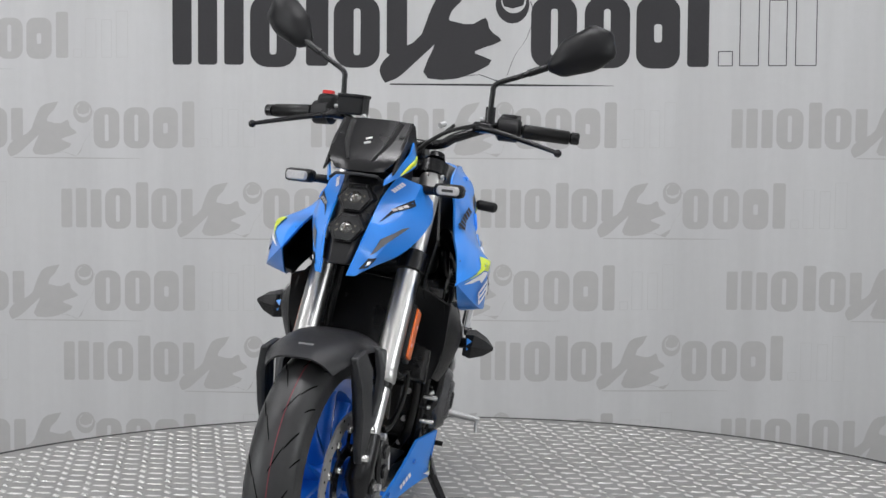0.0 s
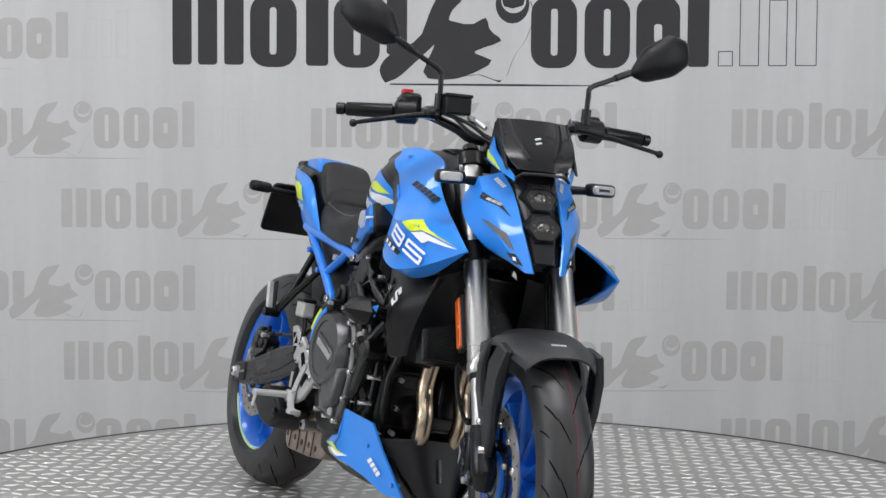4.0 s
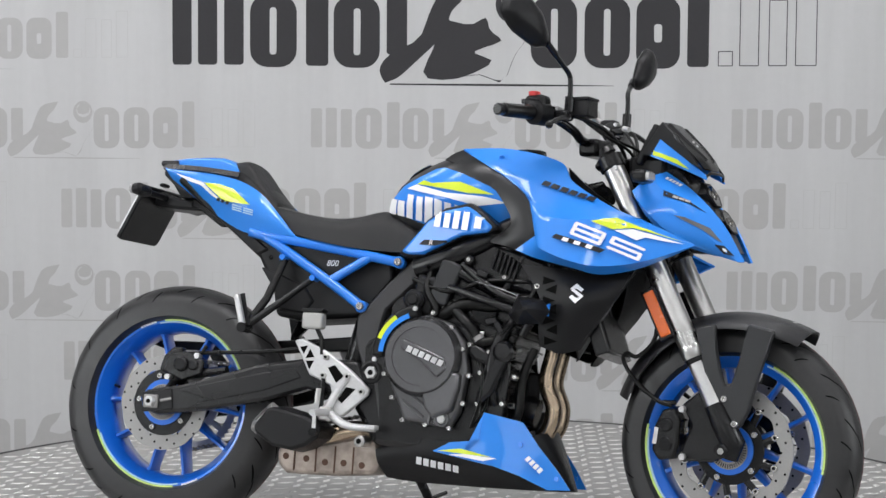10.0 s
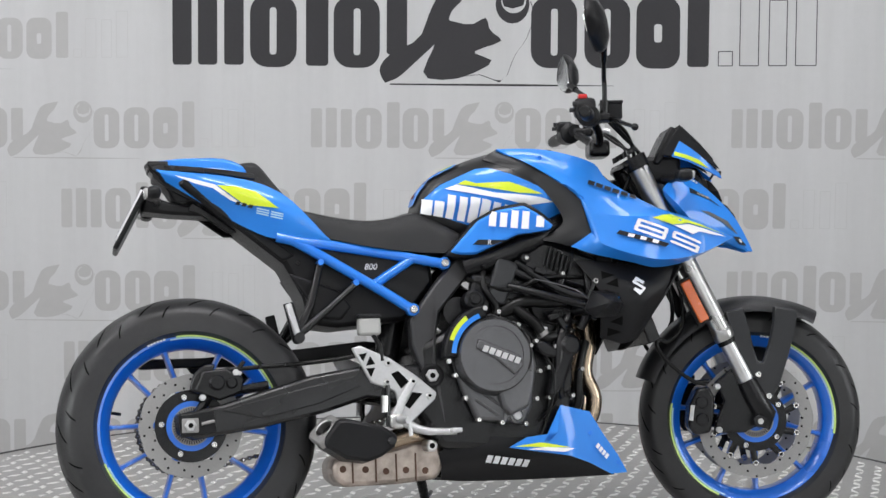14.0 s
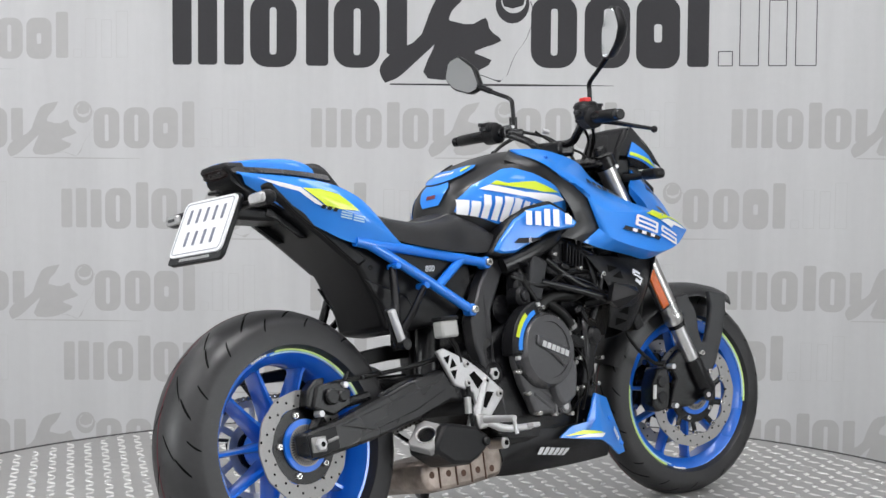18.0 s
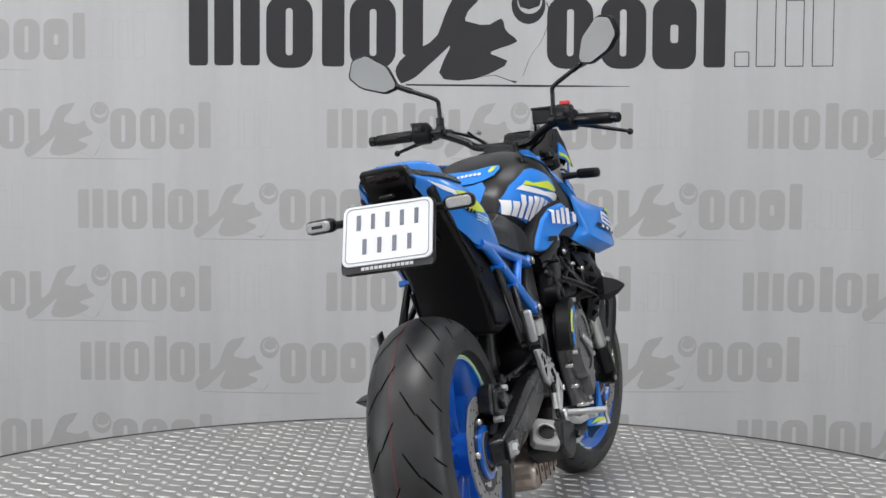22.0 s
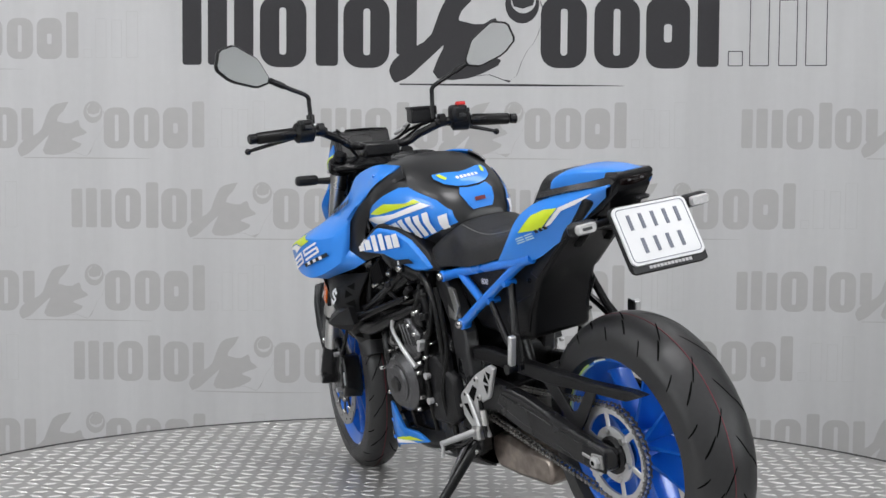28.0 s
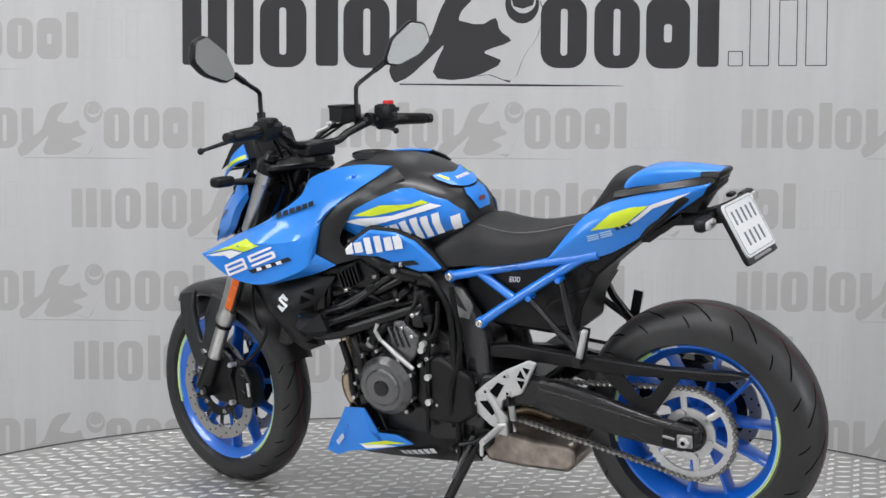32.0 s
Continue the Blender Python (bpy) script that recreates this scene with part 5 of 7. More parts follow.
# right: clutch cover
CC = (0.069, 0, 0.465)
eng("cover_base", slab([(-0.028, 0.510), (-0.029, 0.447), (-0.012, 0.385), (0.009, 0.343), (0.025, 0.304), (0.148, 0.294), (0.170, 0.334), (0.186, 0.439), (0.174, 0.509), (0.139, 0.551), (0.076, 0.573), (0.01, 0.560)], -0.150, -0.180, taper=0.04), COVER_GREY, "grey lower engine cover", 30, 0.008)
eng("clutch_cover", disc(CC, 0.090, -0.17, -0.210, 48, chamfer=0.012), ENGINE, "round grey clutch cover", 40)
eng("clutch_cover_ring", lathe([(0.099, -0.175), (0.099, -0.194), (0.088, -0.213), (0.072, -0.213), (0.069, -0.20)], CC, 48, closed=True), ENGINE, "", 40)
eng("clutch_cover_plate", slab([(0.020, 0.482), (0.026, 0.506), (0.132, 0.464), (0.140, 0.436), (0.115, 0.415), (0.070, 0.455)], -0.205, -0.2165), ENGINE, "raised plate with pale block marks", 30, 0.004)
for o in bars(0.034, 0.476, 0.130, 0.440, 0.015, 6, 0.25, 0.1):
    eng("cover_mark", slab(o, -0.216, -0.2185), ALU, "pale raised block mark", 0)
GUARD = [(CC[0] + r * math.cos(radians(a)), CC[2] + r * math.sin(radians(a))) for r, a in [(0.128, 98 + i * 10.5) for i in range(9)] + [(0.097, 182 - i * 10.5) for i in range(9)]]
eng("cover_guard", slab(GUARD, -0.160, -0.205, taper=0.0), PLASTIC, "black plastic crash guard on the cover", 30, 0.006)
for r0, r1, a0, a1, mat_, lab in ((0.098, 0.110, 110, 176, BLUE, "blue guard stripe"), (0.110, 0.121, 126, 160, YELLOW, "yellow guard stripe")):
    o = [(CC[0] + r0 * math.cos(radians(a0 + (a1 - a0) * i / 10)), CC[2] + r0 * math.sin(radians(a0 + (a1 - a0) * i / 10))) for i in range(11)]
    o += [(CC[0] + r1 * math.cos(radians(a1 - (a1 - a0) * i / 10)), CC[2] + r1 * math.sin(radians(a1 - (a1 - a0) * i / 10))) for i in range(11)]
    eng("guard_stripe", slab(o, -0.204, -0.2075), mat_, lab, 30)
for a in (100, 186):
    eng("guard_bolt", disc((CC[0] + 0.118 * math.cos(radians(a)), 0, CC[2] + 0.118 * math.sin(radians(a))), 0.006, -0.20, -0.211, 6), ALU)
for bx, bz in ((0.089, 0.574), (0.138, 0.540), (0.169, 0.488), (0.189, 0.424), (0.178, 0.356), (0.147, 0.295), (0.086, 0.300), (0.027, 0.309), (-0.004, 0.362), (-0.028, 0.419)):
    eng("cover_bolt", bolt((bx, 0, bz), 0.0062, -0.17, -0.190), BOLT)
eng("oil_filler", disc((0.116, 0, 0.314), 0.014, -0.172, -0.186, 16, chamfer=0.003), ENGINE)
# left: generator cover
GC = (0.163, 0, 0.407)
eng("generator_cover", disc(GC, 0.082, 0.15, 0.205, 48, chamfer=0.016), ENGINE, "round grey generator cover", 40)
eng("generator_cap", disc(GC, 0.052, 0.20, 0.213, 40, chamfer=0.006), ENGINE, "", 40)
eng("generator_plug", disc(GC, 0.022, 0.21, 0.218, 24, chamfer=0.003), ENGINE_DARK, "dark centre plug", 40)
eng("cover_arm", slab([(0.10, 0.46), (0.06, 0.50), (0.05, 0.55), (0.09, 0.58), (0.13, 0.55), (0.15, 0.49)], 0.15, 0.182), ENGINE, "", 30, 0.008)
eng("sprocket_cover", slab([(-0.095, 0.44), (-0.10, 0.34), (-0.05, 0.31), (0.04, 0.31), (0.075, 0.37), (0.06, 0.47), (0.0, 0.50)], 0.145, 0.178), PLASTIC, "black sprocket cover", 30, 0.01)
for bx, bz in ((0.085, 0.44), (0.09, 0.37), (0.12, 0.345), (0.17, 0.335), (0.22, 0.36), (0.235, 0.44), (0.12, 0.48), (0.07, 0.55), (0.10, 0.57), (0.03, 0.49)):
    eng("cover_bolt", bolt((bx, 0, bz), 0.0060, 0.16, 0.187), BOLT)
for pts_ in ([(-0.05, 0.16, 0.685), (-0.065, 0.165, 0.52), (-0.035, 0.18, 0.40), (-0.022, 0.165, 0.30)], [(0.022, 0.15, 0.60), (0.03, 0.175, 0.50), (0.036, 0.182, 0.385), (0.056, 0.165, 0.28)], [(0.0, 0.15, 0.64), (0.005, 0.17, 0.56), (0.06, 0.165, 0.54), (0.10, 0.15, 0.60)]):
    eng("drain_hose", tube(pts_, 0.007, 8, 18), HOSE, "thin black drain hose", 60)
for bx, bz in ((0.045, 0.53), (0.05, 0.515), (0.038, 0.44), (0.042, 0.37)):
    eng("hose_clip", disc((bx - 0.008, 0, bz), 0.009, 0.17, 0.192, 10), ALU, "", 30)
fixed("heat_shield", slab([(-0.022, 0.676), (-0.058, 0.668), (-0.090, 0.627), (-0.082, 0.592), (-0.048, 0.596), (-0.032, 0.64)], 0.134, 0.1435), GUARD_FILM, "pale scuffed guard film on the frame", None, 30, 0.002)
for v in bpy.data.objects["heat_shield"].data.vertices:
    v.co.y -= 0.26 * max(0, min(v.co.z - 0.56, 0.12))
eng("starter_lever", tube([(0.160, 0.192, 0.535), (0.112, 0.196, 0.497), (0.068, 0.194, 0.462)], [0.005, 0.0065, 0.006], 10), ALU, "small silver linkage", 40)
eng("lever_arm", tube([(0.165, 0.19, 0.535), (0.178, 0.19, 0.560), (0.170, 0.188, 0.580)], 0.0055, 8), ALU, "", 40)
eng("upper_casting", slab([(0.085, 0.50), (0.075, 0.545), (0.095, 0.590), (0.125, 0.590), (0.140, 0.555), (0.145, 0.515)], 0.15, 0.180), ENGINE, "", 30, 0.008)
eng("pivot_shield", slab([(-0.013, 0.495), (-0.060, 0.512), (-0.066, 0.490), (-0.060, 0.425), (-0.040, 0.350), (-0.012, 0.352), (-0.003, 0.374)], 0.15, 0.172), PLASTIC, "black plastic shield", 30, 0.006)
# front of the crankcase: filter, plugs, ribs and flange
eng("oil_filter", tube([(0.27, -0.05, 0.36), (0.335, -0.05, 0.345)], 0.036, 20), SATIN, "round black oil filter", 40)
eng("oil_cooler", box((0.295, 0.055, 0.40), (0.05, 0.09, 0.10)), ENGINE_DARK, "", 30, 0.008)
for i in range(5):
    eng("case_rib", box((0.283, 0, 0.27 + i * 0.045), (0.012, 0.26, 0.008)), ENGINE_DARK, "", 0, 0.002)
for yy in (-0.12, -0.085, 0.11):
    for zz in (0.30, 0.36, 0.43, 0.50):
        eng("case_bolt", tube([(0.272, yy, zz), (0.291, yy, zz - 0.002)], 0.0065, 8), ALU)
for yy in (-0.09, -0.02, 0.03, 0.09):
    eng("head_stud", tube([(0.31, yy, 0.615), (0.335, yy, 0.605)], 0.006, 8), ALU)
for s in BOTH:
    eng("case_flange", slab([(0.185, 0.53), (0.275, 0.505), (0.285, 0.44), (0.268, 0.30), (0.235, 0.255), (0.19, 0.26), (0.212, 0.32), (0.225, 0.42), (0.195, 0.50)], s * 0.138, s * 0.158), ENGINE_DARK, "ribbed black case flange", 30, 0.005)
    for bx, bz in ((0.215, 0.27), (0.252, 0.30), (0.268, 0.37), (0.272, 0.44), (0.262, 0.50), (0.205, 0.51), (0.222, 0.33)):
        eng("flange_bolt", disc((bx, 0, bz), 0.0052, s * 0.156, s * 0.168, 8, chamfer=0.002), SATIN)
    eng("lower_hose", tube([(0.25, s * 0.10, 0.27), (0.30, s * 0.125, 0.33), (0.31, s * 0.13, 0.43), (0.335, s * 0.12, 0.50)], 0.011, 10, 14), HOSE, "", 60)
    eng("sensor_wire", tube([(0.19, s * 0.15, 0.30), (0.235, s * 0.172, 0.36), (0.228, s * 0.176, 0.46), (0.25, s * 0.16, 0.54)], 0.0035, 6, 14), HOSE, "", 60)
    eng("clip", box((0.232, s * 0.175, 0.40), (0.014, 0.010, 0.009)), ALU, "", 0, 0.002)
    eng("clip", box((0.21, s * 0.172, 0.53), (0.014, 0.010, 0.009)), ALU, "", 0, 0.002)
# hoses, pipes and small castings on both flanks
for s in BOTH:
    eng("coolant_hose", tube([(0.32, s * 0.14, 0.62), (0.24, s * 0.165, 0.60), (0.16, s * 0.16, 0.60), (0.10, s * 0.15, 0.57)], 0.017, 10, 14), HOSE, "black coolant hose", 60)
    eng("breather_hose", tube([(0.07, s * 0.13, 0.70), (0.06, s * 0.16, 0.64), (0.09, s * 0.165, 0.58), (0.05, s * 0.15, 0.54)], 0.009, 8, 14), HOSE, "", 60)
    eng("wiring_loom", tube([(0.02, s * 0.15, 0.66), (0.12, s * 0.17, 0.63), (0.22, s * 0.168, 0.66), (0.33, s * 0.15, 0.66)], 0.006, 6, 16), HOSE, "", 60)
    if s < 0:
        eng("coil_box", slab([(0.098, 0.712), (0.112, 0.712), (0.150, 0.694), (0.150, 0.686), (0.112, 0.594), (0.104, 0.592), (0.066, 0.604), (0.066, 0.614)], s * 0.13, s * 0.168), GREY_PLASTIC, "dark grey ignition box", 30, 0.006)
    for bx, bz in ((0.169, 0.709), (0.263, 0.668), (0.185, 0.500), (0.235, 0.484), (0.215, 0.433), (0.213, 0.358), (0.274, 0.361), (0.302, 0.427)):
        eng("bright_bolt", bolt((bx, 0, bz), 0.0058, s * 0.15, s * 0.184), BOLT)
    eng("bolt_collar", disc((0.169, 0, 0.709), 0.012, s * 0.15, s * 0.178, 14, chamfer=0.002), SATIN)
    eng("upper_hose", tube([(0.120, s * 0.15, 0.600), (0.162, s * 0.172, 0.564), (0.189, s * 0.175, 0.539), (0.211, s * 0.172, 0.509), (0.240, s * 0.165, 0.513)], 0.013, 10, 16), HOSE, "thick black coolant hose", 60)
    eng("hose_clamp", tube([(0.202, s * 0.173, 0.522), (0.208, s * 0.173, 0.513)], 0.0145, 14), DISC, "bright hose clamp", 40)
    eng("intake_stub", tube([(0.205, s * 0.10, 0.60), (0.212, s * 0.165, 0.585)], 0.030, 16), ENGINE_DARK, "", 40)
    if s < 0:
        eng("stay_arm", tube([(0.347, s * 0.182, 0.648), (0.336, s * 0.184, 0.628), (0.326, s * 0.182, 0.600)], [0.006, 0.007], 8, 8), SATIN, "short black stay arm", 50)
    if s < 0:
        eng("stay_bolt", bolt((0.347, 0, 0.648), 0.0075, s * 0.172, s * 0.190), BOLT)
    eng("side_spar", tube([(0.150, s * 0.160, 0.700), (0.236, s * 0.172, 0.636), (0.31, s * 0.176, 0.606), (0.39, s * 0.165, 0.585)], [0.010, 0.013, 0.014], 10, 16), ENGINE_DARK, "glossy black side spar", 60)
    eng("throttle_cover", box((0.055, s * 0.14, 0.62), (0.06, 0.04, 0.10), m=Matrix.Rotation(radians(10), 4, "Y")), PLASTIC, "", 30, 0.01)
    bm = bmesh.new()
    for i in range(6):
        box((0.232 + i * 0.011, s * 0.163, 0.714 - i * 0.006), (0.004, 0.012, 0.05), bm, Matrix.Rotation(radians(15), 4, "Y"))
    eng("regulator_fins", bm, PLASTIC, "black finned box", 0)
    eng("thermostat_pipe", tube([(0.28, s * 0.15, 0.56), (0.25, s * 0.175, 0.50), (0.24, s * 0.175, 0.42), (0.25, s * 0.15, 0.36)], 0.013, 10, 12), SATIN, "", 60)
    for bx, bz in ((0.06, 0.69), (0.24, 0.63), (0.30, 0.60), (0.26, 0.53), (0.23, 0.40)):
        eng("small_bolt", disc((bx, 0, bz), 0.005, s * 0.15, s * 0.183, 8, chamfer=0.002), SATIN)
eng("pump_arm", slab([(0.262, 0.502), (0.285, 0.492), (0.288, 0.475), (0.25, 0.385), (0.222, 0.355), (0.205, 0.362), (0.232, 0.44)], -0.155, -0.19), SATIN, "black water pump arm", 30, 0.01)
eng("pump_arm", slab([(0.185, 0.50), (0.205, 0.502), (0.255, 0.47), (0.24, 0.45), (0.20, 0.462), (0.182, 0.48)], -0.155, -0.185), SATIN, "", 30, 0.008)
eng("pump_housing", disc((0.272, 0, 0.487), 0.026, -0.15, -0.198, 24, chamfer=0.008), ENGINE_DARK, "", 40)
eng("starter_motor", tube([(0.0, 0.0, 0.58), (0.0, -0.13, 0.58)], 0.038, 18), ENGINE_DARK, "", 40)
eng("round_cap", disc((0.032, 0, 0.606), 0.026, -0.14, -0.180, 24, chamfer=0.006), PLASTIC, "", 40)
eng("cap_boss", disc((0.032, 0, 0.606), 0.014, -0.178, -0.188, 18, chamfer=0.003), PLASTIC, "", 40)
eng("cap_pipe", tube([(0.032, -0.165, 0.60), (0.036, -0.175, 0.565), (0.040, -0.172, 0.54)], 0.013, 10), PLASTIC, "", 40)
# facets of the grey cover: a wedge that closes on the centre and a small sight plug
eng("cover_wedge", slab([(0.070, 0.455), (0.135, 0.436), (0.172, 0.430), (0.172, 0.395), (0.155, 0.335), (0.105, 0.312), (0.084, 0.335), (0.072, 0.385)], -0.178, -0.206, taper=0.10), COVER_GREY, "angular grey cover facet", 30, 0.006)
for r0, r1 in (((0.015, 0.392), (0.098, 0.334)), ((0.160, 0.372), (0.098, 0.334)), ((0.098, 0.334), (0.092, 0.302)), ((0.022, 0.358), (0.078, 0.318))):
    eng("cover_rib", tube([(r0[0], -0.180, r0[1]), (r1[0], -0.181, r1[1])], 0.0042, 8), COVER_GREY, "raised cast rib", 40)
eng("sight_plug", disc((0.126, 0, 0.316), 0.011, -0.180, -0.192, 14, chamfer=0.003), ALU, "", 40)
eng("sight_ring", lathe([(0.019, -0.178), (0.019, -0.188), (0.014, -0.188), (0.014, -0.178)], (0.126, 0, 0.316), 24, closed=True), COVER_GREY, "", 40)
# left flank: bright bolts and fittings, black spars
LEFT_BITS = [(0.111, 0.726, 0.18, 9), (0.256, 0.619, 0.17, 4), (0.186, 0.647, 0.17, 4), (0.113, 0.644, 0.17, 5), (0.066, 0.607, 0.18, 7), (0.051, 0.612, 0.18, 5), (0.036, 0.553, 0.17, 5), (0.017, 0.525, 0.17, 4),
             (0.027, 0.444, 0.18, 4), (0.046, 0.475, 0.20, 6), (0.093, 0.388, 0.19, 6), (0.106, 0.336, 0.19, 6), (0.015, 0.360, 0.18, 5), (-0.011, 0.216, 0.13, 9), (-0.032, 0.211, 0.13, 8), (-0.077, 0.234, 0.14, 10), (0.263, 0.433, 0.17, 9), (0.274, 0.397, 0.17, 6)]
for bx, bz, by, r in LEFT_BITS:
    eng("fitting", bolt((bx, 0, bz), r * 0.00095, by - 0.03, by), BOLT)
    eng("fitting_seat", disc((bx, 0, bz), r * 0.0015, by - 0.035, by - 0.008, 12, chamfer=0.0015), ENGINE_DARK)
eng("upper_spar", tube([(0.450, 0.165, 0.555), (0.337, 0.172, 0.597), (0.22, 0.168, 0.655), (0.103, 0.150, 0.726)], [0.014, 0.013, 0.010], 10, 18), ENGINE_DARK, "glossy black side spar", 60)
eng("lower_spar", tube([(0.422, 0.165, 0.530), (0.315, 0.178, 0.545), (0.176, 0.172, 0.587), (0.043, 0.150, 0.627)], [0.022, 0.020, 0.014], 12, 18), ENGINE_DARK, "thick black side tube", 60)
eng("overflow_hose", tube([(0.033, 0.155, 0.713), (-0.005, 0.160, 0.686), (-0.040, 0.165, 0.623), (-0.046, 0.168, 0.513), (-0.040, 0.165, 0.36), (-0.03, 0.155, 0.19)], 0.009, 10, 28), HOSE, "long black overflow hose", 60)
eng("sensor_box", box((0.055, 0.160, 0.590), (0.036, 0.03, 0.040)), ENGINE_DARK, "", 30, 0.006)
for bx, bz, turn in ((0.19, 0.675, 20), (0.245, 0.585, -15), (0.09, 0.665, 35), (0.02, 0.60, 10)):
    eng("wire_plug", turned(box((0, 0, 0), (0.030, 0.020, 0.016)), pose(bx, 0.168, bz, 0, turn, 0)), PLASTIC, "", 30, 0.003)
for i in range(3):
    eng("casting_rib", turned(box((0, 0, 0), (0.006, 0.010, 0.060)), pose(0.092 + i * 0.018, 0.184, 0.545, 0, 20, 0)), ENGINE, "", 30, 0.002)
# right flank: plugs and thin pipes
for bx, bz, turn in ((0.205, 0.675, 20), (0.235, 0.560, -15), (0.160, 0.625, 35), (0.255, 0.545, 60)):
    eng("wire_plug", turned(box((0, 0, 0), (0.030, 0.020, 0.016)), pose(bx, -0.172, bz, 0, turn, 0)), ENGINE_DARK, "", 30, 0.003)
eng("thin_pipe", tube([(0.19, -0.176, 0.655), (0.25, -0.182, 0.640), (0.30, -0.184, 0.622), (0.33, -0.182, 0.600)], 0.0025, 6, 14), ENGINE, "thin steel pipe", 60)
eng("thin_pipe", tube([(0.205, -0.170, 0.47), (0.225, -0.186, 0.42), (0.22, -0.186, 0.36), (0.20, -0.178, 0.30)], 0.004, 6, 14), HOSE, "", 60)
# crash sliders
for s in BOTH:
    sl = fixed("frame_slider", tube([(0.30, s * 0.15, 0.575), (0.335, s * 0.205, 0.58), (0.345, s * 0.255, 0.585)], 0.013, 10), PLASTIC, "black crash bar with pointed slider", None, 60)
    part("slider_bar", tube([(0.12, s * 0.165, 0.64), (0.22, s * 0.195, 0.61), (0.33, s * 0.215, 0.575)], 0.010, 8, 8), SATIN, sl, "", 60)
    rings = []
    for y, q in ((0.225, 0.030), (0.245, 0.034), (0.275, 0.022), (0.296, 0.004)):
        rings.append([(0.345 + q * 1.5 * cx_, s * y, 0.583 + q * cz_) for cx_, cz_ in ((-1, -0.4), (-0.5, -1), (0.6, -0.9), (1, 0), (0.6, 0.8), (-0.6, 1))])
    part("slider_tip", skin(rings), PLASTIC, sl, "", 30)
    part("slider_inlay", skin([[(0.390 - 0.45 * (y - 0.235) - dx, s * y, z) for y, z in ((0.230, 0.602), (0.258, 0.588), (0.234, 0.572))] for dx in (0.0, 0.004)]), BLUE, sl, "small blue inlay", 30)

# ---- exhaust ----
exhaust = new("exhaust")
exhaust.parent = bike
exhaust["label"] = "heat-tinted header pipes, stained collector and black silencer"
for s in BOTH:
    yy = s * 0.05
    part("header_pipe", tube([(0.30, yy, 0.61), (0.350, yy, 0.58), (0.366, yy, 0.51), (0.352, yy, 0.425), (0.374, yy, 0.355), (0.352, yy * 0.9, 0.29), (0.27, yy * 0.7, 0.225), (0.10, yy * 0.6, 0.20)], 0.021, 14, 40), TITAN, exhaust, "bronze heat-tinted header pipe", 60)
    part("header_clamp", tube([(0.305, yy, 0.605), (0.322, yy, 0.597)], 0.030, 14), SATIN, exhaust, "", 40)
col = part("collector", slab([(-0.329, 0.215), (-0.314, 0.235), (-0.212, 0.242), (-0.124, 0.262), (-0.055, 0.258), (-0.044, 0.205), (-0.065, 0.168), (-0.169, 0.159), (-0.300, 0.158), (-0.325, 0.178)], -0.112, 0.066), RAW_STEEL, exhaust, "stained raw steel collector box", 30, 0.024)
for sx, sz in ((-0.302, 0.201), (-0.246, 0.198), (-0.195, 0.192), (-0.145, 0.193), (-0.096, 0.190)):
    part("heat_spot", disc((sx, 0, sz), 0.0085, -0.09, -0.1126, 12), HEAT_SPOT, exhaust, "burnt brown weld spot", 30)
for sx in (-0.278, -0.220, -0.169, -0.120):
    part("weld_rib", slab([(sx - 0.002, 0.166), (sx + 0.002, 0.166), (sx + 0.002, 0.234), (sx - 0.002, 0.234)], -0.111, -0.1145), HEAT_SPOT, exhaust, "dark pressed seam", 0, 0.001)
part("link_pipe", tube([(-0.20, -0.09, 0.255), (-0.13, -0.085, 0.275), (-0.06, -0.06, 0.262)], 0.026, 16, 12), TITAN, exhaust, "heat-tinted link pipe", 60)
# silencer: an angular can, cut off on the slant, with a ringed mouth
SIL = [(-0.330, 0.326), (-0.300, 0.326), (-0.214, 0.307), (-0.170, 0.279), (-0.180, 0.249), (-0.215, 0.225), (-0.253, 0.212), (-0.311, 0.221), (-0.366, 0.256), (-0.370, 0.274)]
can = part("silencer", slab(SIL, -0.112, -0.202, taper=0.10), PLASTIC, exhaust, "matt black angular stubby silencer", 30, 0.026)
mouth = pose(-0.350, -0.162, 0.297) @ Matrix.Rotation(radians(44), 4, "Y") @ Matrix.Rotation(radians(27), 4, "Z")
plate_ = [(-0.036, -0.030), (-0.028, -0.040), (0.026, -0.040), (0.036, -0.030), (0.038, 0.022), (0.022, 0.040), (-0.020, 0.040), (-0.036, 0.026)]
bore = [(0.0255 * math.cos(2 * math.pi * i / 8 - 2.36), 0.0255 * math.sin(2 * math.pi * i / 8 - 2.36)) for i in range(8)]
part("tailpipe_plate", skin([[mouth @ Vector((dx, y * k, z * k)) for y, z in o] for dx, k, o in ((0.012, 1.0, plate_), (-0.004, 0.97, plate_), (-0.007, 0.90, plate_), (-0.007, 1.0, bore), (0.012, 1.0, bore))], caps=False), DISC, exhaust, "brushed silver tailpipe plate", 25)
ringo = []
for k, dx in ((0.0255, 0.012), (0.0255, -0.007), (0.0235, -0.0095), (0.0205, -0.008), (0.0200, 0.02)):
    ringo.append([mouth @ Vector((dx, k * math.cos(a), k * math.sin(a))) for a in (2 * math.pi * i / 28 for i in range(28))])
part("tailpipe_rim", skin(ringo, caps=False), SILVER, exhaust, "round silver tailpipe rim", 40)
part("tailpipe_core", skin([ringo[4], [mouth @ Vector((0.022, 0.004 * math.cos(a), 0.004 * math.sin(a))) for a in (2 * math.pi * i / 28 for i in range(28))]]), GROOVE, exhaust, "", 40)
part("silencer_bolt", disc((-0.197, 0, 0.265), 0.011, -0.20, -0.212, 12, chamfer=0.003), SATIN, exhaust, "", 40)
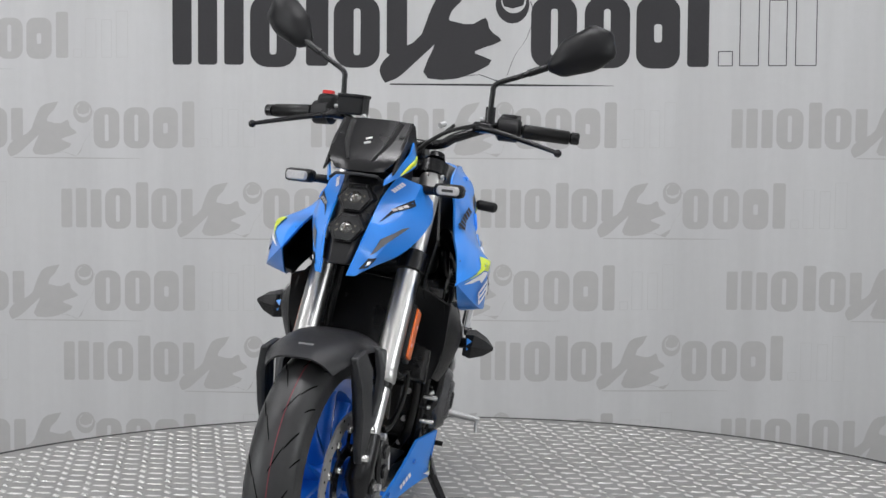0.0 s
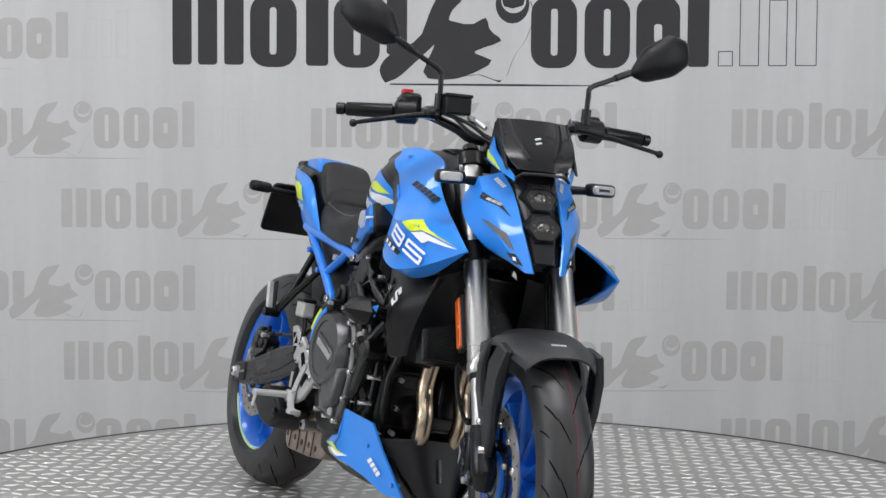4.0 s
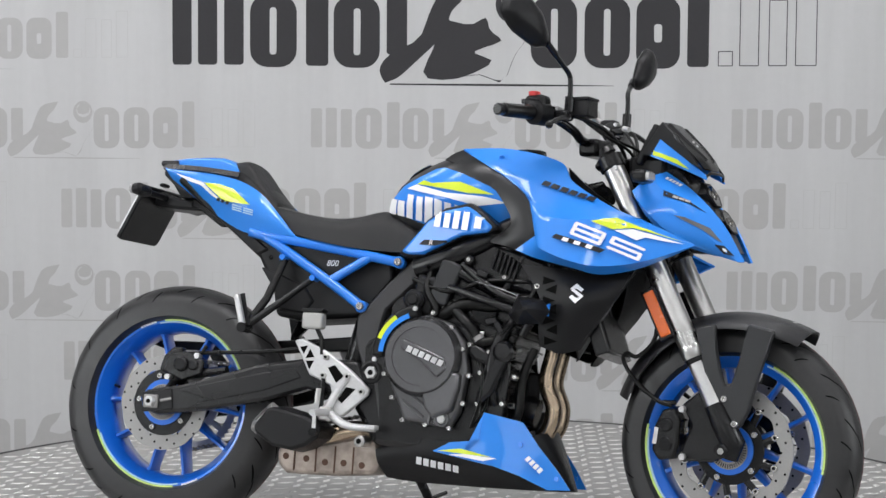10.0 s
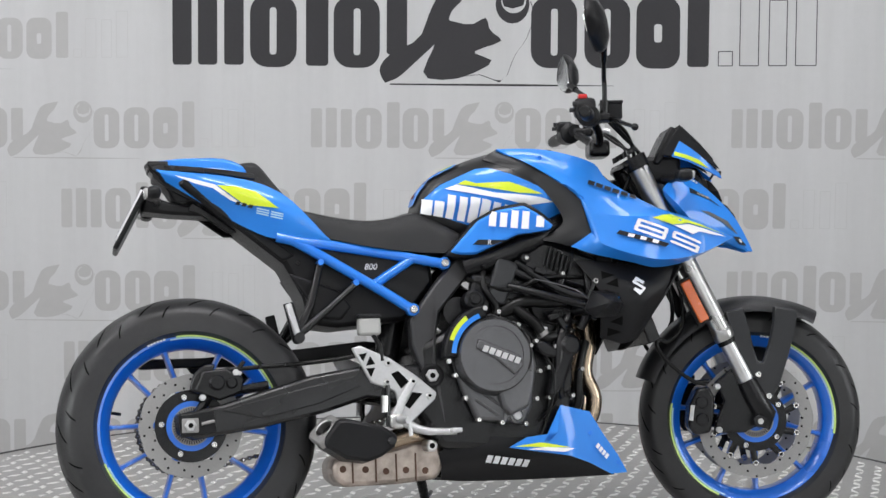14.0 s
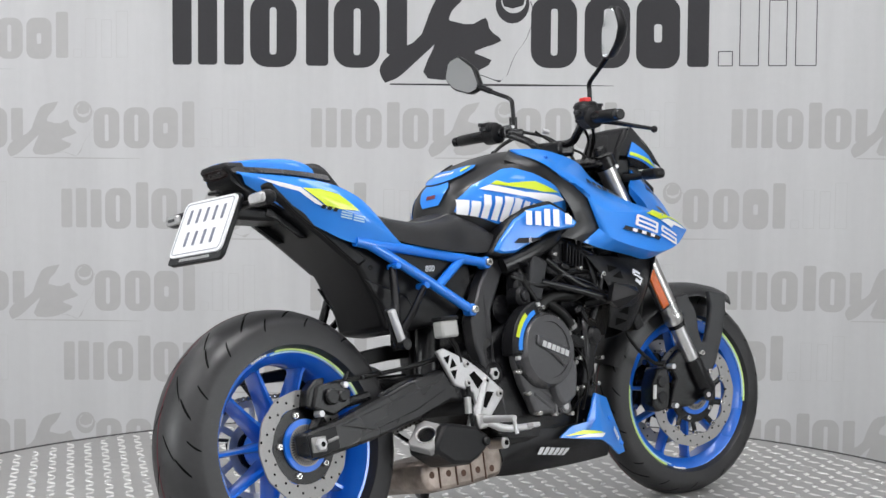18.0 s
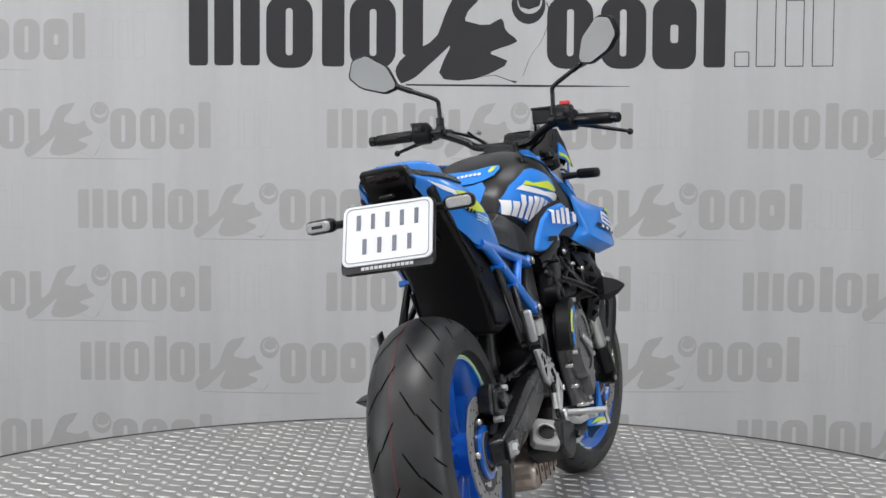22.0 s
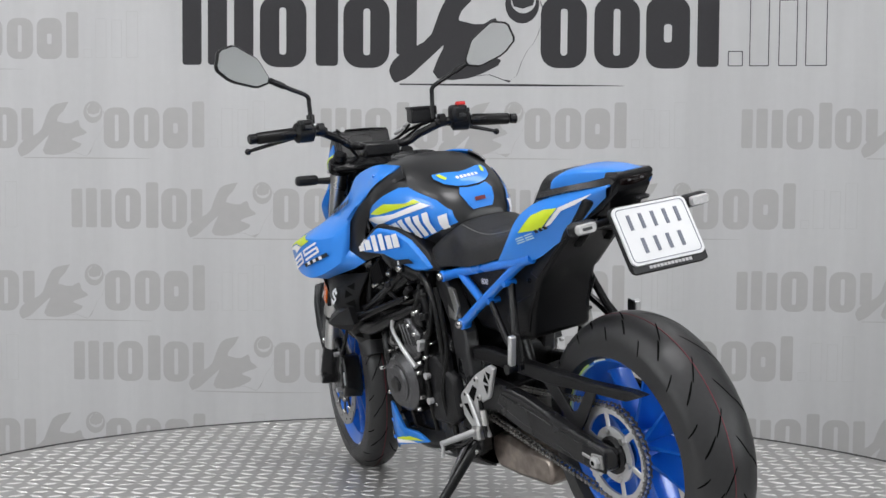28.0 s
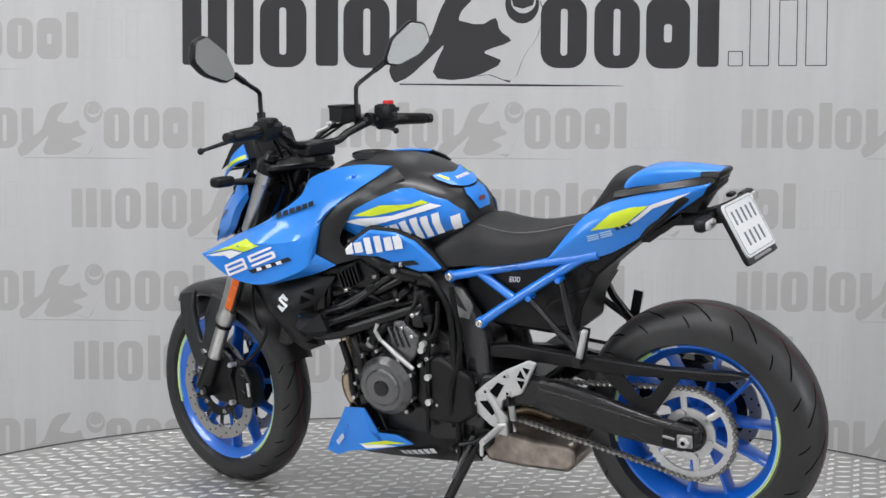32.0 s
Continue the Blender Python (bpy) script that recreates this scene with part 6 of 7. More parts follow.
part("silencer_mount", disc((-0.089, 0, 0.250), 0.0145, -0.10, -0.168, 16, chamfer=0.004), SILVER, exhaust, "round silver mount", 40)
part("mount_socket", disc((-0.089, 0, 0.250), 0.007, -0.166, -0.1688, 12), GROOVE, exhaust, "", 40)

# ---- belly pan ----
def spoiler_y(x, z):
    """How far out the blue spoiler stands: it closes in towards its front tip."""
    return 0.173 + 0.21 * max(0, min(x - 0.12, 0.115)) - 0.44 * max(0, x - 0.235) - 0.10 * max(0, 0.22 - z)


for s in BOTH:
    pan = fixed("belly_pan", patch(pair([[(-0.062, -0.115, 0.232), (0.02, -0.135, 0.268), (0.14, -0.150, 0.262), (0.25, -0.150, 0.270), (0.36, -0.110, 0.25)],
                                         [(-0.055, -0.112, 0.20), (0.02, -0.13, 0.215), (0.14, -0.142, 0.21), (0.27, -0.140, 0.215), (0.39, -0.095, 0.205)],
                                         [(-0.045, -0.06, 0.164), (0.02, -0.065, 0.158), (0.14, -0.07, 0.156), (0.28, -0.07, 0.156), (0.418, -0.055, 0.158)]], s), 16, 12, 0.004), PLASTIC, "black belly pan with blue spoiler", None, 40)
    tr = tree_of(pan)
    film_bars("pan_marks", bars(0.053, 0.206, 0.166, 0.190, 0.017, 6, 0.25, 0.1), tr, s, WHITE, "row of white block marks", pan)
    SPOIL = [(0.105, 0.238), (0.150, 0.262), (0.225, 0.270), (0.236, 0.338), (0.323, 0.320), (0.362, 0.264), (0.404, 0.212), (0.436, 0.164), (0.385, 0.162), (0.32, 0.192), (0.26, 0.212), (0.18, 0.225)]
    sp_bm = slab(SPOIL, s * 0.100, s * 0.106)
    bmesh.ops.triangulate(sp_bm, faces=[f for f in sp_bm.faces if len(f.verts) > 4])
    bmesh.ops.subdivide_edges(sp_bm, edges=sp_bm.edges[:], cuts=2)
    for v in sp_bm.verts:
        v.co.y = s * ((abs(v.co.y) - 0.106) + spoiler_y(v.co.x, v.co.z))
    sp = part("spoiler", sp_bm, BLUE, pan, "glossy blue spoiler panel", 62)
    tr = tree_of(sp)
    film("spoiler_stripe", [(0.118, 0.240), (0.18, 0.248), (0.215, 0.242), (0.26, 0.232), (0.19, 0.236)], tr, s, YELLOW, "yellow stripe", pan)
    film("spoiler_stripe", [(0.15, 0.232), (0.19, 0.236), (0.27, 0.230), (0.24, 0.222)], tr, s, WHITE, "white stripe", pan)
    film_bars("spoiler_marks", bars(0.332, 0.232, 0.368, 0.198, 0.013, 4, 0.25, 0.0), tr, s, WHITE, "small white block marks", pan)
    for bx, bz in ((0.321, 0.266), (0.405, 0.190)):
        part("screw", disc((bx, 0, bz), 0.006, s * (spoiler_y(bx, bz) - 0.02), s * (spoiler_y(bx, bz) + 0.004), 8), BLUE_TUBE, pan)
fixed("belly_front", patch([[(0.318, -0.134, 0.286), (0.362, -0.075, 0.298), (0.375, 0, 0.302), (0.362, 0.075, 0.298), (0.318, 0.134, 0.286)], [(0.366, -0.090, 0.222), (0.398, -0.05, 0.230), (0.402, 0, 0.232), (0.398, 0.05, 0.230), (0.366, 0.090, 0.222)], [(0.420, -0.042, 0.160), (0.430, -0.02, 0.160), (0.431, 0, 0.160), (0.430, 0.02, 0.160), (0.420, 0.042, 0.160)]], 16, 8, 0.005), PLASTIC, "smooth black belly pan nose", None, 40)
fixed("belly_intake", patch([[(0.368, -0.045, 0.285), (0.380, 0, 0.288), (0.368, 0.045, 0.285)], [(0.402, -0.03, 0.205), (0.414, 0, 0.207), (0.402, 0.03, 0.205)]], 8, 5, 0.004), GLOSSY, "dark recessed intake", None, 40)
fixed("belly_floor", slab([(-0.045, 0.170), (0.0, 0.160), (0.41, 0.158), (0.36, 0.25), (0.33, 0.25), (0.36, 0.175), (0.0, 0.178)], -0.06, 0.06), PLASTIC, "black belly pan floor", None, 30, 0.004)

# ---- foot controls ----
for s in BOTH:
    OUT = [(-0.281, 0.493), (-0.259, 0.499), (-0.185, 0.466), (-0.120, 0.421), (-0.071, 0.379), (-0.076, 0.363), (-0.134, 0.311), (-0.175, 0.296), (-0.207, 0.300), (-0.192, 0.332), (-0.169, 0.356), (-0.177, 0.385), (-0.235, 0.408)]
    rs = fixed("rearset", slab(OUT, s * 0.150, s * 0.164), ALU, "pale cast aluminium foot peg bracket with cut-outs", None, 30, 0.004)
    for hole in ([(-0.264, 0.477), (-0.243, 0.481), (-0.253, 0.460)], [(-0.236, 0.473), (-0.224, 0.453), (-0.247, 0.449)], [(-0.246, 0.443), (-0.224, 0.444), (-0.235, 0.421)],
                 [(-0.185, 0.428), (-0.167, 0.435), (-0.141, 0.408), (-0.161, 0.391)], [(-0.133, 0.382), (-0.108, 0.378), (-0.142, 0.341), (-0.153, 0.350)]):
        part("cut_out", slab(hole, s * 0.1625, s * 0.1652), GROOVE, rs, "", 0)
    for bx, bz in ((-0.192, 0.454), (-0.196, 0.408), (-0.131, 0.408), (-0.091, 0.372)):
        part("bolt", disc((bx, 0, bz), 0.0085, s * 0.160, s * 0.171, 12, chamfer=0.002), SILVER, rs)
        part("bolt_socket", disc((bx, 0, bz), 0.004, s * 0.170, s * 0.1718, 8), GROOVE, rs)
    part("raised_arm", tube([(-0.131, s * 0.166, 0.408), (-0.158, s * 0.168, 0.365), (-0.180, s * 0.170, 0.315)], [0.009, 0.011], 8, 6, flat=0.5), ALU, rs, "", 50)
    part("peg_bracket", box((-0.178, s * 0.176, 0.312), (0.034, 0.022, 0.036)), SILVER, rs, "", 30, 0.006)
    part("heel_rod_top", tube([(-0.203, s * 0.166, 0.375), (-0.205, s * 0.166, 0.335)], 0.009, 8), SILVER, rs, "", 40)
    part("peg", tube([(-0.172, s * 0.18, 0.316), (-0.172, s * 0.285, 0.312)], [0.010, 0.008], 10), ALU, rs, "ribbed aluminium foot peg", 40)
    part("peg_feeler", tube([(-0.168, s * 0.278, 0.312), (-0.166, s * 0.282, 0.275)], 0.005, 8), ALU, rs, "", 40)
    part("heel_rod", tube([(-0.195, s * 0.165, 0.40), (-0.196, s * 0.165, 0.30)], 0.006, 8), SATIN, rs, "", 40)
brake = fixed("brake_pedal", tube([(-0.165, -0.180, 0.312), (-0.128, -0.190, 0.291), (-0.100, -0.198, 0.284), (-0.035, -0.205, 0.282)], [0.011, 0.010, 0.008], 8, flat=1.0), ALU, "aluminium rear brake pedal", None, 60)
part("pedal_tip", box((-0.040, -0.216, 0.285), (0.026, 0.034, 0.012)), ALU, brake, "", 30, 0.003)
shift = fixed("gear_lever", tube([(-0.150, 0.166, 0.300), (-0.090, 0.172, 0.266), (-0.035, 0.174, 0.252)], 0.006, 8, 10), SATIN, "black gear lever", None, 60)
part("lever_tip", tube([(-0.035, 0.172, 0.252), (-0.035, 0.205, 0.252)], 0.007, 10), HOSE, shift, "", 40)
res = fixed("brake_reservoir", box((-0.235, -0.155, 0.545), (0.055, 0.035, 0.042)), TANKLIQ, "milky brake fluid reservoir", None, 30, 0.006)
part("cap", box((-0.235, -0.155, 0.570), (0.058, 0.038, 0.010)), PLASTIC, res, "", 30, 0.003)
part("hose", tube([(-0.225, -0.155, 0.525), (-0.21, -0.158, 0.50), (-0.205, -0.16, 0.46)], 0.006, 8), HOSE, res)
fixed("shock_absorber", tube([(-0.14, 0, 0.58), (-0.19, 0, 0.36)], 0.032, 14), SATIN, "black rear shock absorber", None, 40)
# side stand
stand = fixed("side_stand", tube([(-0.075, 0.125, 0.255), (-0.035, 0.20, 0.15), (-0.005, 0.265, 0.065)], [0.015, 0.012], 10), SATIN, "black side stand folded out", None, 40)
part("stand_foot", slab([(-0.04, 0.050), (-0.02, 0.062), (0.04, 0.064), (0.045, 0.052)], 0.245, 0.30), SATIN, stand, "", 30, 0.004)
part("stand_tang", tube([(-0.02, 0.235, 0.105), (0.01, 0.29, 0.125)], 0.006, 8), SATIN, stand, "", 40)
part("stand_spring", tube([(-0.07, 0.145, 0.27), (-0.03, 0.20, 0.165)], 0.007, 8), ENGINE, stand, "", 40)
fixed("stand_bracket", slab([(-0.12, 0.29), (-0.11, 0.235), (-0.05, 0.235), (-0.03, 0.30)], 0.10, 0.135), SATIN, "", None, 30, 0.005)

# ---- front end, turned with the bars ----
for s in BOTH:
    fy = s * 0.102

    def fk(z):
        return (0.527 + (0.967 - z) * 0.4775, fy, z)

    fork = steered("fork_leg", tube([fk(0.985), fk(0.52)], 0.0265, 20), SILVER, "silver upside-down fork leg", None, 60)
    part("fork_collar", turned(tube([fk(0.535), fk(0.528), fk(0.512), fk(0.506)], [0.0268, 0.0285, 0.0285, 0.0235], 20), STEER), SILVER, fork, "", 40)
    part("dust_seal", turned(tube([fk(0.509), fk(0.496)], 0.0245, 20), STEER), HOSE, fork, "black dust seal", 40)
    part("slider_tube", turned(tube([fk(0.51), fk(0.37)], 0.0215, 18), STEER), CHROME, fork, "polished inner fork tube", 60)
    part("axle_clamp", turned(tube([fk(0.40), fk(0.36), (0.845, fy, 0.31), (0.835, fy, 0.275)], [0.026, 0.028, 0.03, 0.022], 14), STEER), SATIN, fork, "black axle clamp", 50)
    part("axle_cap", turned(disc((0.825, 0, 0.294), 0.017, s * 0.085, s * 0.135, 18, chamfer=0.003), STEER), SATIN, fork, "", 40)
    part("axle_bolt", turned(disc((0.825, 0, 0.294), 0.008, s * 0.13, s * 0.137, 6), STEER), SILVER, fork, "", 40)
    part("yoke_clamp", turned(tube([fk(0.788), fk(0.786), fk(0.746), fk(0.744)], [0.029, 0.034, 0.034, 0.029], 20), STEER), SATIN, fork, "black yoke clamp", 40)
    part("top_clamp", turned(tube([fk(0.992), fk(0.990), fk(0.962), fk(0.960)], [0.029, 0.033, 0.033, 0.029], 20), STEER), SATIN, fork, "black top clamp", 40)
    part("reflector", turned(turned(box((0, 0, 0), (0.027, 0.008, 0.115)), pose(0.662, s * 0.136, 0.610, 0, -25.5, 0)), STEER), ORANGE, fork, "amber fork reflector", 30, 0.003)
    part("reflector_back", turned(turned(box((0, 0, 0), (0.038, 0.012, 0.130)), pose(0.661, s * 0.129, 0.610, 0, -25.5, 0)), STEER), PLASTIC, fork, "", 30, 0.003)
    # radial caliper
    cal = steered("front_caliper", slab([(0.668, 0.385), (0.645, 0.34), (0.640, 0.28), (0.658, 0.255), (0.70, 0.262), (0.712, 0.30), (0.715, 0.36), (0.70, 0.39)], s * 0.048, s * 0.105, taper=0.06), ENGINE_DARK, "black radial brake caliper", None, 30, 0.007)
    for bz in (0.30, 0.345):
        part("piston_cap", turned(disc((0.678, 0, bz), 0.017, s * 0.10, s * 0.110, 16, chamfer=0.003), STEER), SATIN, cal)
    part("caliper_marks", turned(box((0.652, s * 0.1045, 0.318), (0.010, 0.003, 0.04), m=Matrix.Rotation(radians(8), 4, "Y")), STEER), ALU, cal, "small pale block mark", 0)
    part("caliper_bolt", turned(disc((0.72, 0, 0.385), 0.008, s * 0.09, s * 0.115, 6), STEER), ALU, cal)
    part("caliper_bolt", turned(disc((0.722, 0, 0.272), 0.008, s * 0.09, s * 0.115, 6), STEER), ALU, cal)
    steered("caliper_foot", slab([(0.715, 0.395), (0.74, 0.345), (0.72, 0.30), (0.71, 0.262), (0.79, 0.262), (0.84, 0.285), (0.845, 0.32), (0.80, 0.42), (0.76, 0.43)], s * 0.075, s * 0.10), ENGINE_DARK, "", None, 30, 0.006)
    steered("brake_hose", tube([(0.690, s * 0.100, 0.392), (0.655, s * 0.104, 0.402), (0.600, s * 0.106, 0.445), (0.566, s * 0.104, 0.492), (0.572, s * 0.100, 0.512), (0.600, s * 0.092, 0.506), (0.640, s * 0.082, 0.560), (0.625, s * 0.076, 0.680), (0.580, s * 0.070, 0.80)], 0.0055, 8, 36), HOSE, "black brake hose", None, 60)
    steered("banjo_bolt", tube([(0.668, s * 0.100, 0.398), (0.700, s * 0.100, 0.399)], 0.0055, 10), SATIN, "", None, 40)
    # mudguard legs
    STRUT = [(0.747, 0.580), (0.796, 0.590), (0.805, 0.534), (0.816, 0.484), (0.827, 0.446), (0.840, 0.446), (0.855, 0.491), (0.870, 0.548), (0.876, 0.592), (0.940, 0.578), (0.924, 0.520), (0.905, 0.454), (0.885, 0.390), (0.866, 0.354), (0.837, 0.326), (0.814, 0.359), (0.796, 0.405), (0.773, 0.477)]
    st_bm = slab(STRUT, s * 0.104, s * 0.122)
    for v in st_bm.verts:
        v.co.y -= s * (0.10 * max(0, 0.46 - v.co.z) + 0.30 * max(0, v.co.z - 0.535))
    strut = steered("mudguard_strut", st_bm, GREY_PLASTIC, "dark grey forked mudguard strut", None, 30, 0.005)
    for bx, bz in ((0.826, 0.415), (0.852, 0.358)):
        part("strut_bolt", turned(bolt((bx, 0, bz), 0.0085, s * 0.100, s * 0.123, 12), STEER), BOLT, strut)
# mudguard over the tyre
rows = []
for i in range(25):
    f = i / 24
    a = radians(57 + 102 * f)
    w = 0.098 * min(1.0, 0.76 + 1.9 * f) * (1 - 0.34 * max(0, (f - 0.55) / 0.45))
    row = []
    for j in range(17):
        b = -1 + 2 * j / 16
        r = 0.328 - 0.036 * abs(b) ** 3.4 - 0.006 * f + 0.008 * max(0, 1 - 6 * f)
        row.append((FRONT[0] + r * math.cos(a), w * b, FRONT[2] + r * math.sin(a)))
    rows.append(row)
bm = skin(rows, closed=False, caps=False)
g = bmesh.ops.extrude_face_region(bm, geom=bm.faces[:])
for v in (e for e in g["geom"] if isinstance(e, bmesh.types.BMVert)):
    d = Vector((v.co.x - FRONT[0], 0, v.co.z - FRONT[2])).normalized()
    v.co -= d * 0.005
guard = steered("front_mudguard", bm, MUDGUARD, "satin black front mudguard over the tyre", None, 50)
part("mudguard_emblem", turned(box((FRONT[0] + 0.135, 0, FRONT[2] + 0.3010), (0.014, 0.034, 0.003), m=Matrix.Rotation(radians(25), 4, "Y")), STEER), SILVER, guard, "small silver outline mark", 30, 0.002)
# yokes and steering stem
for z, t in ((0.765, 0.045), (0.975, 0.026)):
    x = 0.527 + (0.967 - z) * 0.4775
    steered("fork_yoke", turned(box((0, 0, 0), (0.06, 0.255, t)), pose(x - 0.010, 0, z, 0, -25, 0)), SATIN, "black fork yoke", None, 30, 0.014)
steered("steering_stem", tube([(0.50, 0, 0.97), (0.60, 0, 0.75)], 0.03, 14), SATIN, "", None, 40)
# handlebar and mirrors (stalk foot, stalk end, inner and outer end of the glass)
MIRRORS = {-1: (-0.168, (0.424, -0.277, 1.250), (0.414, -0.273, 1.258), (0.366, -0.397, 1.346)),
           1: (0.199, (0.404, 0.312, 1.238), (0.405, 0.318, 1.245), (0.391, 0.461, 1.317))}
hb = [(0.358, -0.385, 1.082), (0.372, -0.27, 1.088), (0.392, -0.20, 1.090), (0.425, -0.12, 1.058), (0.432, -0.07, 1.035), (0.432, 0.07, 1.035), (0.425, 0.12, 1.058), (0.392, 0.20, 1.090), (0.372, 0.27, 1.088), (0.358, 0.385, 1.082)]
bar = steered("handlebar", tube(hb, 0.0115, 12, 60), SATIN, "tapered black handlebar", None, 60)
steered("bar_clamp", box((0.437, 0, 1.022), (0.055, 0.11, 0.045)), SATIN, "black handlebar clamp", None, 30, 0.01)
for s in BOTH:
    def on_bar(y, up=0.0):
        f = (abs(y) - 0.20) / 0.185
        return (0.392 - 0.034 * f, s * abs(y), 1.090 - 0.008 * f + up)
    grip = part("grip", turned(tube([on_bar(0.265), on_bar(0.268), on_bar(0.372), on_bar(0.376)], [0.013, 0.0175, 0.0165, 0.013], 16), STEER), HOSE, bar, "ribbed black rubber grip", 50)
    part("bar_end", turned(tube([on_bar(0.376), on_bar(0.379), on_bar(0.395), on_bar(0.398)], [0.010, 0.0145, 0.0145, 0.011], 14), STEER), SATIN, bar, "", 40)
    part("switch_box", turned(tube([on_bar(0.205), on_bar(0.212), on_bar(0.255), on_bar(0.262)], [0.02, 0.030, 0.029, 0.02], 14), STEER), PLASTIC, bar, "black switch housing", 40)
    part("switch_pod", turned(box(Vector(on_bar(0.232)) + Vector((-0.012, 0, 0.020)), (0.045, 0.042, 0.030)), STEER), PLASTIC, bar, "", 30, 0.008)
    part("lever_perch", turned(box(Vector(on_bar(0.185)) + Vector((0.025, 0, -0.004)), (0.055, 0.05, 0.024)), STEER), SATIN, bar, "", 30, 0.007)
    part("lever", turned(tube([Vector(on_bar(0.18)) + Vector((0.048, 0, -0.006)), Vector(on_bar(0.23)) + Vector((0.070, 0, -0.012)), Vector(on_bar(0.30)) + Vector((0.088, 0, -0.024)), Vector(on_bar(0.372)) + Vector((0.118, 0, -0.038))], [0.008, 0.0065, 0.005], 10, 16, flat=0.8), STEER), SATIN, bar, "black brake lever" if s < 0 else "black clutch lever", 60)
    tip = Vector(on_bar(0.378)) + Vector((0.122, 0, -0.040))
    bm = bmesh.new()
    bmesh.ops.create_uvsphere(bm, u_segments=12, v_segments=8, radius=0.0095, matrix=Matrix.Translation(tip))
    part("lever_ball", turned(bm, STEER), SATIN, bar, "", 60)
    # mirror
    sy, joint, inner, outer = MIRRORS[s]
    mir = steered("mirror", tube([(0.435, sy, 1.098), (0.437, sy, 1.135)], 0.012, 12), SATIN, "black stalk mirror with angular head", None, 40)
    joint, inner, outer = Vector(joint), Vector(inner), Vector(outer)
    bend = Vector((0.437, sy, 1.186))
    part("stalk", turned(tube([(0.437, sy, 1.13), (0.438, sy + s * 0.001, 1.165), bend + (joint - bend) * 0.06, bend.lerp(joint, 0.5), joint, joint + (outer - inner).normalized() * 0.03 + Vector((0.012, 0, 0))], 0.0065, 10, 30), STEER), SATIN, mir, "", 60)
    part("stalk_sleeve", turned(tube([bend.lerp(joint, 0.66), bend.lerp(joint, 1.02)], 0.009, 10), STEER), SATIN, mir, "", 50)
    u = (outer - inner).normalized()
    nb = Vector((-1, 0, 0.17))
    nb = (nb - u * nb.dot(u)).normalized()
    vv = nb.cross(u) if nb.cross(u).z > 0 else u.cross(nb)
    mid = (inner + outer) / 2
    outl = [(-0.084, -0.006), (-0.080, 0.004), (-0.040, 0.034), (-0.028, 0.040), (0.040, 0.047), (0.052, 0.044), (0.078, 0.020), (0.082, 0.008), (0.074, -0.030), (0.066, -0.040), (0.030, -0.050), (0.010, -0.051), (-0.050, -0.040), (-0.062, -0.035), (-0.083, -0.015)]
    ol = [Vector((a, b, 0)) for a, b in outl]
    rings = [[mid + u * (p.x * k) + vv * (p.y * k) - nb * dx for p in ol] for dx, k in ((-0.004, 0.97), (0.0, 1.02), (0.010, 1.01), (0.022, 0.88), (0.034, 0.52), (0.037, 0.20))]
    part("mirror_head", turned(skin(rings), STEER), PLASTIC, mir, "angular black mirror housing", 50)
    part("mirror_glass", turned(skin([[mid + u * (p.x * 0.94) + vv * (p.y * 0.92) - nb * dx for p in ol] for dx in (-0.0065, -0.003)]), STEER), MIRROR, mir, "clear mirror glass", 0)
    # front indicator
    ind = steered("front_indicator", tube([(0.60, s * 0.09, 0.93), (0.625, s * 0.15, 0.932)], [0.012, 0.009], 10), PLASTIC, "black stalk indicator with clear lens", None, 50)
    part("body", turned(box((0.635, s * 0.178, 0.935), (0.040, 0.068, 0.030)), STEER), PLASTIC, ind, "", 30, 0.010)
    part("lens", turned(turned(skin([[(x, y * k, z * k) for y, z in rounded(-0.026, -0.0105, 0.026, 0.0105, 0.008)] for x, k in ((0.0, 1.0), (0.004, 1.0), (0.008, 0.8))]), pose(0.652, s * 0.180, 0.935)), STEER), LENS, ind, "clear amber-tinted lens", 30)
part("lens_core", turned(box((0.6605, s * 0.180, 0.935), (0.002, 0.026, 0.006)), STEER), GREY_PLASTIC, ind, "", 0, 0.0008)
# clutch side reservoir, starter switch
mc = steered("brake_fluid_box", box((0.458, -0.132, 1.108), (0.052, 0.062, 0.042)), PLASTIC, "square black brake fluid box", None, 30, 0.004)
part("lid", turned(box((0.458, -0.132, 1.131), (0.056, 0.066, 0.008)), STEER), PLASTIC, mc, "", 30, 0.002)
part("stop_switch", turned(box((0.372, -0.232, 1.137), (0.022, 0.026, 0.012)), STEER), RED_PLASTIC, bar, "red engine stop switch", 30, 0.003)
part("switch_block", turned(box((0.378, -0.225, 1.108), (0.055, 0.05, 0.052)), STEER), PLASTIC, bar, "", 30, 0.012)
for y0, y1 in ((-0.16, -0.03), (0.17, 0.04)):
    steered("cable", tube([(0.44, y0, 1.09), (0.50, (y0 + y1) / 2, 1.06), (0.53, y1, 0.99), (0.50, y1, 0.90)], 0.005, 8, 16), HOSE, "black control cable", None, 60)
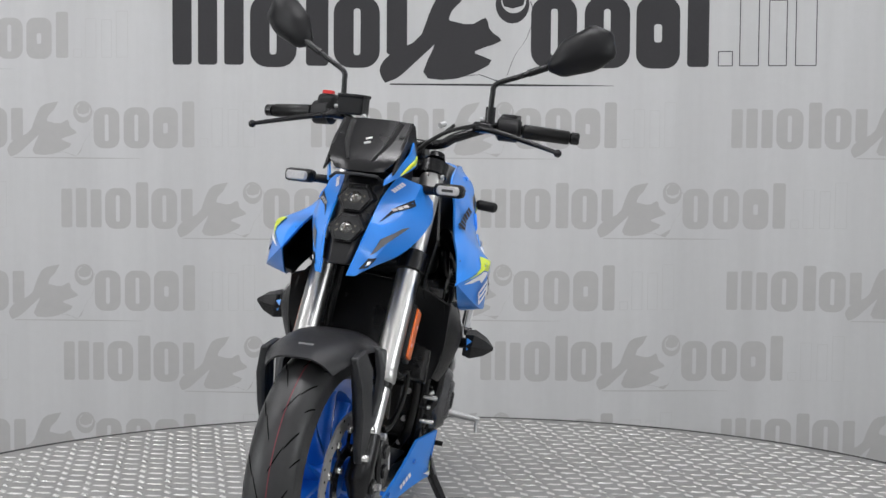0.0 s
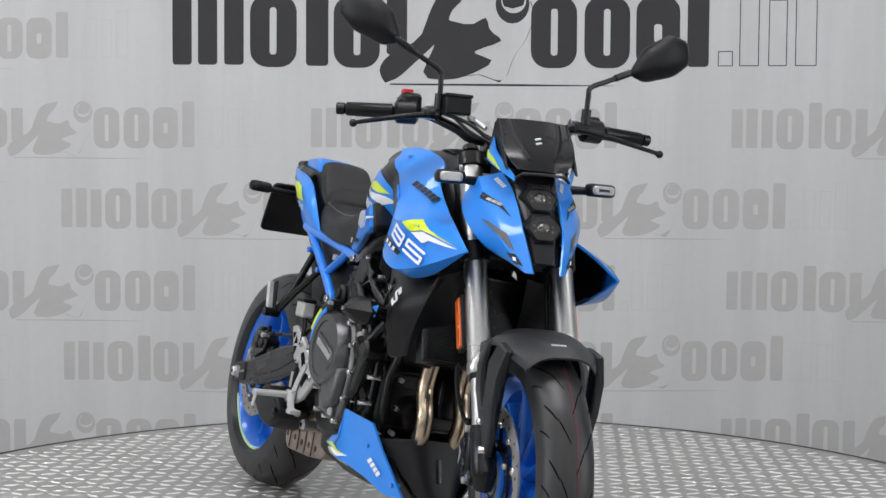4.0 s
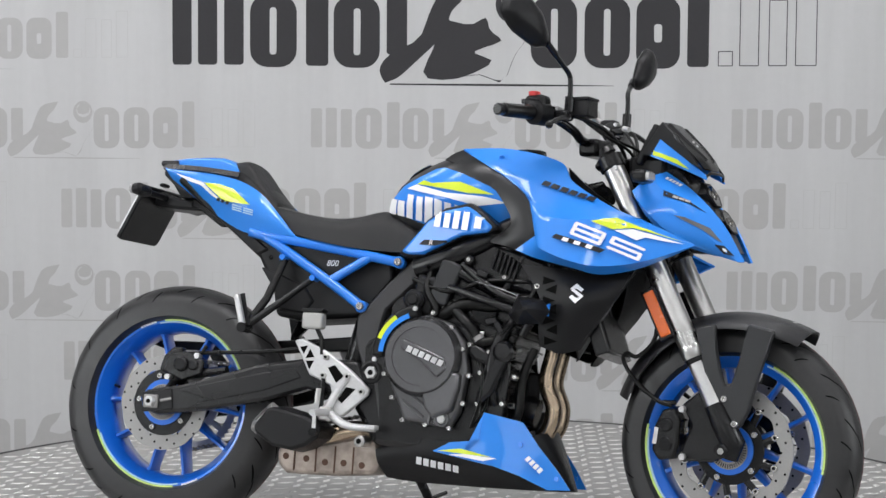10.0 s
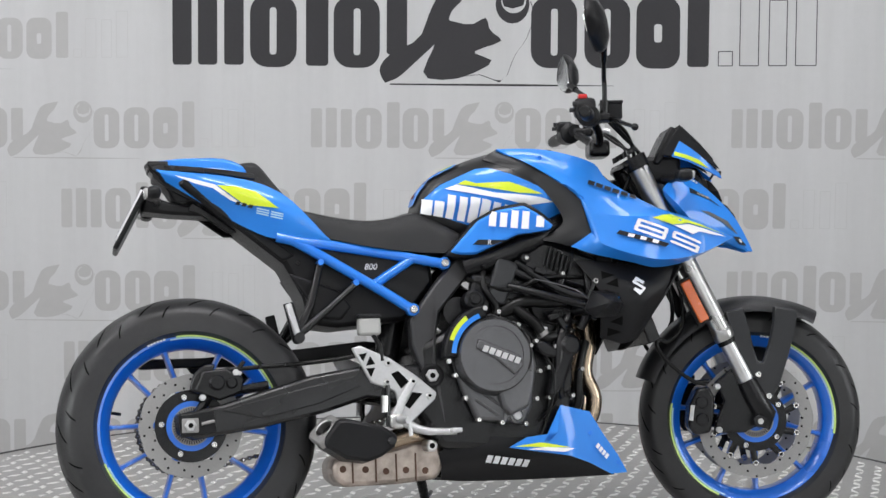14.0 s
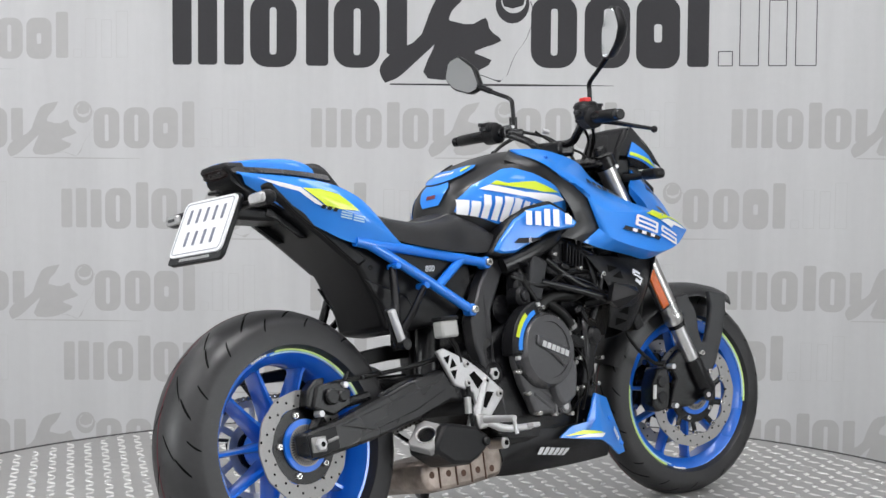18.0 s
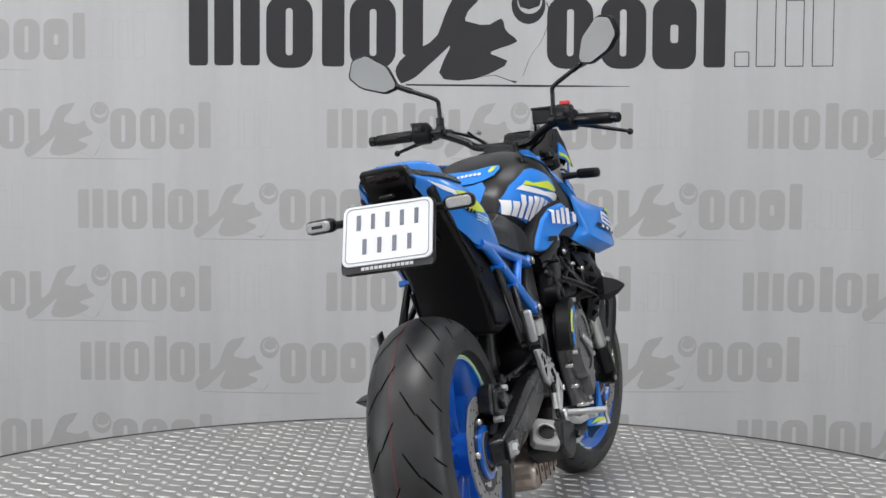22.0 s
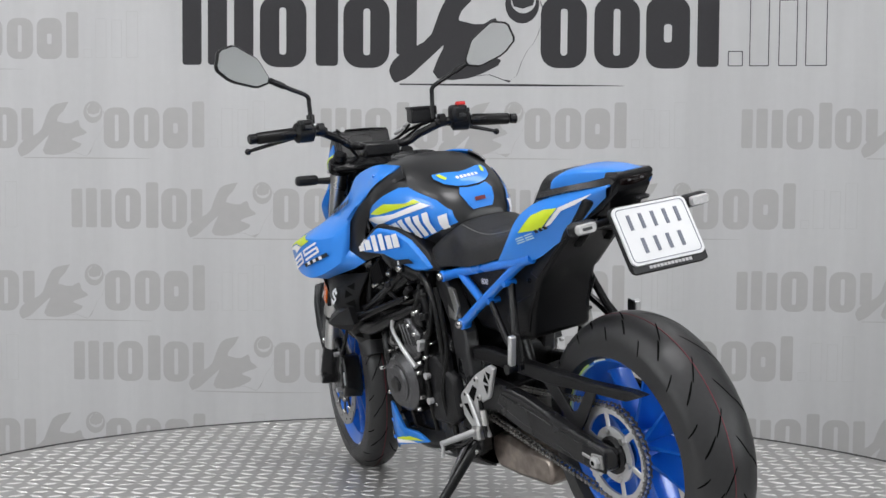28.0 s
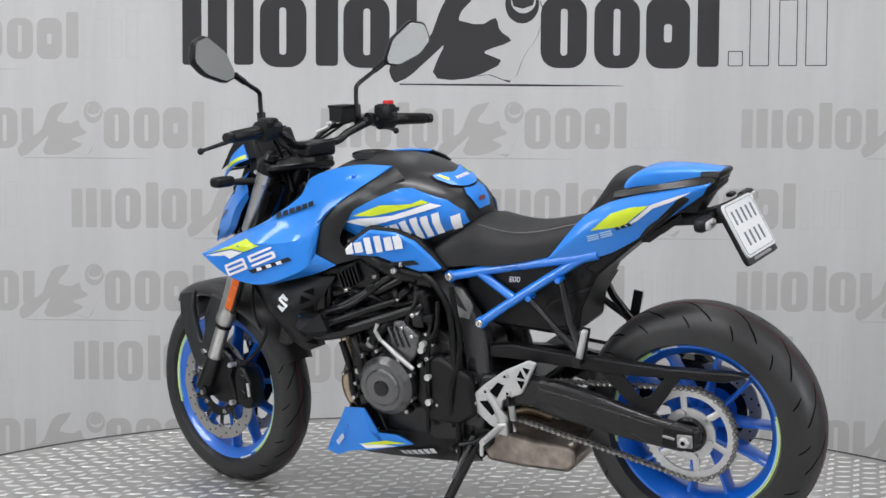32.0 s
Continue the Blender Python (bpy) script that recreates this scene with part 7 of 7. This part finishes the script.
for s in BOTH:
    steered("banjo_bolt", tube([(0.468, s * 0.10, 1.085), (0.486, s * 0.095, 1.080)], 0.007, 8), ALU, "", None, 40)
    steered("perch_clamp", tube([(0.400, s * 0.172, 1.092), (0.400, s * 0.190, 1.092)], 0.019, 14), SATIN, "", None, 40)
    part("clamp_bolt", turned(disc((0.415, 0, 1.105), 0.005, s * 0.170, s * 0.196, 8), STEER), ALU, bar)
    part("clamp_bolt", turned(disc((0.415, 0, 1.078), 0.005, s * 0.170, s * 0.196, 8), STEER), ALU, bar)
    part("toggle", turned(box((0.345, s * 0.228, 1.104), (0.012, 0.018, 0.010)), STEER), GREY_PLASTIC, bar, "", 0, 0.002)
    part("toggle", turned(box((0.352, s * 0.246, 1.118), (0.014, 0.010, 0.012)), STEER), GREY_PLASTIC, bar, "", 0, 0.002)
    steered("fork_cap", tube([(0.512, s * 0.102, 1.000), (0.505, s * 0.102, 1.013)], [0.022, 0.018], 16), SATIN, "", None, 40)
    steered("clamp_screw", disc((0.545, 0, 0.962), 0.006, s * 0.128, s * 0.134, 8), ALU, "", None, 40)
steered("adjuster", tube([(0.470, -0.085, 1.075), (0.498, -0.066, 1.060)], 0.006, 10), ALU, "small silver cable adjuster", None, 40)
for y0, y1, x1 in ((-0.14, -0.02, 0.545), (-0.10, 0.03, 0.56), (0.12, 0.0, 0.54)):
    steered("cable", tube([(0.455, y0, 1.085), (0.50, y0 * 0.7, 1.045), (x1, y1, 1.00), (0.53, y1, 0.92)], 0.004, 8, 16), HOSE, "black control cable", None, 60)
# headlamp unit
lamp = steered("headlamp_unit", skin([[(x, y * w, z) for y, dx, z in ()] or [(x0, -w, z0), (x0 + 0.02, -w * 0.6, z0), (x0 + 0.02, w * 0.6, z0), (x0, w, z0), (x0 - 0.10, w * 0.9, z0), (x0 - 0.10, -w * 0.9, z0)] for x0, z0, w in ((0.676, 0.965, 0.056), (0.702, 0.93, 0.050), (0.738, 0.87, 0.047), (0.778, 0.81, 0.044), (0.806, 0.758, 0.034))]), GLOSSY, "stacked twin hexagonal headlamp in black housing", None, 30, 0.004)


def hexagon(c, r, y_stretch, x0, x1, k=1.0):
    return skin([[Vector((c[0] + dx - 0.0, y_stretch * r * q * math.cos(a), c[1] + r * q * math.sin(a))) + Vector((-(r * q * math.sin(a)) * 0.55, 0, 0)) for a in (math.pi * i / 3 for i in range(6))] for dx, q in ((x0, 1.0), (x1, k))])


for cx, cz in ((0.737, 0.901), (0.778, 0.836)):
    part("lamp_bezel", turned(hexagon((cx, cz), 0.037, 1.22, -0.01, 0.012, 0.92), STEER), PLASTIC, lamp, "", 30)
    part("lamp_lens", turned(hexagon((cx, cz), 0.030, 1.22, 0.004, 0.0145, 0.95), STEER), HEAD_LENS, lamp, "clear hexagonal headlamp lens", 30)
    hexes = [[Vector((cx + 0.0155 - r * math.sin(a) * 0.55, 1.22 * r * math.cos(a), cz + r * math.sin(a))) for a in (math.pi * i / 3 for i in range(6))] for r in (0.0300, 0.0290)]
    part("lamp_ring", turned(skin(hexes + [[p - Vector((0.004, 0, 0)) for p in hexes[1]]], caps=False), STEER), FRAME_GREY, lamp, "thin dark lamp ring", 0)
    for yy, dz in ((-0.021, 0.004), (0.021, 0.004), (-0.020, -0.008), (0.020, -0.008)):
        part("reflector_facet", turned(box((cx + 0.0125 - dz * 0.55, yy, cz + dz), (0.004, 0.008, 0.008), m=Matrix.Rotation(radians(-25), 4, "Y")), STEER), LAMP_REFLECTOR, lamp, "pale lamp reflector facet", 0, 0.002)
    bm = lathe([(0.0005, 0.0085), (0.006, 0.0078), (0.011, 0.0055), (0.015, 0.0020), (0.0165, -0.0015)], (0, 0, 0), 20)
    part("projector", turned(turned(bm, pose(cx + 0.0120, 0, cz, 0, -29, 0) @ pose(0, 0, 0, 0, 0, -90)), STEER), PROJECTOR, lamp, "domed glass projector", 60)
    part("projector_bar", turned(box((cx + 0.0185, 0.0, cz + 0.001), (0.006, 0.0035, 0.012), m=Matrix.Rotation(radians(-29), 4, "Y")), STEER), LAMP_REFLECTOR, lamp, "pale warm lamp bar", 0, 0.001)
COWL = [[(0.652, -0.062, 0.956), (0.721, -0.051, 0.905), (0.793, -0.047, 0.828), (0.842, -0.031, 0.738)],
        [(0.622, -0.108, 0.941), (0.683, -0.105, 0.886), (0.758, -0.085, 0.806), (0.828, -0.046, 0.738)],
        [(0.588, -0.128, 0.905), (0.628, -0.140, 0.858), (0.690, -0.112, 0.798), (0.790, -0.056, 0.750)],
        [(0.594, -0.118, 0.885), (0.626, -0.122, 0.842), (0.680, -0.100, 0.788), (0.772, -0.052, 0.752)]]
for s in BOTH:
    cw_bm = patch(pair(COWL, s), 20, 13, 0.005, False)
    tr = BVHTree.FromBMesh(cw_bm)
    cw = steered("headlamp_cowl", cw_bm, BLUE, "glossy blue pointed headlamp cowl", None, 24)

    def on_cowl(name, poly, mat, label, lift=0.0024):
        part(name, turned(film_bm(poly, tr, s, lift, 0.016), STEER), mat, cw, label, 30)

    on_cowl("cowl_graphic", [(0.662, 0.908), (0.663, 0.894), (0.716, 0.877), (0.758, 0.853), (0.712, 0.886)], BLACK_FILM, "black triangular graphic")
    for o in bars(0.682, 0.891, 0.720, 0.878, 0.005, 3, 0.14, 0.1):
        on_cowl("cowl_mark", o, LENS, "small pale block mark", 0.0038)
    for o in bars(0.655, 0.938, 0.692, 0.918, 0.006, 5, 0.25, 0.1):
        on_cowl("cowl_mark", o, WHITE, "small white block mark", 0.0034)
    on_cowl("cowl_vent", [(0.690, 0.847), (0.714, 0.843), (0.768, 0.818), (0.796, 0.783), (0.785, 0.789), (0.754, 0.813)], VENT_GREY, "grey boomerang vent")
    on_cowl("cowl_emblem", [(0.780, 0.778), (0.800, 0.776), (0.822, 0.752), (0.800, 0.756)], BLACK_FILM, "small dark emblem")
    on_cowl("cowl_emblem_mark", [(0.797, 0.770), (0.804, 0.769), (0.808, 0.761), (0.801, 0.762)], WHITE, "tiny white mark", 0.004)
# flyscreen over the instruments
SCREEN = [[(0.645, -0.080, 1.075), (0.690, -0.085, 1.03), (0.728, -0.078, 0.990), (0.745, -0.055, 0.962)],
          [(0.650, -0.034, 1.078), (0.696, -0.040, 1.032), (0.736, -0.038, 0.990), (0.754, -0.028, 0.960)],
          [(0.650, 0.034, 1.078), (0.696, 0.040, 1.032), (0.736, 0.038, 0.990), (0.754, 0.028, 0.960)],
          [(0.645, 0.080, 1.075), (0.690, 0.085, 1.03), (0.728, 0.078, 0.990), (0.745, 0.055, 0.962)]]
scr = steered("flyscreen", patch(SCREEN, 14, 13, 0.005, False), GLOSSY, "gloss black flyscreen", None, 40)
for dz in (-0.005, 0.005):
    part("screen_emblem", turned(turned(box((0, 0, 0), (0.0025, 0.015, 0.0055), m=Matrix.Rotation(radians(22), 4, "X")), pose(0.7005 - dz * 0.98, 0, 1.028 + dz, 0, -46, 0)), STEER), ALU, scr, "small silver emblem", 0)
for s in BOTH:
    sd = part("screen_side", turned(patch(pair([[(0.643, -0.088, 1.033), (0.690, -0.092, 0.998), (0.752, -0.064, 0.946)], [(0.620, -0.092, 0.992), (0.670, -0.100, 0.974), (0.757, -0.066, 0.934)]], s), 10, 5, 0.004), STEER), BLUE, scr, "blue flyscreen side with yellow flash", 40)
    part("screen_flash", turned(patch(pair([[(0.628, -0.0935, 1.005), (0.660, -0.1000, 0.994), (0.690, -0.0985, 0.981)], [(0.626, -0.0945, 0.995), (0.662, -0.1015, 0.983), (0.72, -0.0905, 0.957)]], s), 8, 3, 0.003), STEER), YELLOW, scr, "acid yellow flash", 40)
for s in BOTH:
    part("screen_cheek", turned(slab([(0.645, 1.077), (0.700, 1.024), (0.750, 0.955), (0.700, 0.985), (0.645, 1.030), (0.622, 0.992), (0.590, 0.996)], s * 0.076, s * 0.084), STEER), PLASTIC, scr, "black flyscreen cheek", 30, 0.003)
    part("screen_ridge", turned(patch(pair([[(0.651, -0.066, 1.070), (0.702, -0.056, 1.022), (0.739, -0.034, 0.985)], [(0.657, -0.056, 1.074), (0.706, -0.047, 1.027), (0.744, -0.028, 0.987)], [(0.653, -0.048, 1.072), (0.702, -0.040, 1.024), (0.740, -0.024, 0.984)]], s), 10, 5, 0.004), STEER), PLASTIC, scr, "raised black ridge", 40)
for s in BOTH:
    part("screen_bolt", turned(disc((0, 0, 0), 0.006, -0.003, 0.003, 12, chamfer=0.002), STEER @ pose(0.681, s * 0.070, 1.041) @ pose(0, 0, 0, 0, -46, 0) @ pose(0, 0, 0, 0, 0, -90)), SATIN, scr, "", 40)
    part("screen_brow_leg", turned(tube([(0.757, s * 0.048, 0.951), (0.752, s * 0.062, 0.940)], 0.0035, 8), STEER), PLASTIC, scr, "", 40)
part("screen_brow", turned(tube([(0.757, -0.048, 0.951), (0.760, 0, 0.953), (0.757, 0.048, 0.951)], 0.0035, 8, 8), STEER), GREY_PLASTIC, scr, "dark grey brow under the screen", 40)
for k in range(6):
    part("screen_mark", turned(turned(box((0, 0, 0), (0.0015, 0.0045, 0.003)), pose(0.7445, -0.0175 + k * 0.007, 0.975, 0, -35, 0)), STEER), ALU, scr, "tiny grey block mark", 0)
dash = steered("instrument_panel", turned(box((0, 0, 0), (0.018, 0.165, 0.108)), pose(0.606, 0, 1.022, 0, 27, 0)), PLASTIC, "black digital instrument panel", None, 30, 0.006)
part("display", turned(turned(box((0, 0, 0), (0.004, 0.145, 0.070)), pose(0.5975, 0, 1.0265, 0, 27, 0)), STEER), GLOSSY, dash, "dark display glass", 0)
steered("lamp_bracket", box((0.60, 0, 0.96), (0.10, 0.13, 0.07)), PLASTIC, "", None, 30, 0.012)

# ---- rear plate and indicators ----
pl_m = Matrix.Translation((-0.805, -0.005, 0.829)) @ pose(0, 0, 0, 0, 27.5, 0) @ pose(0, 0, 0, 2.5, 0, 0)
def rounded_plate(w, h, r, x0, x1, dz=0.0):
    """A flat plate across the bike with rounded corners, w wide and h high."""
    o = rounded(-w / 2, -h / 2, w / 2, h / 2, r)
    return skin([[(x, y, z + dz) for y, z in o] for x in (x0, x1)])


plate = fixed("plate_holder", turned(rounded_plate(0.212, 0.164, 0.018, 0.0, 0.012), pl_m), PLASTIC, "black plate holder with white plate", None, 30, 0.003)
part("holder_strip", turned(rounded_plate(0.206, 0.018, 0.006, -0.0006, 0.002, -0.0715), pl_m), GREY_PLASTIC, plate, "grey lower holder strip", 30)
part("plate", turned(rounded_plate(0.204, 0.142, 0.016, -0.005, 0.001, 0.006), pl_m), PLATE, plate, "white plate with grey bars in two rows", 30)
bm = bmesh.new()
outer, inner_ = rounded(-0.095, -0.059, 0.095, 0.071, 0.012), rounded(-0.0935, -0.0575, 0.0935, 0.0695, 0.011)
skin([[(x, y, z) for y, z in o] for x, o in ((-0.0052, outer), (-0.0060, outer), (-0.0060, inner_), (-0.0052, inner_))], caps=False, bm=bm, loop=True)
part("plate_border", turned(bm, pl_m), INK, plate, "thin dark border line", 0)
for z0, n, w in ((0.036, 5, 0.026), (-0.022, 4, 0.027)):
    for i in range(n):
        y = (i - (n - 1) / 2) * (w + 0.007)
        part("plate_bar", turned(box((-0.0058, y, z0), (0.0014, w * 0.34, 0.036)), pl_m), INK, plate, "plain grey bar", 0)
bm = bmesh.new()
for i in range(12):
    box((-0.0008, (i - 5.5) * 0.010, -0.072), (0.0016, 0.0075, 0.007), bm)
part("holder_marks", turned(bm, pl_m), ALU, plate, "tiny pale marks", 0)
fixed("plate_arm", slab([(-0.768, 0.880), (-0.758, 0.892), (-0.70, 0.872), (-0.62, 0.862), (-0.58, 0.855), (-0.57, 0.835), (-0.63, 0.838), (-0.70, 0.842), (-0.775, 0.850)], -0.045, 0.045), PLASTIC, "black plate arm under the tail", None, 30, 0.008)
fixed("plate_light", box((-0.764, -0.005, 0.912), (0.020, 0.034, 0.010)), PLASTIC, "", None, 30, 0.006)
for s in BOTH:
    fixed("tail_bracket", slab([(-0.65, 0.872), (-0.55, 0.81), (-0.54, 0.795), (-0.565, 0.795), (-0.63, 0.84), (-0.66, 0.85)], s * 0.040, s * 0.048), SATIN, "", None, 30, 0.003)
    ind = fixed("rear_indicator", tube([(-0.735, s * 0.05, 0.87), (-0.745, s * 0.13, 0.872)], 0.009, 10), PLASTIC, "black stalk rear indicator with clear lens", None, 50)
    part("body", box((-0.750, s * 0.160, 0.874), (0.034, 0.070, 0.032)), PLASTIC, ind, "", 30, 0.012)
    part("lens", turned(skin([[(x, y * k, z * k) for y, z in rounded(-0.028, -0.0115, 0.028, 0.0115, 0.009)] for x, k in ((0.0, 1.0), (-0.005, 1.0), (-0.009, 0.8))]), pose(-0.765, s * 0.162, 0.874)), LENS, ind, "clear lens", 30)
part("lens_core", box((-0.7745, s * 0.162, 0.874), (0.002, 0.026, 0.007)), GREY_PLASTIC, ind, "", 0, 0.0008)


# ---- what turns ----
def turn_at(t):
    """The turntable's angle in degrees."""
    return -94.935 + 7.8288 * t - 0.0063043 * t * t + 0.00005697 * t ** 3


def motions():
    times = [0.5 * i for i in range(65)]
    walk(turntable, [(t, pose(0, 0, 0, 0, 0, turn_at(t))) for t in times])
    walk(bike, [(t, pose(0, 0, 0, 0, 0, turn_at(t)) @ pose(0, -0.23, 0, -LEAN, 0, 0)) for t in times])


motions()
